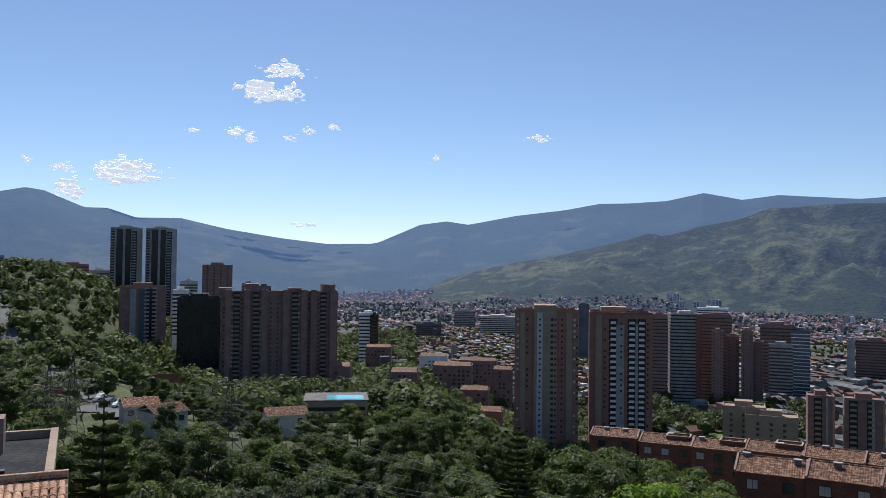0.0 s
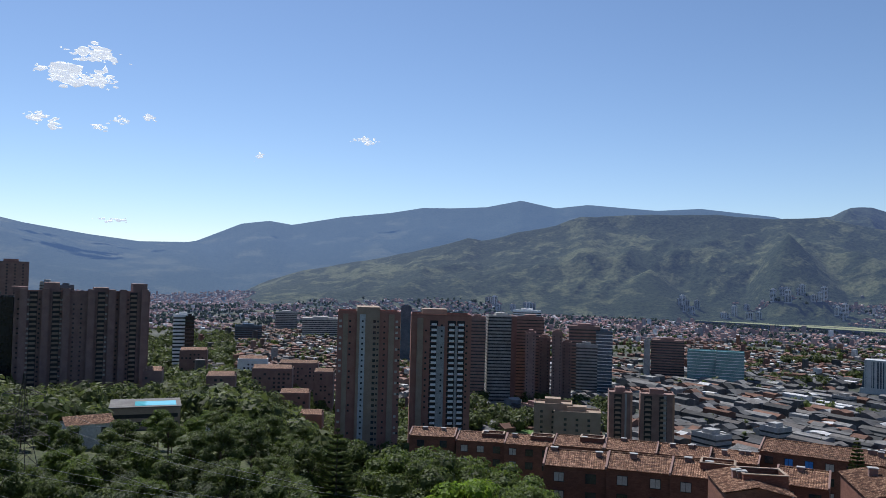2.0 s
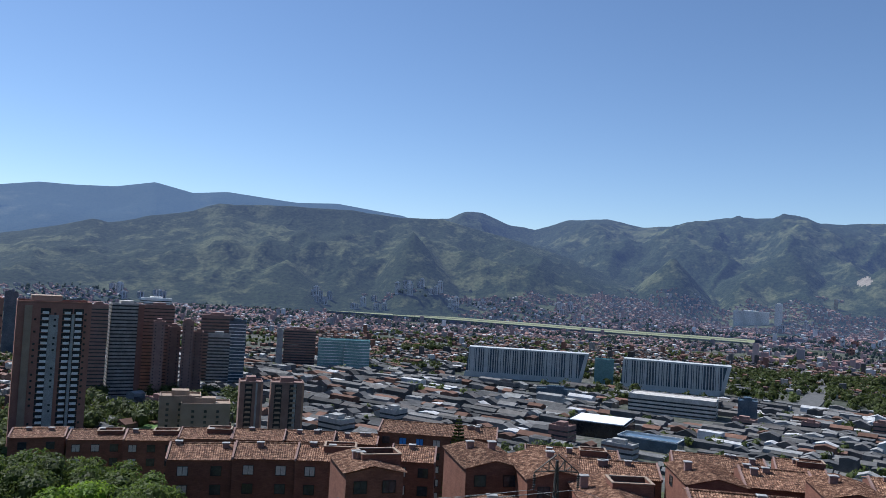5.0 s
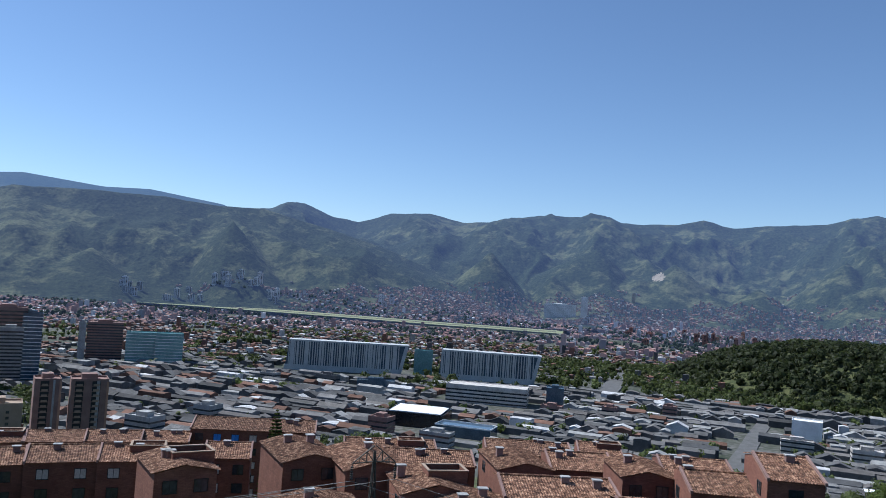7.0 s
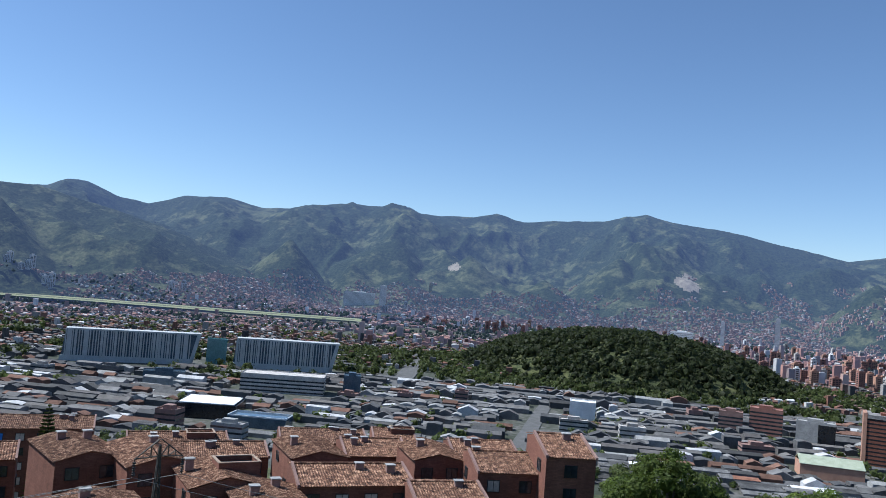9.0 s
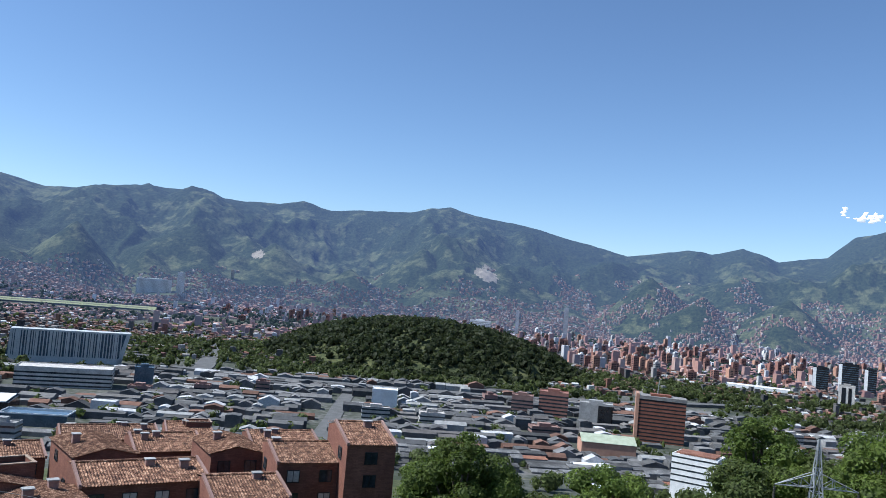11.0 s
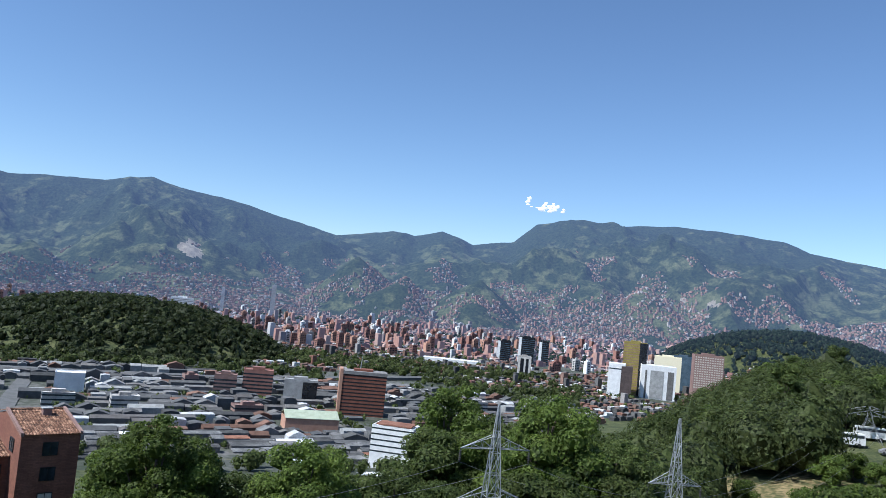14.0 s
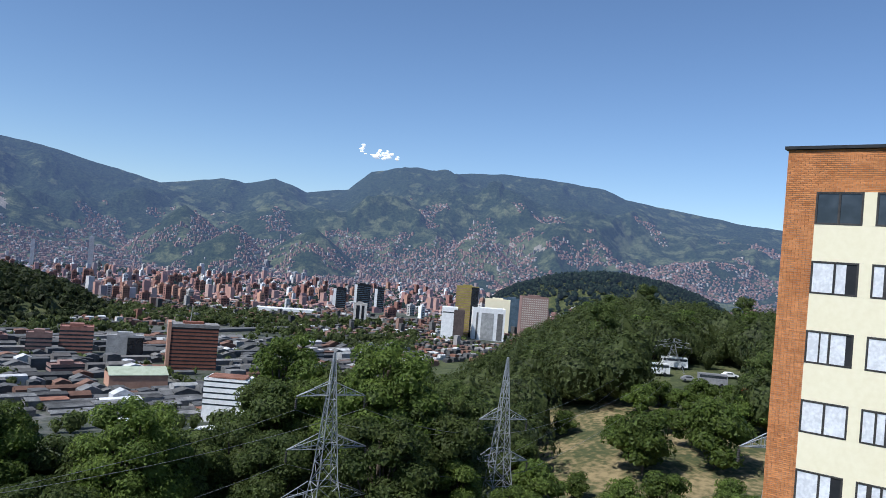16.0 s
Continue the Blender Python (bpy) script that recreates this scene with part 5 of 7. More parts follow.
for b, d, w in ((27.5, 36, 17), (20.0, 222, 15), (11.0, 238, 12), (7.5, 338, 20), (1.5, 345, 16)):
    NO_TREES.append((b, d, w))
for b, d in ((22.0, 235), (22.9, 270), (24.3, 320), (25.3, 350), (26.3, 380), (27.9, 440), (21.2, 255), (22.6, 245), (23.4, 225), (22.4, 210)):
    NO_TREES.append((b, d, 15))
for b, d, w in ((7.5, 338, 20), (7.4, 300, 18), (7.3, 270, 14), (7.3, 245, 11)):
    NO_TREES.append((b, d, w))
    KEEP_CLEAR.append((b, d, w))
wood(31, 90, -19, 22.5, 74, 150, 6.2, 10.5, FOREST_KINDS, lambda a, r: not (a < -8 and r > 125))
wood(32, 110, -12, 24, 150, 300, 7.5, 9.5, FOREST_KINDS)
wood(33, 110, -141, -111, 120, 380, 9.5, 14, FOREST_KINDS, lambda a, r: not (-128 < a < -120.5 and r < 185) and not (r < 170 and a < -126) and not (-136 < a < -127.5 and 145 < r < 240))
wood(34, 40, 23, 34, 110, 330, 8, 11, FOREST_KINDS)
for b, d, h in ((-15.0, 100, 14.0), (-16.8, 104, 12.0)):
    x, y = spot(b, d)
    place_tree(LIME, x, y, h, 12, 40 * b)
LIME.location = (*spot(-13.4, 98), ground_at(*spot(-13.4, 98)))
for i, (b, d, top) in enumerate(((-9.2, 122, -12.2), (-10.6, 118, -12.5), (-12.2, 122, -12.2), (-13.8, 118, -12.5), (-15.6, 120, -12.6), (-17.4, 114, -13.1), (-19.0, 108, -13.8), (-11.4, 104, -13.3), (-20.2, 102, -14.8), (-18.0, 98, -14.6))):
    x, y = spot(b, d)
    place_tree(FOREST_KINDS[(0, 3, 0, 1)[i % 4]], x, y, height_at(d, top) - ground_at(x, y), (13, 11, 13, 14)[i % 4], 53 * i)
for b, d, h in ((-128.6, 142, 11), (-133.4, 150, 12), (-130.4, 126, 6.5), (-127.4, 122, 6), (-125.6, 105, 7), (-132.6, 118, 5), (-129.3, 108, 5.5), (-134.5, 128, 6), (-123.0, 168, 5), (-131.8, 160, 7), (-126.6, 160, 5), (-135.6, 118, 7), (-121.5, 120, 8), (-129.4, 192, 6), (-131.0, 188, 5.5), (-132.4, 194, 7), (-134.2, 190, 7), (-128.2, 182, 7), (-133.2, 174, 6), (-130.2, 170, 5), (-135.2, 176, 8), (-127.6, 150, 6)):
    x, y = spot(b, d)
    place_tree(BUSH, x, y, h, 4.5, 31 * b)
BUSH.location = (*spot(-124.2, 128), ground_at(*spot(-124.2, 128)))
for kk, (b, d) in zip(FOREST_KINDS, ((4.0, 82), (-3.0, 88), (14.0, 92), (-9.0, 96), (-113.0, 190))):
    kk.location = (*spot(b, d), ground_at(*spot(b, d)))


def tree_field(name, x, y, z, high, wide, label, mat, seed, leaves=26, spray=0.19):
    """Far trees past counting: lumpy crowns with leaf sprays."""
    g = np.random.default_rng(seed)
    n = len(x)
    j = ICO_V[None] * (1 + g.normal(0, 0.2, (n, len(ICO_V), 1)))
    V = np.empty((n, len(ICO_V), 3))
    for a, c in ((0, x), (1, y)):
        V[:, :, a] = j[:, :, a] * (wide / 2)[:, None] * 0.68 + c[:, None]
    V[:, :, 2] = j[:, :, 2] * (high * 0.38)[:, None] + (z + high * 0.52)[:, None]
    F = (ICO_F[None] + (np.arange(n) * len(ICO_V))[:, None, None]).reshape(-1, 3)
    m = n * leaves
    d = g.normal(size=(m, 3))
    d /= np.linalg.norm(d, axis=1)[:, None]
    d[:, 2] = np.abs(d[:, 2]) * np.where(g.random(m) < 0.75, 1, -0.6)
    own = np.repeat(np.arange(n), leaves)
    d = d * (1 + 0.22 * np.sin(d[:, :1] * 9 + own[:, None]) * np.cos(d[:, 1:2] * 8 + own[:, None]))
    P = np.stack([x[own] + d[:, 0] * wide[own] * 0.48, y[own] + d[:, 1] * wide[own] * 0.48, z[own] + high[own] * (0.52 + 0.46 * d[:, 2])], 1)
    a = np.cross(d, g.normal(size=(m, 3)))
    a /= np.linalg.norm(a, axis=1)[:, None]
    b = np.cross(d + g.normal(0, 0.4, (m, 3)), a)
    s = wide[own][:, None] * spray * g.uniform(0.6, 1.4, (m, 1))
    L = np.stack([P + a * s, P + b * s, P - a * s], 1).reshape(-1, 3)
    F2 = np.arange(m * 3).reshape(-1, 3) + n * len(ICO_V)
    me = big_mesh(name, np.concatenate([V.reshape(-1, 3), L]), np.concatenate([F, F2]), [mat])
    return tagged(new(name, me), label, "trees", kind="stuff")


def tree_layer(name, seed, count, a0, a1, r0, r1, high, keep, label, mat, leaves=26, spray=0.19):
    g = np.random.default_rng(seed)
    x, y, az, r = scatter(g, count, a0, a1, r0, r1)
    s = keep(x, y, az, r) & clear_of(x, y, 3)
    x, y = x[s], y[s]
    h = high * g.uniform(0.6, 1.35, len(x))
    return tree_field(name, x, y, land(x, y) - 0.5, h, h * g.uniform(0.75, 1.2, len(x)), label, mat, seed, leaves, spray)


tree_layer("hill_wood", 201, 4200, -91, -67, 850, 1470, 11, lambda x, y, az, r: hump(az, r, -79.3, 1200, 11.3, 235, 270, 1) > 0, "dense dark wood covering the round hill", M_HILLWOODS, 26, 0.17)
tree_layer("north_wood", 202, 2600, -136, -115, 1780, 2300, 13, lambda x, y, az, r: hump(az, r, -125.5, 2200, 8.8, 430, 380, 1) > 0, "wood on a distant round hill", leaf_material("north_leaves", (0.014, 0.028, 0.012), (0.034, 0.05, 0.022), HAZE_GLOW_TOWN), 8)
tree_layer("riverside_trees", 203, 5200, -112, -36, 800, 1250, 9,
           lambda x, y, az, r: (fbm(x, y, 110, 3, 91) > np.where((r > 860) & (az < -59), 0.4, 0.56)) & ~on_hump(az, r), "trees along the river and roads", M_WOODS, 20)
tree_layer("street_trees", 204, 10500, -135, 14, 480, 1600, 7,
           lambda x, y, az, r: (fbm(x, y, 70, 3, 95) > np.where(r < 880, 0.62, 0.5)) & ~on_hump(az, r) & ~((az < -112) & (r < 700)), "street trees between the roofs of the town", M_WOODS, 14)
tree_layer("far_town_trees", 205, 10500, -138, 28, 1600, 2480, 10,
           lambda x, y, az, r: (fbm(x, y, 130, 3, 97) > 0.45) & off_runway(x, y) & ~on_hump(az, r), "far trees between the houses of the town", leaf_material("far_woods", (0.014, 0.032, 0.012), (0.04, 0.062, 0.024), HAZE_GLOW_TOWN), 4)
tree_layer("east_slope_trees", 206, 4300, 2, 36, 210, 1300, 9,
           lambda x, y, az, r: (fbm(x, y, 90, 3, 99) > 0.3) & ~((az > 20) & (az < 32) & (np.abs(r - np.interp(az, (22, 22.9, 24.3, 26.3, 27.9, 28.8, 30), (235, 270, 320, 380, 440, 520, 640))) < 22)) & ~((az > 20) & (az < 25) & (r < 285)) & ~((az < 20) & (r < 300)), "trees over the eastern hillside", M_WOODS, 60, 0.11)
tree_layer("spur_trees", 207, 1250, -142, -111, 130, 440, 12, lambda x, y, az, r: ~((az > -128) & (az < -120.5) & (r < 185)) & ~((az < -126) & (r < 175)) & ~((az < -127.5) & (az > -136) & (r > 150) & (r < 240)), "closed wood along the spur", M_WOODS, 700, 0.03)
tree_layer("foot_trees", 208, 700, -112, -12, 400, 520, 8, lambda x, y, az, r: fbm(x, y, 60, 3, 93) > 0.5, "trees at the foot of the hillside", M_WOODS, 80, 0.11)
tree_layer("park_trees", 210, 420, -25, -12, 560, 690, 10, lambda x, y, az, r: fbm(x, y, 40, 2, 98) > 0.36, "trees round the feet of the towers", M_WOODS, 70, 0.11)
tree_layer("lower_wood", 209, 1900, -14, 17, 270, 640, 11, lambda x, y, az, r: fbm(x, y, 60, 2, 94) > 0.33, "trees between the brick blocks below", M_WOODS, 110, 0.1)


def araucaria(bearing, dist, top, spread, tiers, label):
    x, y = spot(bearing, dist)
    z = ground_at(x, y)
    high = height_at(dist, top) - z
    ob = thing("norfolk_pine", x, y, z - 0.3, 0, label, "tree")
    part("trunk", Mesh().rod((0, 0, 0), (0, 0, high), high * 0.012, 0.03, 7), M_BARK, ob)
    g = np.random.default_rng(int(dist))
    crown, limbs = [], Mesh()
    for i in range(tiers):
        u = i / (tiers - 1)
        zz = high * (0.3 + 0.68 * u)
        reach = spread * (1 - u) ** 0.75 * 0.5 + 0.25
        n = 7
        for k in range(n):
            ang = 2 * math.pi * (k / n) + i * 0.7
            tip = np.array([math.cos(ang) * reach, math.sin(ang) * reach, zz + reach * 0.12])
            limbs.rod((0, 0, zz), tuple(tip), 0.05, 0.02, 4)
            m = max(20, int(reach * 85))
            tt = g.uniform(0.15, 1.05, m)[:, None]
            base = np.array([0, 0, zz]) * (1 - tt) + tip * tt
            side = np.array([-math.sin(ang), math.cos(ang), 0.0])
            s = g.choice([-1, 1], m)[:, None]
            out = side * s * reach * 0.2 * (1.15 - tt) + np.array([math.cos(ang), math.sin(ang), 0]) * reach * 0.16 + np.array([0, 0, 0.16])
            wdt = np.array([0, 0, 0.13]) + side * 0.1
            crown.append(np.stack([base - wdt, base + out, base + wdt + np.array([0, 0, 0.05])], 1).reshape(-1, 3))
    part("limbs", limbs, M_BARK, ob)
    V = np.concatenate(crown)
    part("needles", big_mesh("needles", V, np.arange(len(V)).reshape(-1, 3), [M_LEAFDARK]), None, ob)
    return ob


araucaria(22.95, 44, -8.0, 6.2, 30, "dark Norfolk pine with regular drooping tiers")
araucaria(-40.5, 138, -9.4, 4.4, 26, "slim dark conifer between the brick houses")
araucaria(-5.5, 82, -10.6, 6.0, 24, "dark conifer rising from the wood")

# ---- brick row houses below the lookout ----


def tile_slope(wide, y0, z0, y1, z1, pitch=0.32, course=0.75):
    """A slope of barrel tiles, stepped course by course, from the eave (y0, z0) up to the ridge (y1, z1)."""
    nx = max(2, int(wide / (pitch / 2)))
    run = math.hypot(y1 - y0, z1 - z0)
    ny = max(2, int(run / course))
    xs = np.linspace(-wide / 2, wide / 2, nx + 1)
    wave = np.where(np.arange(nx + 1) % 2 == 0, 0.0, 0.1)
    rows = []
    for j in range(ny):
        for e, lift in ((0.0, 0.035), (1.0, 0.0)):
            u = (j + e) / ny
            rows.append(np.stack([xs, np.full(nx + 1, y0 + (y1 - y0) * u), z0 + (z1 - z0) * u + wave + lift], 1))
    V = np.concatenate(rows)
    nr, nc = len(rows), nx + 1
    i, j = np.meshgrid(np.arange(nr - 1), np.arange(nc - 1), indexing="ij")
    k = (i * nc + j).ravel()
    return V, np.stack([k, k + 1, k + nc + 1, k + nc], 1)


FRAME = Mesh().box(-0.75, -0.08, -0.7, -0.67, 0.06, 0.7).box(0.67, -0.08, -0.7, 0.75, 0.06, 0.7).box(-0.67, -0.08, 0.62, 0.67, 0.06, 0.7).box(-0.67, -0.08, -0.7, 0.67, 0.06, -0.62).box(-0.03, -0.07, -0.62, 0.03, 0.06, 0.62).make("frame", M_DARK)
HOUSE_PANE = Mesh().box(-0.67, -0.03, -0.62, 0.67, 0.05, 0.62).make("pane", M_GLASS)
HOUSE_BLIND = Mesh().box(-0.67, -0.03, -0.62, 0.67, 0.05, 0.62).make("pane", M_TRIM)
HOUSE_BLUE = Mesh().box(-0.67, -0.03, -0.62, 0.67, 0.05, 0.62).make("pane", material("blue_blind", ((0.04, 0.2, 0.6), (0.07, 0.28, 0.7)), 0.6, 1, 6, 0))
M_HOUSEBRICK = material("house_brick", ((0.15, 0.065, 0.045), (0.22, 0.1, 0.068)), 0.9, 1.8, 14, 0.25, 0.01, tint=0.12, courses=(0.16, 0.5, (0.8, 0.78, 0.76)))


def window(ob, x, y, z, pane, turn=0.0):
    f = part("window", FRAME, None, ob, at=(x, y, z), turn=turn)
    part("pane", pane, None, f)


def row_house(bearing, dist, wide, deep, top, turn=0.0, pitch=0.3, back=0.65, storeys=5, bays=None, seed=0, well=False, drop=15.0, blue=False, gable=False):
    """A brick house with a tiled roof whose ridge lies at share back of its depth; gable: ridge towards the viewer."""
    g = random.Random(seed)
    x, y = spot(bearing, dist + deep / 2)
    zt = height_at(dist + deep * 0.3, top)
    base = min(zt - 7.0, ground_at(x, y) - 1.5)
    ob = thing("row_house", x, y, base, bearing + turn, "red brick row house with a weathered clay tile roof", "house", "row houses")
    run = (wide if gable else deep)
    rise = run * max(back, 1 - back) * pitch
    eave = zt - base - rise
    w, d = wide / 2, deep / 2
    body = Mesh()
    if gable:
        body.add([(-w, -d, 0), (w, -d, 0), (w, -d, eave), (0, -d, eave + rise * 0.8), (-w, -d, eave), (-w, d, 0), (w, d, 0), (w, d, eave), (0, d, eave + rise * 0.8), (-w, d, eave)],
                 [(0, 1, 2, 3, 4), (9, 8, 7, 6, 5), (1, 6, 7, 2), (5, 0, 4, 9), (2, 7, 8, 3), (3, 8, 9, 4)])
    else:
        yr = -d + deep * back
        zb = max(eave - 0.5, eave + rise - (1 - back) * deep * pitch)
        body.add([(-w, -d, 0), (-w, -d, eave), (-w, yr, eave + rise), (-w, d, zb), (-w, d, 0), (w, -d, 0), (w, -d, eave), (w, yr, eave + rise), (w, d, zb), (w, d, 0)],
                 [(4, 3, 2, 1, 0), (5, 6, 7, 8, 9), (0, 1, 6, 5), (3, 4, 9, 8), (1, 2, 7, 6), (2, 3, 8, 7)])
    part("wall", body, M_HOUSEBRICK, ob)
    if gable:
        for side in (-1, 1):
            V, F = tile_slope(deep + 0.5, -w - 0.35, eave - 0.35 * 0.8 * rise / w + 0.08, 0, eave + rise * 0.8 + 0.08)
            r_ = part("roof_slope", big_mesh("roof_slope", V, F, [M_TILE]), None, ob)
            r_.rotation_euler[2] = math.pi / 2 * side
    else:
        V, F = tile_slope(wide + 0.3, -d - 0.35, eave - 0.35 * pitch + 0.08, yr, eave + rise + 0.08)
        part("roof_slope", big_mesh("roof_slope", V, F, [M_TILE]), None, ob)
        V, F = tile_slope(wide + 0.3, -d - 0.35 + 0.0, zb + 0.08, -yr, eave + rise + 0.08)
        r_ = part("roof_slope", big_mesh("roof_slope", V, F, [M_TILE]), None, ob)
        r_.rotation_euler[2] = math.pi
        part("ridge_cap", Mesh().rod((-w, yr, eave + rise + 0.16), (w, yr, eave + rise + 0.16), 0.16, n=7), M_TILE, ob)
        for s in (-1, 1):
            part("verge", Mesh().add([(s * w - 0.14, -d - 0.3, eave - 0.1), (s * w + 0.14, -d - 0.3, eave - 0.1), (s * w + 0.14, yr, eave + rise + 0.05), (s * w - 0.14, yr, eave + rise + 0.05),
                                      (s * w - 0.14, -d - 0.3, eave + 0.28), (s * w + 0.14, -d - 0.3, eave + 0.28), (s * w + 0.14, yr, eave + rise + 0.42), (s * w - 0.14, yr, eave + rise + 0.42)],
                                     [(0, 1, 5, 4), (1, 2, 6, 5), (2, 3, 7, 6), (3, 0, 4, 7), (4, 5, 6, 7)]), M_BRICKDARK, ob)
    for k in range(g.randint(1, 2 + int(wide // 9))):
        cx = g.uniform(-w + 0.8, w - 0.8)
        cy = g.uniform(-d * 0.3, d * 0.4)
        zz = eave + rise * 0.4
        c = part("chimney", Mesh().box(-0.45, -0.35, 0, 0.45, 0.35, rise * 0.6 + 0.45), M_BRICKDARK, ob, at=(cx, cy, zz))
        part("cap", Mesh().box(-0.55, -0.45, rise * 0.6 + 0.453, 0.55, 0.45, rise * 0.6 + 0.58), M_CONCRETE, c)
    if well:
        hh = rise + 0.75
        t_ = part("roof_terrace", Mesh().box(-2.3, -1.7, 0, 2.3, 1.7, hh - 0.6).box(-2.3, -1.7, hh - 0.597, 2.3, -1.5, hh).box(-2.3, 1.5, hh - 0.597, 2.3, 1.7, hh).box(-2.3, -1.497, hh - 0.597, -2.1, 1.497, hh).box(2.1, -1.497, hh - 0.597, 2.3, 1.497, hh), M_HOUSEBRICK, ob, at=(w * 0.45, 0.2, eave - 0.3))
        part("coping", Mesh().box(-2.38, -1.78, hh + 0.003, 2.38, -1.46, hh + 0.1).box(-2.38, 1.46, hh + 0.003, 2.38, 1.78, hh + 0.1).box(-2.38, -1.457, hh + 0.003, -2.06, 1.457, hh + 0.1).box(2.06, -1.457, hh + 0.003, 2.38, 1.457, hh + 0.1), M_OCHRE, t_)
        part("dark_floor", Mesh().box(-2.09, -1.49, hh - 0.597, 2.09, 1.49, hh - 0.5), M_DARK, t_)
    n = bays or max(1, int(wide // 3.2))
    for s in range(storeys):
        z = eave - 1.5 - 2.6 * s
        if z < 1:
            break
        for k in range(n):
            xx = -w + wide * (k + 0.5) / n
            pick_ = g.random()
            pane = HOUSE_BLUE if blue and s == 0 and k in (1, 2) else HOUSE_BLIND if pick_ < 0.35 else HOUSE_PANE
            window(ob, xx, -d - 0.02, z, pane)
        for yy in (-d * 0.4, d * 0.4):
            if g.random() < 0.3:
                window(ob, -w - 0.02, yy, z, HOUSE_PANE, -math.pi / 2)
                window(ob, w + 0.02, yy, z, HOUSE_PANE, math.pi / 2)
    KEEP_CLEAR.append((bearing, dist + deep / 2, max(wide, deep) * 0.5))
    return ob


# bearing, distance, width, depth, elevation of the ridge, turn, pitch, gable, roof terrace
HOUSES = [
    (-12.4, 166, 9.5, 8, -11.1, -6, 0.16, 0, 0), (-15.9, 163, 10, 8, -11.3, -6, 0.2, 0, 1), (-19.4, 160, 10, 8, -11.35, -6, 0.24, 0, 1), (-22.9, 158, 10, 8, -11.25, -6, 0.26, 0, 1),
    (-26.4, 157, 10, 8, -11.3, -6, 0.26, 0, 0), (-29.9, 157, 10, 8, -11.35, -6, 0.26, 0, 0), (-33.2, 158, 9, 8, -11.4, -6, 0.26, 0, 0),
    (-22.6, 116, 9, 8, -12.35, -3, 0.3, 0, 0), (-27.0, 115, 9, 8, -12.3, -3, 0.3, 0, 0), (-31.2, 114, 8.4, 8, -12.35, -3, 0.3, 0, 1), (-37.4, 116, 6.5, 8, -12.2, -3, 0.3, 0, 0),
    (-39.1, 160, 24, 9, -10.5, -5, 0.3, 0, 0), (-34.0, 88, 6.5, 9, -12.9, 14, 0.3, 1, 1), (-42.3, 98, 7.4, 12, -12.0, 16, 0.34, 1, 0),
    (-46.9, 94, 7.8, 12, -12.3, 16, 0.34, 1, 0), (-51.6, 86, 8.0, 10, -13.6, 14, 0.34, 1, 1), (-48.6, 136, 16, 9, -11.55, 5, 0.3, 0, 1), (-51.4, 118, 13.5, 8, -12.15, 6, 0.3, 0, 0),
    (-57.6, 108, 7.6, 12, -11.75, 16, 0.34, 1, 0), (-62.0, 112, 9, 9, -11.5, 12, 0.3, 0, 0), (-58.4, 138, 15, 9, -11.0, 8, 0.3, 0, 0), (-63.4, 150, 8, 8, -10.6, 8, 0.3, 0, 1),
    (-66.2, 100, 6.5, 10, -11.5, 16, 0.34, 1, 0), (-60.6, 88, 13, 8, -13.4, 14, 0.3, 0, 0), (-69.8, 118, 10, 9, -11.0, 14, 0.3, 0, 0), (-72.4, 94, 11.5, 9, -11.7, 16, 0.28, 0, 0),
    (-75.4, 92, 5.8, 10, -10.15, 16, 0.3, 0, 0), (-55.0, 80, 7, 8, -15.0, 14, 0.3, 1, 0), (-67.5, 84, 8, 8, -14.2, 16, 0.3, 0, 0), (-44.0, 76, 8, 8, -15.6, 14, 0.3, 1, 0),
]
for i, (b, d, w, dp, top, tn, pt, gb, wl_) in enumerate(HOUSES):
    row_house(b, d, w, dp, top, tn, pt * 0.7, seed=i, gable=bool(gb), well=bool(wl_), blue=(i == 11), storeys=5)

# ---- low brick blocks and houses on the eastern side ----
for b, d, w, dp, t, mm, lab in ((2.7, 450, 18, 14, -6.7, M_BRICKDARK, "brown brick mid-rise block with pale stripes"), (1.4, 345, 22, 14, -9.3, M_BRICKDARK, "brown brick low-rise block with white balconies"),
                                (7.2, 470, 12, 14, -6.3, M_BRICKDARK, "small brown brick block"), (-2.4, 470, 20, 12, -7.9, M_BRICKDARK, "red brick low-rise block"), (-0.8, 520, 30, 14, -6.2, M_BRICKDARK, "stepped brown brick block"),
                                (-3.6, 420, 14, 12, -9.4, M_BRICKDARK, "red brick low-rise block"), (0.6, 620, 26, 12, -5.5, M_WHITE, "white low offices among trees"), (-2.6, 600, 34, 12, -5.8, M_BRICKDARK, "row of red brick blocks"),
                                (4.6, 640, 24, 12, -4.9, M_BRICKDARK, "red brick block among trees"), (-4.4, 560, 16, 12, -6.4, M_BRICKDARK, "red brick block")):
    ob, h = block("apartment_block", b, d, w * 0.85, dp, t - 0.75, mm, lab + " on the lower hillside", turn=-5, plant=False, group="lower brick blocks")
    rows_of(ob, PANE, [-w * 0.42 + 2 + 3.0 * i for i in range(int((w - 2) / 3.4))], [z for z in floors(h, 3) if z > h - 24], -dp / 2 - 0.03, skip=0.45)
    part("roof", Mesh().gable(-w * 0.42 + 0.5, -dp / 2 + 0.5, w * 0.42 - 0.5, dp / 2 - 0.5, h + 0.95, 1.8, over=0.1), M_TILE, ob)


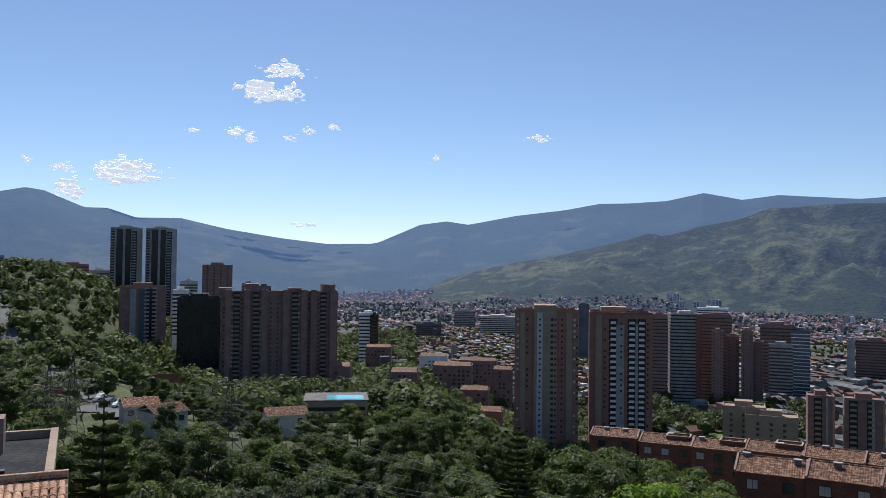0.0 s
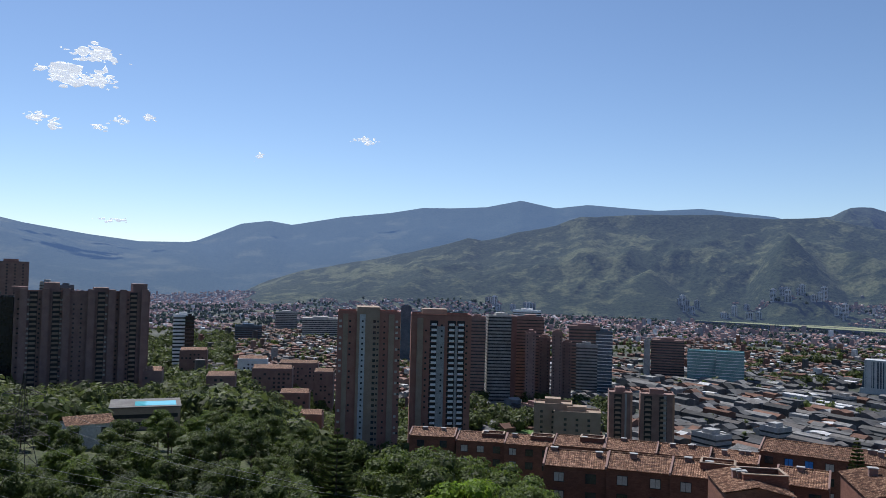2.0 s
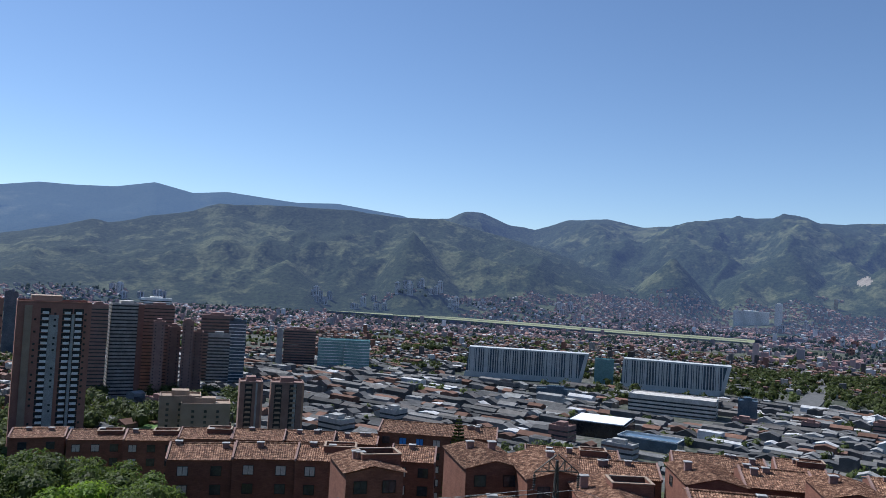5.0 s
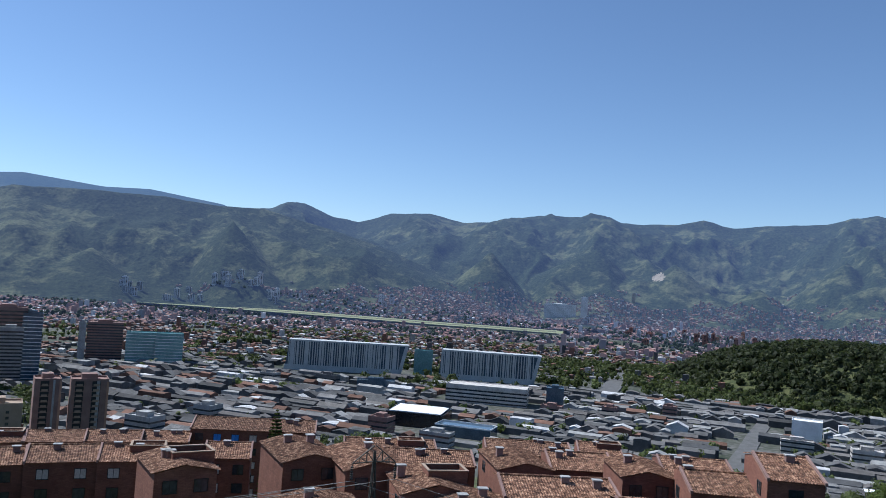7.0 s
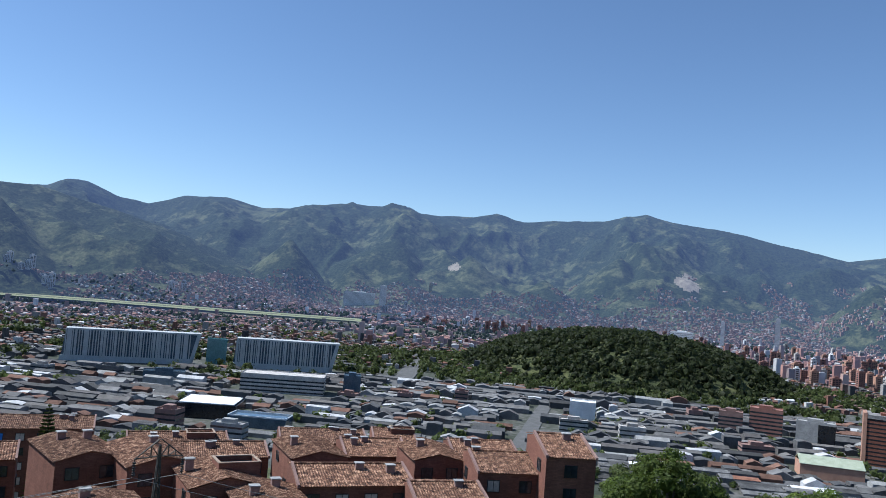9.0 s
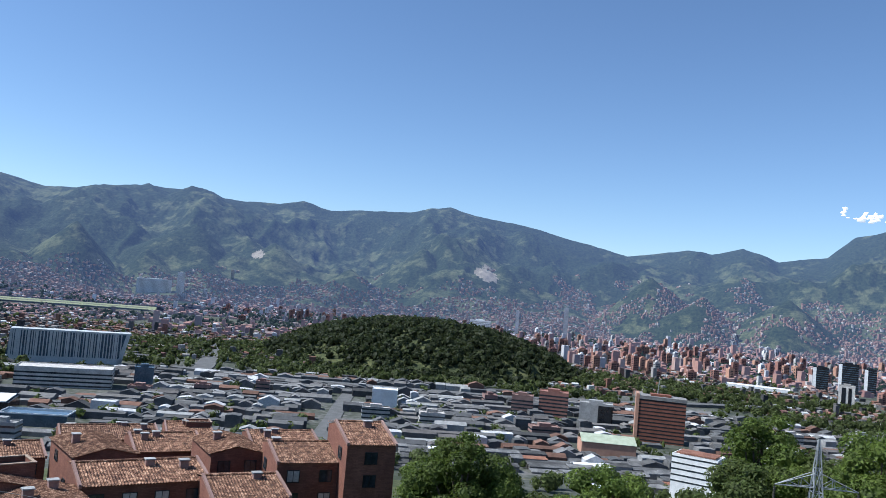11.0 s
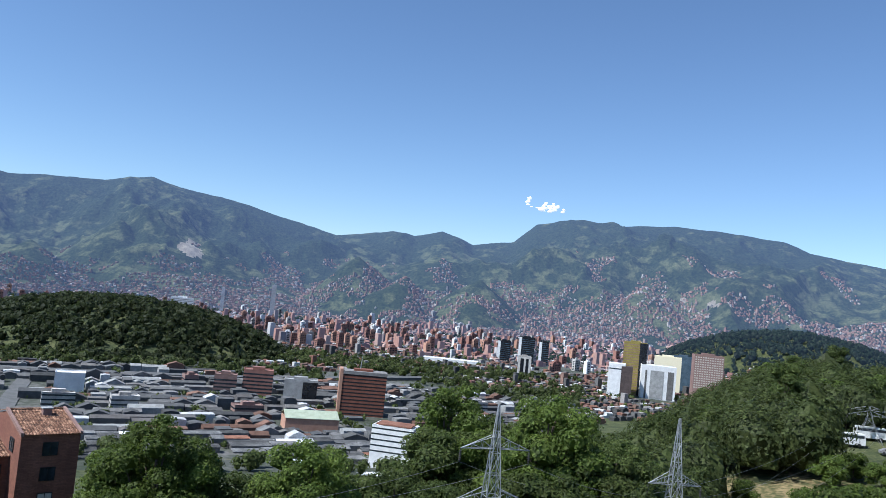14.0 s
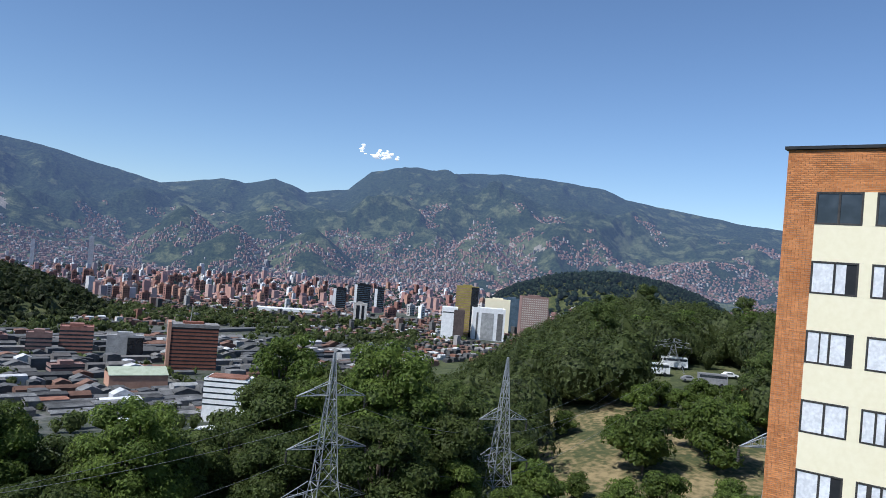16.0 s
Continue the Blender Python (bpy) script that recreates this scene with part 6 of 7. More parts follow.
def plain_house(bearing, dist, wide, deep, top, turn, wallmat, label):
    x, y = spot(bearing, dist + deep / 2)
    base = ground_at(x, y) - 1.5
    h = max(4.0, height_at(dist, top) - base - 1.8)
    ob = thing("house", x, y, base, bearing + turn, label, "house")
    part("wall", Mesh().box(-wide / 2, -deep / 2, 0, wide / 2, deep / 2, h), wallmat, ob)
    for s in (0, 1):
        V, F = tile_slope(wide + 0.8, -deep / 2 - 0.4, h + 0.05, 0, h + 1.9)
        r_ = part("roof_slope", big_mesh("roof_slope", V, F, [M_TILE]), None, ob)
        r_.rotation_euler[2] = math.pi * s
    for xx in (-wide * 0.3, wide * 0.3):
        window(ob, xx, -deep / 2 - 0.02, h - 1.6, HOUSE_PANE)
    return ob


plain_house(19.4, 212, 9, 9, -9.4, 30, M_WALL, "grey-white house with a clay tile roof among trees")
plain_house(20.9, 226, 9, 8, -8.9, 10, M_WALL, "low grey-white house with a clay tile roof")
plain_house(11.2, 236, 12, 9, -9.9, 12, M_WALL, "tile-roofed house at the edge of the wood")
plain_house(3.6, 300, 9, 8, -11.0, 12, M_WHITE, "small tile-roofed house among trees")
plain_house(-0.4, 310, 9, 8, -11.2, -8, M_CREAM, "small tile-roofed house among trees")

# the pool terrace
x, y = spot(7.6, 338)
zt = height_at(338, -9.15)
terrace = thing("pool_terrace", x, y, zt - 12, 7.6, "flat-roofed terrace building with a bright blue pool", "building")
part("wall", Mesh().box(-13, -8, 0, 13, 12, 12), M_OCHRE, terrace)
for z in (2, 5, 8):
    part("opening", Mesh().box(-12, -8.1, z, 12, -7.95, z + 1.5), M_DARK, terrace)
part("deck", Mesh().box(-13.4, -8.4, 12.003, 13.4, 12.4, 12.4), M_SHEDWALL, terrace)
part("pool", Mesh().box(-4, -5.5, 12.403, 11.5, 5, 12.46), M_WATER, terrace, "turquoise water")
KEEP_CLEAR.append((7.6, 340, 14))

# ---- the neighbour's roof beside the lookout ----
hx, hy = spot(31.0, 31)
hood = thing("neighbour_house", hx, hy, 76, 25.0, "brick house with barrel tiles and a flat dark roof behind", "house")
part("wall", Mesh().box(-6.5, -6, 0, 3.1, 0.5, 24.6), M_HOUSEBRICK, hood)
part("wall", Mesh().box(-7.5, 3.2, 0, 2.6, 14.5, 25.2), M_BRICKORANGE, hood)
part("flat_roof", Mesh().box(-7.3, 3.4, 25.203, 2.4, 14.3, 25.3), material("roof_felt", ((0.03, 0.032, 0.034), (0.06, 0.06, 0.06)), 0.95, 2, 8, 0.3, 0.02, spec=0.05), hood, "dark felt roof")
part("parapet", Mesh().box(2.403, 3.2, 25.203, 2.75, 14.5, 25.75).box(-7.5, 14.303, 25.203, 2.4, 14.6, 25.7).box(-7.5, 3.05, 25.203, 2.4, 3.397, 25.45), M_OCHRE, hood)
part("vent", Mesh().box(-1.2, 7.6, 25.303, -0.5, 8.1, 25.7), M_DARK, hood)
part("vent", Mesh().box(0.2, 6.4, 25.303, 0.9, 6.8, 25.6), M_DARK, hood)
part("chimney", Mesh().box(-0.2, 11.2, 25.303, 0.5, 12.6, 26.9), M_BRICKDARK, hood)
part("ledge", Mesh().box(-7.5, 1.0, 24.9, 2.9, 1.5, 25.15), M_TRIM, hood, "pale roof ledge")
part("gutter_band", Mesh().box(-7.5, 1.6, 24.3, 2.7, 3.1, 24.75), M_CONCRETE, hood)
slope_bed = Mesh().add([(-6.8, -6.4, 24.1), (3.3, -6.4, 24.1), (3.3, 0.9, 26.5), (-6.8, 0.9, 26.5), (-6.8, -6.4, 23.9), (3.3, -6.4, 23.9), (3.3, 0.9, 26.3), (-6.8, 0.9, 26.3)],
                       [(0, 1, 2, 3), (7, 6, 5, 4), (0, 4, 5, 1), (1, 5, 6, 2), (2, 6, 7, 3), (3, 7, 4, 0)])
roof_bed = part("roof_bed", slope_bed, M_TILE, hood)


def barrel(name, mat):
    m = Mesh()
    n = 6
    pts = []
    for yy, r_ in ((0.0, 0.125), (0.46, 0.105)):
        for i in range(n + 1):
            a = math.pi * i / n
            pts.append((math.cos(a) * r_, yy, math.sin(a) * r_ * 0.8))
    m.add(pts, [(i, i + 1, n + 2 + i, n + 1 + i) for i in range(n)] + [tuple(range(n, -1, -1))])
    return m.make(name, mat)


TILE_PIECE = barrel("roof_tile", material("barrel_tile", ((0.3, 0.15, 0.085), (0.5, 0.29, 0.18), (0.62, 0.42, 0.28)), 0.85, 0.6, 8, 0.4, 0.02, tint=0.28))
g = random.Random(12)
pitch_angle = math.atan2(2.4, 7.3)
for i in range(25):
    for j in range(12):
        yy = 0.45 - 0.42 * (j + 1)
        t_ = new("roof_tile", TILE_PIECE)
        t_.parent = roof_bed
        t_.location = (3.1 - 0.27 * i + g.uniform(-0.012, 0.012), yy, 26.5 + (yy - 0.9) * 2.4 / 7.3 + 0.04 + 0.005 * (j % 2))
        t_.rotation_euler = (pitch_angle, 0, g.uniform(-0.03, 0.03))
M_BARREL = TILE_PIECE.materials[0]
V, F = tile_slope(10, -6.4, 24.12, -4.3, 24.82, 0.27, 0.42)
part("lower_tiles", big_mesh("lower_tiles", V, F, [M_BARREL]), None, hood)
part("ridge_tiles", Mesh().rod((-6.8, 0.95, 26.55), (3.3, 0.95, 26.55), 0.16, n=8), M_BARREL, hood)

# ---- the cream and brick apartment block next door ----
B_AZ, B_R = -136.3, 33.5
cx, cy = spot(B_AZ, B_R)
zt = height_at(B_R, 9.2)
flats = thing("apartment_building", cx, cy, 72, -152.0, "cream rendered apartment building with an orange brick corner", "building")
TOP = zt - 72
STOREY = 2.62
STRIP, BAYS, BAYW = 1.12, 6, 2.06
FULL = STRIP + BAYS * BAYW
part("core", Mesh().box(0.05, 0.06, 0, FULL, 9, TOP - 0.12), M_BRICKORANGE, flats)
part("roof_edge", Mesh().box(-0.12, -0.12, TOP - 0.1, FULL + 0.1, 9.2, TOP + 0.02), M_DARK, flats, "black metal roof edge")
brick_m = material("facing_brick", ((0.42, 0.17, 0.06), (0.56, 0.25, 0.1)), 0.9, 1.2, 16, 0.3, 0.006, island=((1, 1, 1), (0.86, 0.84, 0.82), (1.08, 1.05, 1.0), (0.94, 0.9, 0.86), (0.78, 0.72, 0.68)))
PARAPET = 1.72


def brickwork(x0, x1, z0, z1, y, lay=0.075, long_=0.26):
    n = int(round((z1 - z0) / lay))
    V, F = [], []
    g_ = random.Random(int(x1 * 100 + z1))
    lay = (z1 - z0) / n
    for j in range(n):
        x = x0 - (long_ / 2 if j % 2 else 0)
        while x < x1 - 0.02:
            a, b_ = max(x, x0), min(x + long_ - 0.012, x1)
            if b_ - a > 0.03:
                k = len(V)
                d_ = g_.uniform(-0.006, 0.004)
                za, zb = z0 + j * lay, z0 + (j + 1) * lay - 0.012
                V += [(a, y + d_ - 0.012, za), (b_, y + d_ - 0.012, za), (b_, y + d_ - 0.012, zb), (a, y + d_ - 0.012, zb), (a, y + 0.05, za), (b_, y + 0.05, za), (b_, y + 0.05, zb), (a, y + 0.05, zb)]
                F += [(k, k + 1, k + 2, k + 3), (k, k + 4, k + 5, k + 1), (k + 1, k + 5, k + 6, k + 2), (k + 2, k + 6, k + 7, k + 3), (k + 3, k + 7, k + 4, k)]
            x += long_
    return np.array(V), np.array(F)


for nm, (a, b_, c, d_) in (("corner_bricks", (0.0, STRIP, 0, TOP - PARAPET)), ("parapet_bricks", (0.0, FULL, TOP - PARAPET, TOP - 0.11))):
    V, F = brickwork(a, b_, c, d_, 0.0)
    tagged(part(nm, big_mesh(nm, V, F, [brick_m]), None, flats, "orange facing bricks"), kind="stuff")
part("mortar", Mesh().box(0.01, 0.012, 0, FULL - 0.01, 0.058, TOP - 0.13), M_CONCRETE, flats)
M_CURTAIN = material("curtain", ((0.55, 0.56, 0.58), (0.72, 0.73, 0.75)), 0.9, 0.5, 4, 0.4, 0.03)
M_PANEGLASS = material("clear_pane", ((0.5, 0.52, 0.54), (0.6, 0.62, 0.64)), 0.04, 1, 3, 0, spec=0.6, transmission=0.9)
M_FRAME = material("dark_bronze_frame", ((0.03, 0.028, 0.026), (0.06, 0.055, 0.05)), 0.45, 1, 8, 0.1)
WIN_H, WIN_W = 1.24, 1.64
levels = int((TOP - PARAPET) / STOREY)
for f in range(levels + 1):
    z1 = TOP - PARAPET - f * STOREY          # head of the window row
    z0 = z1 - WIN_H
    if z0 < 2:
        break
    # spandrel below the windows, and piers between them
    part("spandrel", Mesh().box(STRIP + 0.002, -0.02, z1 - STOREY, FULL, 0.009, z0), M_CREAM, flats)
    for k in range(BAYS):
        x0 = STRIP + k * BAYW
        part("pier", Mesh().box(x0 + WIN_W + 0.002, -0.02, z0 + 0.002, x0 + BAYW, 0.009, z1 - 0.002), M_CREAM, flats)
        rr = random.Random(f * 17 + k)
        w_ = part("window", Mesh().box(x0 + 0.002, -0.03, z0 + 0.002, x0 + 0.07, 0.0, z1).box(x0 + WIN_W - 0.07, -0.03, z0 + 0.002, x0 + WIN_W, 0.0, z1).box(x0 + 0.07, -0.03, z1 - 0.07, x0 + WIN_W - 0.07, 0.0, z1)
                  .box(x0 + 0.07, -0.03, z0 + 0.002, x0 + WIN_W - 0.07, 0.0, z0 + 0.07).box(x0 + WIN_W * 0.48, -0.028, z0 + 0.07, x0 + WIN_W * 0.53, 0.0, z1 - 0.07), M_FRAME, flats)
        if f == 0:
            part("dark_room", Mesh().box(x0 + 0.05, 0.002, z0 + 0.05, x0 + WIN_W - 0.05, 0.01, z1 - 0.05), M_GLASS, w_, "dark unlit window")
        else:
            edge = rr.choice((0.0, 0.0, 0.12, 0.22)) * WIN_W
            n = 14
            pts, fc = [], []
            xa, xb = x0 + 0.06, x0 + WIN_W - 0.06 - edge
            for i in range(n + 1):
                xx = xa + (xb - xa) * i / n
                yy = -0.004 - 0.006 * (i % 2)
                pts += [(xx, yy, z0 + 0.06), (xx, yy, z1 - 0.08)]
            fc = [(2 * i, 2 * i + 2, 2 * i + 3, 2 * i + 1) for i in range(n)]
            part("curtain", Mesh().add(pts, fc), M_CURTAIN, w_, "pale closed curtain")
            part("dark_room", Mesh().box(x0 + 0.05, 0.002, z0 + 0.05, x0 + WIN_W - 0.05, 0.008, z1 - 0.05), M_DARK, w_)
            if rr.random() < 0.7:
                part("mullion", Mesh().box(x0 + WIN_W * rr.uniform(0.2, 0.3), -0.026, z0 + 0.07, x0 + WIN_W * 0.32, -0.012, z1 - 0.07), M_FRAME, w_)
KEEP_CLEAR.append((B_AZ - 8, 36, 14))

# ---- pylons and lines ----


def pylon(bearing, dist, top, turn, mat, arms=(0.97, 0.8, 0.63), reach=3.4, foot=3.2, waist=0.85, label="grey lattice steel pylon carrying power lines"):
    x, y = spot(bearing, dist)
    z = ground_at(x, y) - 0.5
    h = height_at(dist, top) - z
    ob = thing("pylon", x, y, z, bearing + turn, label, "pylon", "pylons")
    s = 0.042

    def half(zz):
        u = zz / h
        return foot + (waist - foot) * min(1, u / 0.6) if u < 0.6 else waist * (1 - (u - 0.6) / 0.42) + 0.02

    for a in (-1, 1):
        for b in (-1, 1):
            leg = Mesh()
            for z0, z1 in ((0, h * 0.6), (h * 0.6, h)):
                leg.rod((a * half(z0), b * half(z0), z0), (a * half(z1), b * half(z1), z1), s * 1.3, n=4)
            part("leg", leg, mat, ob)
    zz, k = 0.0, 0
    while zz < h - 1.0:
        nz = min(h - 0.3, zz + max(1.9, half(zz) * 1.5))
        m = Mesh()
        p, q = half(zz), half(nz)
        for c0, c1 in (((-1, -1), (1, -1)), ((1, -1), (1, 1)), ((1, 1), (-1, 1)), ((-1, 1), (-1, -1))):
            m.rod((c0[0] * p, c0[1] * p, zz), (c1[0] * q, c1[1] * q, nz), s * 0.7, n=4)
            m.rod((c1[0] * p, c1[1] * p, zz), (c0[0] * q, c0[1] * q, nz), s * 0.7, n=4)
            m.rod((c0[0] * q, c0[1] * q, nz), (c1[0] * q, c1[1] * q, nz), s * 0.7, n=4)
        tagged(part("bracing", m, mat, ob), kind="stuff")
        zz, k = nz, k + 1
    tips = []
    for i, u in enumerate(arms[1:] if len(arms) > 2 else arms):
        za = h * u
        w = half(za)
        L = reach * (1.0 + 0.15 * i)
        for sd in (-1, 1):
            m = Mesh()
            tip = (sd * L, 0, za - 0.1)
            for b in (-1, 1):
                m.rod((sd * w, b * w, za), tip, s, n=4)
                m.rod((sd * w, b * w, za + 1.1), tip, s, n=4)
                for f in (0.33, 0.66):
                    pa = Vector((sd * w, b * w, za)).lerp(Vector(tip), f)
                    pb = Vector((sd * w, b * w, za + 1.1)).lerp(Vector(tip), f)
                    m.rod(pa, pb, s * 0.7, n=4)
                    m.rod(pb, Vector((sd * w, b * w, za)).lerp(Vector(tip), f - 0.33), s * 0.6, n=4)
            part("cross_arm", m, mat, ob)
            ins = Mesh()
            for q in range(6):
                ins.rod((tip[0], 0, tip[2] - 0.2 - 0.16 * q), (tip[0], 0, tip[2] - 0.28 - 0.16 * q), 0.12, 0.12, 6)
            ins.rod((tip[0], 0, tip[2]), (tip[0], 0, tip[2] - 1.2), 0.03, n=4)
            part("insulator", ins, M_STEELDARK, ob)
            a = radians(bearing + turn)
            tips.append(Vector((x + tip[0] * math.cos(a), y + tip[0] * math.sin(a), z + tip[2] - 1.2)))
    return tips


P1 = pylon(-106.2, 72, -7.25, 22, M_STEEL, arms=(0.97, 0.86, 0.69, 0.53), reach=3.3)
P2 = pylon(-118.65, 88, -6.65, 25, M_STEEL, arms=(0.97, 0.76, 0.6), reach=2.9, foot=2.6)
P3 = pylon(-47.6, 56, -12.1, 20, M_STEELDARK, arms=(0.97, 0.8), reach=1.6, foot=1.6, waist=0.4, label="dark weathered lattice pylon behind the row houses")
P4 = pylon(14.95, 148, -6.9, -30, M_STEELDARK, arms=(0.97, 0.86, 0.72, 0.58), reach=3.6)
P5 = pylon(25.0, 165, -5.7, -20, M_STEELDARK, arms=(0.97, 0.86, 0.74, 0.6), reach=3.4)
P6 = pylon(26.4, 180, -6.2, -20, M_STEELDARK, arms=(0.97, 0.86, 0.74, 0.6), reach=3.4)
P7 = pylon(-130.1, 235, -4.2, 10, M_STEEL, arms=(0.97, 0.9, 0.76), reach=4.4)
P8 = pylon(-134.0, 260, -3.4, 10, M_STEEL, arms=(0.97, 0.9, 0.76), reach=4.4)
P9 = pylon(-137.2, 62, -6.0, 30, M_STEEL, arms=(0.97, 0.84, 0.66), reach=3.0)


def line(a, b, sag):
    cu = bpy.data.curves.new("power_line", "CURVE")
    cu.dimensions = "3D"
    cu.bevel_depth = 0.018
    cu.bevel_resolution = 0
    sp = cu.splines.new("POLY")
    n = 24
    sp.points.add(n)
    for i in range(n + 1):
        u = i / n
        p = a.lerp(b, u)
        sp.points[i].co = (p.x, p.y, p.z - 4 * sag * u * (1 - u), 1)
    cu.materials.append(M_CABLE)
    return tagged(new("power_line", cu), "thin grey power line sagging between pylons", "cable", "power lines")


for i in range(4):
    line(P1[i], P2[i], 1.2)
    line(P5[i], P4[i], 1.0)
    line(P2[i], P7[i], 3.0)
for i in range(3):
    line(P4[i], P3[i], 5.0)
    line(P3[i], P1[i], 3.0)
    line(P6[i], P3[i], 6.0)

# ---- clouds ----


def cloud(bearing, elevation, wide, high, puffs, seed):
    """A torn fair-weather cloud of many small puffs, far behind the mountains."""
    g = np.random.default_rng(seed)
    d = 4700.0
    x, y = spot(bearing, d)
    z = height_at(d, elevation)
    W, H = 2 * d * math.tan(radians(wide / 2)), 2 * d * math.tan(radians(high / 2))
    V, F = [], []
    k = 0
    a = radians(bearing)
    for i in range(puffs):
        u = g.normal(0, 0.26)
        v = g.normal(0, 0.22) - 0.25 * abs(u)
        s = abs(g.normal(0.11, 0.05)) * H * math.exp(-2.0 * u * u) + 2.0
        px, pz = u * W, v * H
        lump = ICO_V * np.array([s * g.uniform(1.0, 2.2), s * 0.6, s * g.uniform(0.5, 0.9)]) * (1 + g.normal(0, 0.25, (len(ICO_V), 1)))
        V.append(np.stack([x + (lump[:, 0] + px) * math.cos(a) - lump[:, 1] * math.sin(a), y + (lump[:, 0] + px) * math.sin(a) + lump[:, 1] * math.cos(a), z + pz + lump[:, 2]], 1))
        F.append(ICO_F + k)
        k += len(ICO_V)
    me = big_mesh("backdrop_cloud", np.concatenate(V), np.concatenate(F), [M_CLOUD], smooth=True)
    return tagged(new("backdrop_cloud", me), "small torn white cloud in the blue sky", "cloud", kind="structure")


for i, (b, e, w, h, n) in enumerate(((11.5, 13.95, 3.0, 1.1, 90), (13.3, 12.5, 2.0, 1.5, 80), (11.4, 12.4, 1.9, 1.2, 60), (14.9, 12.7, 0.6, 0.6, 14), (15.0, 9.6, 1.2, 0.8, 26), (13.9, 9.2, 0.8, 0.8, 18), (9.9, 9.85, 1.2, 0.5, 22), (11.1, 9.3, 1.2, 0.6, 18),
                                     (8.1, 10.2, 0.7, 0.6, 16), (22.2, 6.5, 4.4, 1.6, 110), (25.6, 5.2, 2.0, 1.2, 50), (25.8, 6.5, 1.8, 0.7, 30), (28.0, 6.9, 1.0, 0.5, 10), (-6.9, 9.6, 2.4, 0.5, 34), (0.6, 8.1, 0.5, 0.7, 10), (17.8, 9.5, 0.9, 0.5, 12),
                                     (10.3, 3.2, 1.6, 0.5, 14), (-108.5, 7.2, 2.2, 0.8, 30), (-106.9, 7.6, 0.7, 0.8, 10))):
    cloud(b, e, w, h, n, 300 + i)

# ---- vehicles ----


def vehicle(bearing, dist, turn, kind, mat, lift=0.5):
    x, y = spot(bearing, dist)
    z = ground_at(x, y) + lift
    L, W, H = {"car": (4.3, 1.75, 1.45), "bus": (10.5, 2.5, 3.0), "truck": (7.5, 2.4, 3.2)}[kind]
    ob = thing(kind, x, y, z, bearing + turn, {"car": "parked car on the hill road", "bus": "coach parked in the hillside clearing", "truck": "white box truck parked in the clearing"}[kind], "vehicle", "parked vehicles")
    body = Mesh()
    if kind == "car":
        prof = [(-L / 2, 0.35), (L / 2, 0.35), (L / 2, 0.8), (L * 0.3, 0.92), (L * 0.13, H), (-L * 0.27, H), (-L * 0.42, 0.95), (-L / 2, 0.85)]
    else:
        prof = [(-L / 2, 0.45), (L / 2, 0.45), (L / 2, H * 0.6), (L / 2 - 0.25, H), (-L / 2, H)]
    n = len(prof)
    body.add([(px, -W / 2, pz) for px, pz in prof] + [(px, W / 2, pz) for px, pz in prof], [tuple(range(n)), tuple(range(2 * n - 1, n - 1, -1))] + [(i + n, (i + 1) % n + n, (i + 1) % n, i) for i in range(n)])
    part("body", body, mat, ob)
    part("side_glass", Mesh().box(-L * 0.25 if kind == "car" else -L * 0.45, -W / 2 - 0.02, H * 0.68, L * 0.1 if kind == "car" else L * 0.45, W / 2 + 0.02, H * 0.9), M_GLASS, ob)
    wheel = Mesh().rod((0, -0.12, 0), (0, 0.12, 0), 0.33 if kind == "car" else 0.48, n=10).make("wheel", M_DARK)
    for a in (-L * 0.3, L * 0.3):
        for b in (-W / 2, W / 2):
            part("wheel", wheel, None, ob, at=(a, b, 0.33 if kind == "car" else 0.45))
    return ob


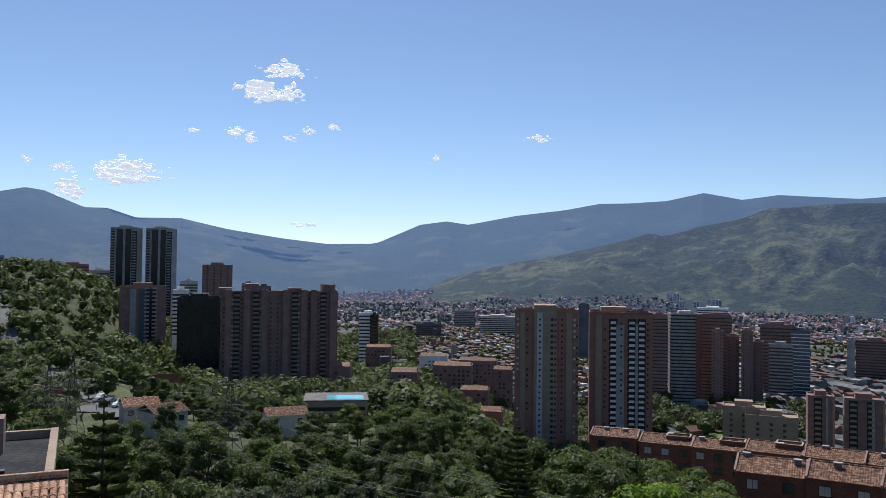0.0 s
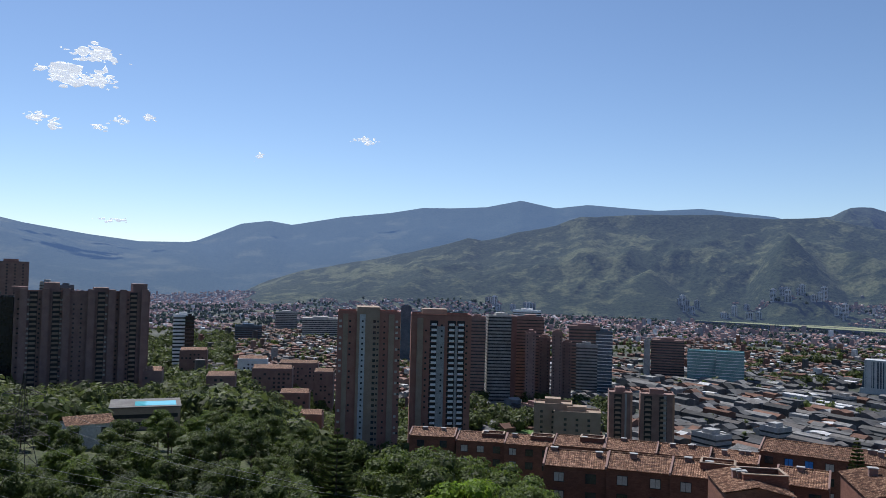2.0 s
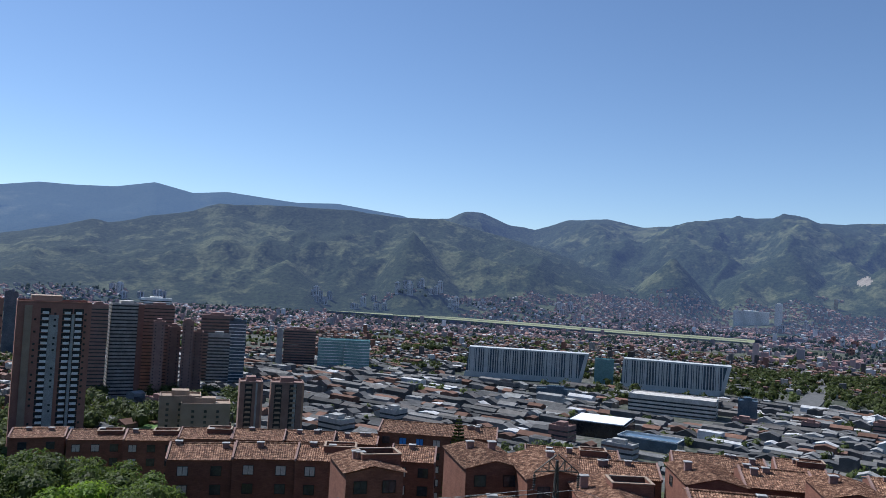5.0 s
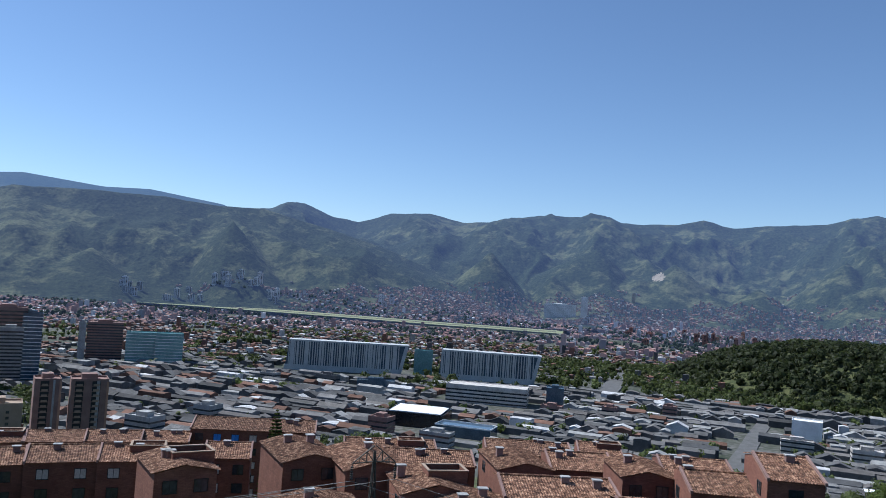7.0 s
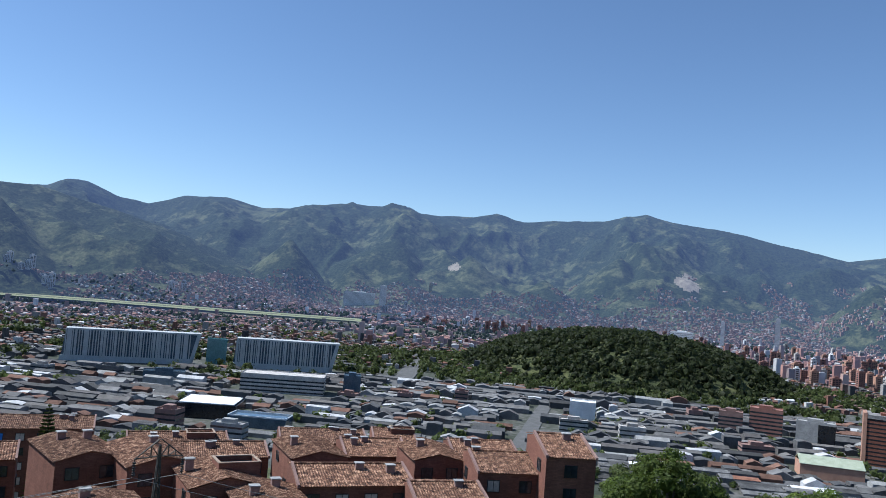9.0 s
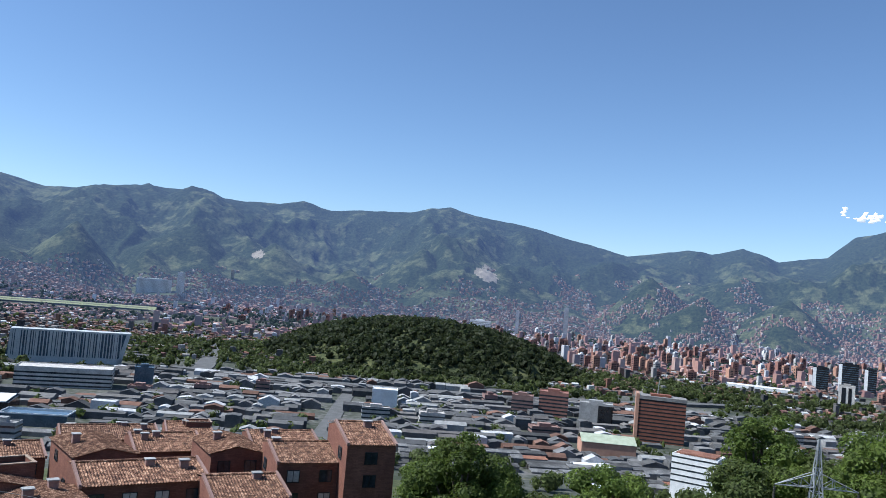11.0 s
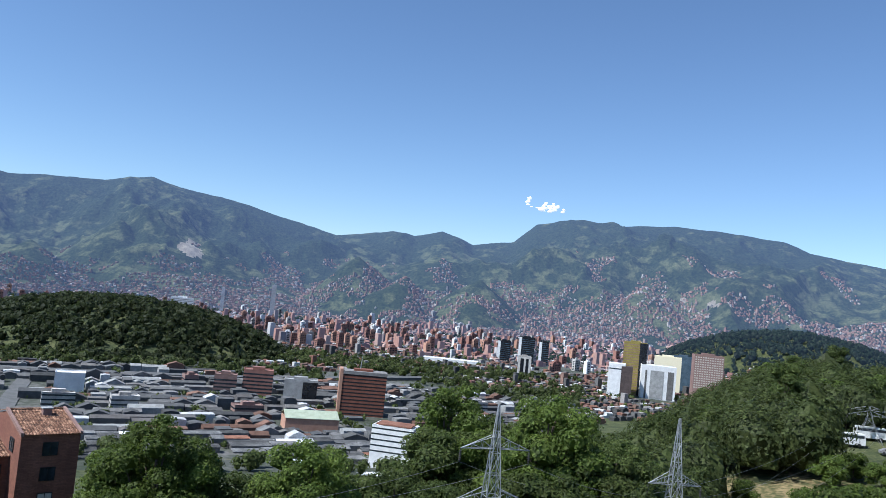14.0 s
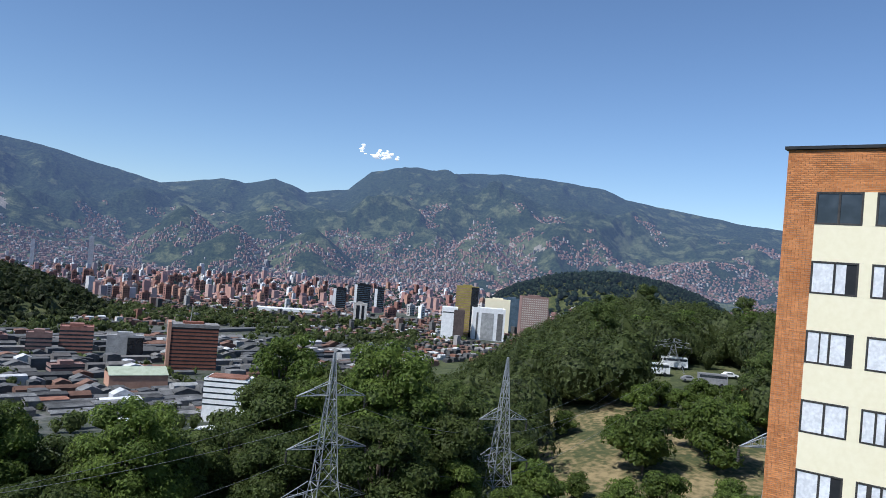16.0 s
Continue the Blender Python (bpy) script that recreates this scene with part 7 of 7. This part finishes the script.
M_CARGREY = material("grey_car_paint", ((0.2, 0.2, 0.21), (0.28, 0.28, 0.29)), 0.3, 2, 4, 0, spec=0.5)
for i, (b, d, tn) in enumerate(((23.3, 285, 60), (22.7, 268, 60), (21.4, 262, 40), (21.9, 266, 40), (22.2, 256, 40), (23.4, 272, 40), (25.4, 350, 55), (23.0, 258, 40), (21.6, 254, 40))):
    vehicle(b, d, tn, "car", (M_WHITE, M_CARGREY, M_BLACKGLASS, M_CARGREY)[i % 4], 0.8)
for b, d, tn, kd, mm in ((-129.0, 226, 20, "truck", M_WHITE), (-131.3, 222, 14, "car", M_CARGREY), (-132.8, 220, 10, "truck", M_CARGREY), (-130.2, 238, 16, "truck", M_WHITE), (-135.0, 214, 24, "car", M_RED), (-128.0, 200, 30, "car", M_WHITE), (-133.9, 232, 24, "car", M_WHITE)):
    vehicle(b, d, tn, kd, mm, 0.3)


def billboard(bearing, dist, wide, top, mat, turn):
    x, y = spot(bearing, dist)
    z = ground_at(x, y)
    h = max(5, height_at(dist, top) - z)
    ob = thing("billboard", x, y, z - 0.5, bearing + turn, "large faded red billboard on steel posts", "billboard")
    part("panel", Mesh().box(-wide / 2, -0.15, h - 3.4, wide / 2, 0.15, h), mat, ob)
    for s in (-wide * 0.3, wide * 0.3):
        part("post", Mesh().rod((s, 0.3, 0), (s, 0.3, h - 0.5), 0.15), M_STEELDARK, ob)


billboard(19.2, 300, 10, -7.15, M_SHED_RED, 10)
billboard(26.6, 250, 9, -7.6, M_SHED_RED, -10)

# the building plot with green netting at the foot of the hill
x, y = spot(-87.3, 470)
plot = thing("building_plot", x, y, 2, -88, "bare earth building plot fenced with green netting", "plot")
part("earth", Mesh().box(-16, -9, 0, 16, 9, 1.5), M_DRY, plot)
part("netting", Mesh().box(-17, -9.4, 0, -2, -9.2, 4.5).box(-17.2, -9.2, 0, -17.0, 9.2, 4.5), M_TARP, plot, "green netting")
strip("playing_field", [(-17.0, 560), (-19.6, 556)], 30, 1.2, M_LAWN, "small green playing field", "field", 8)
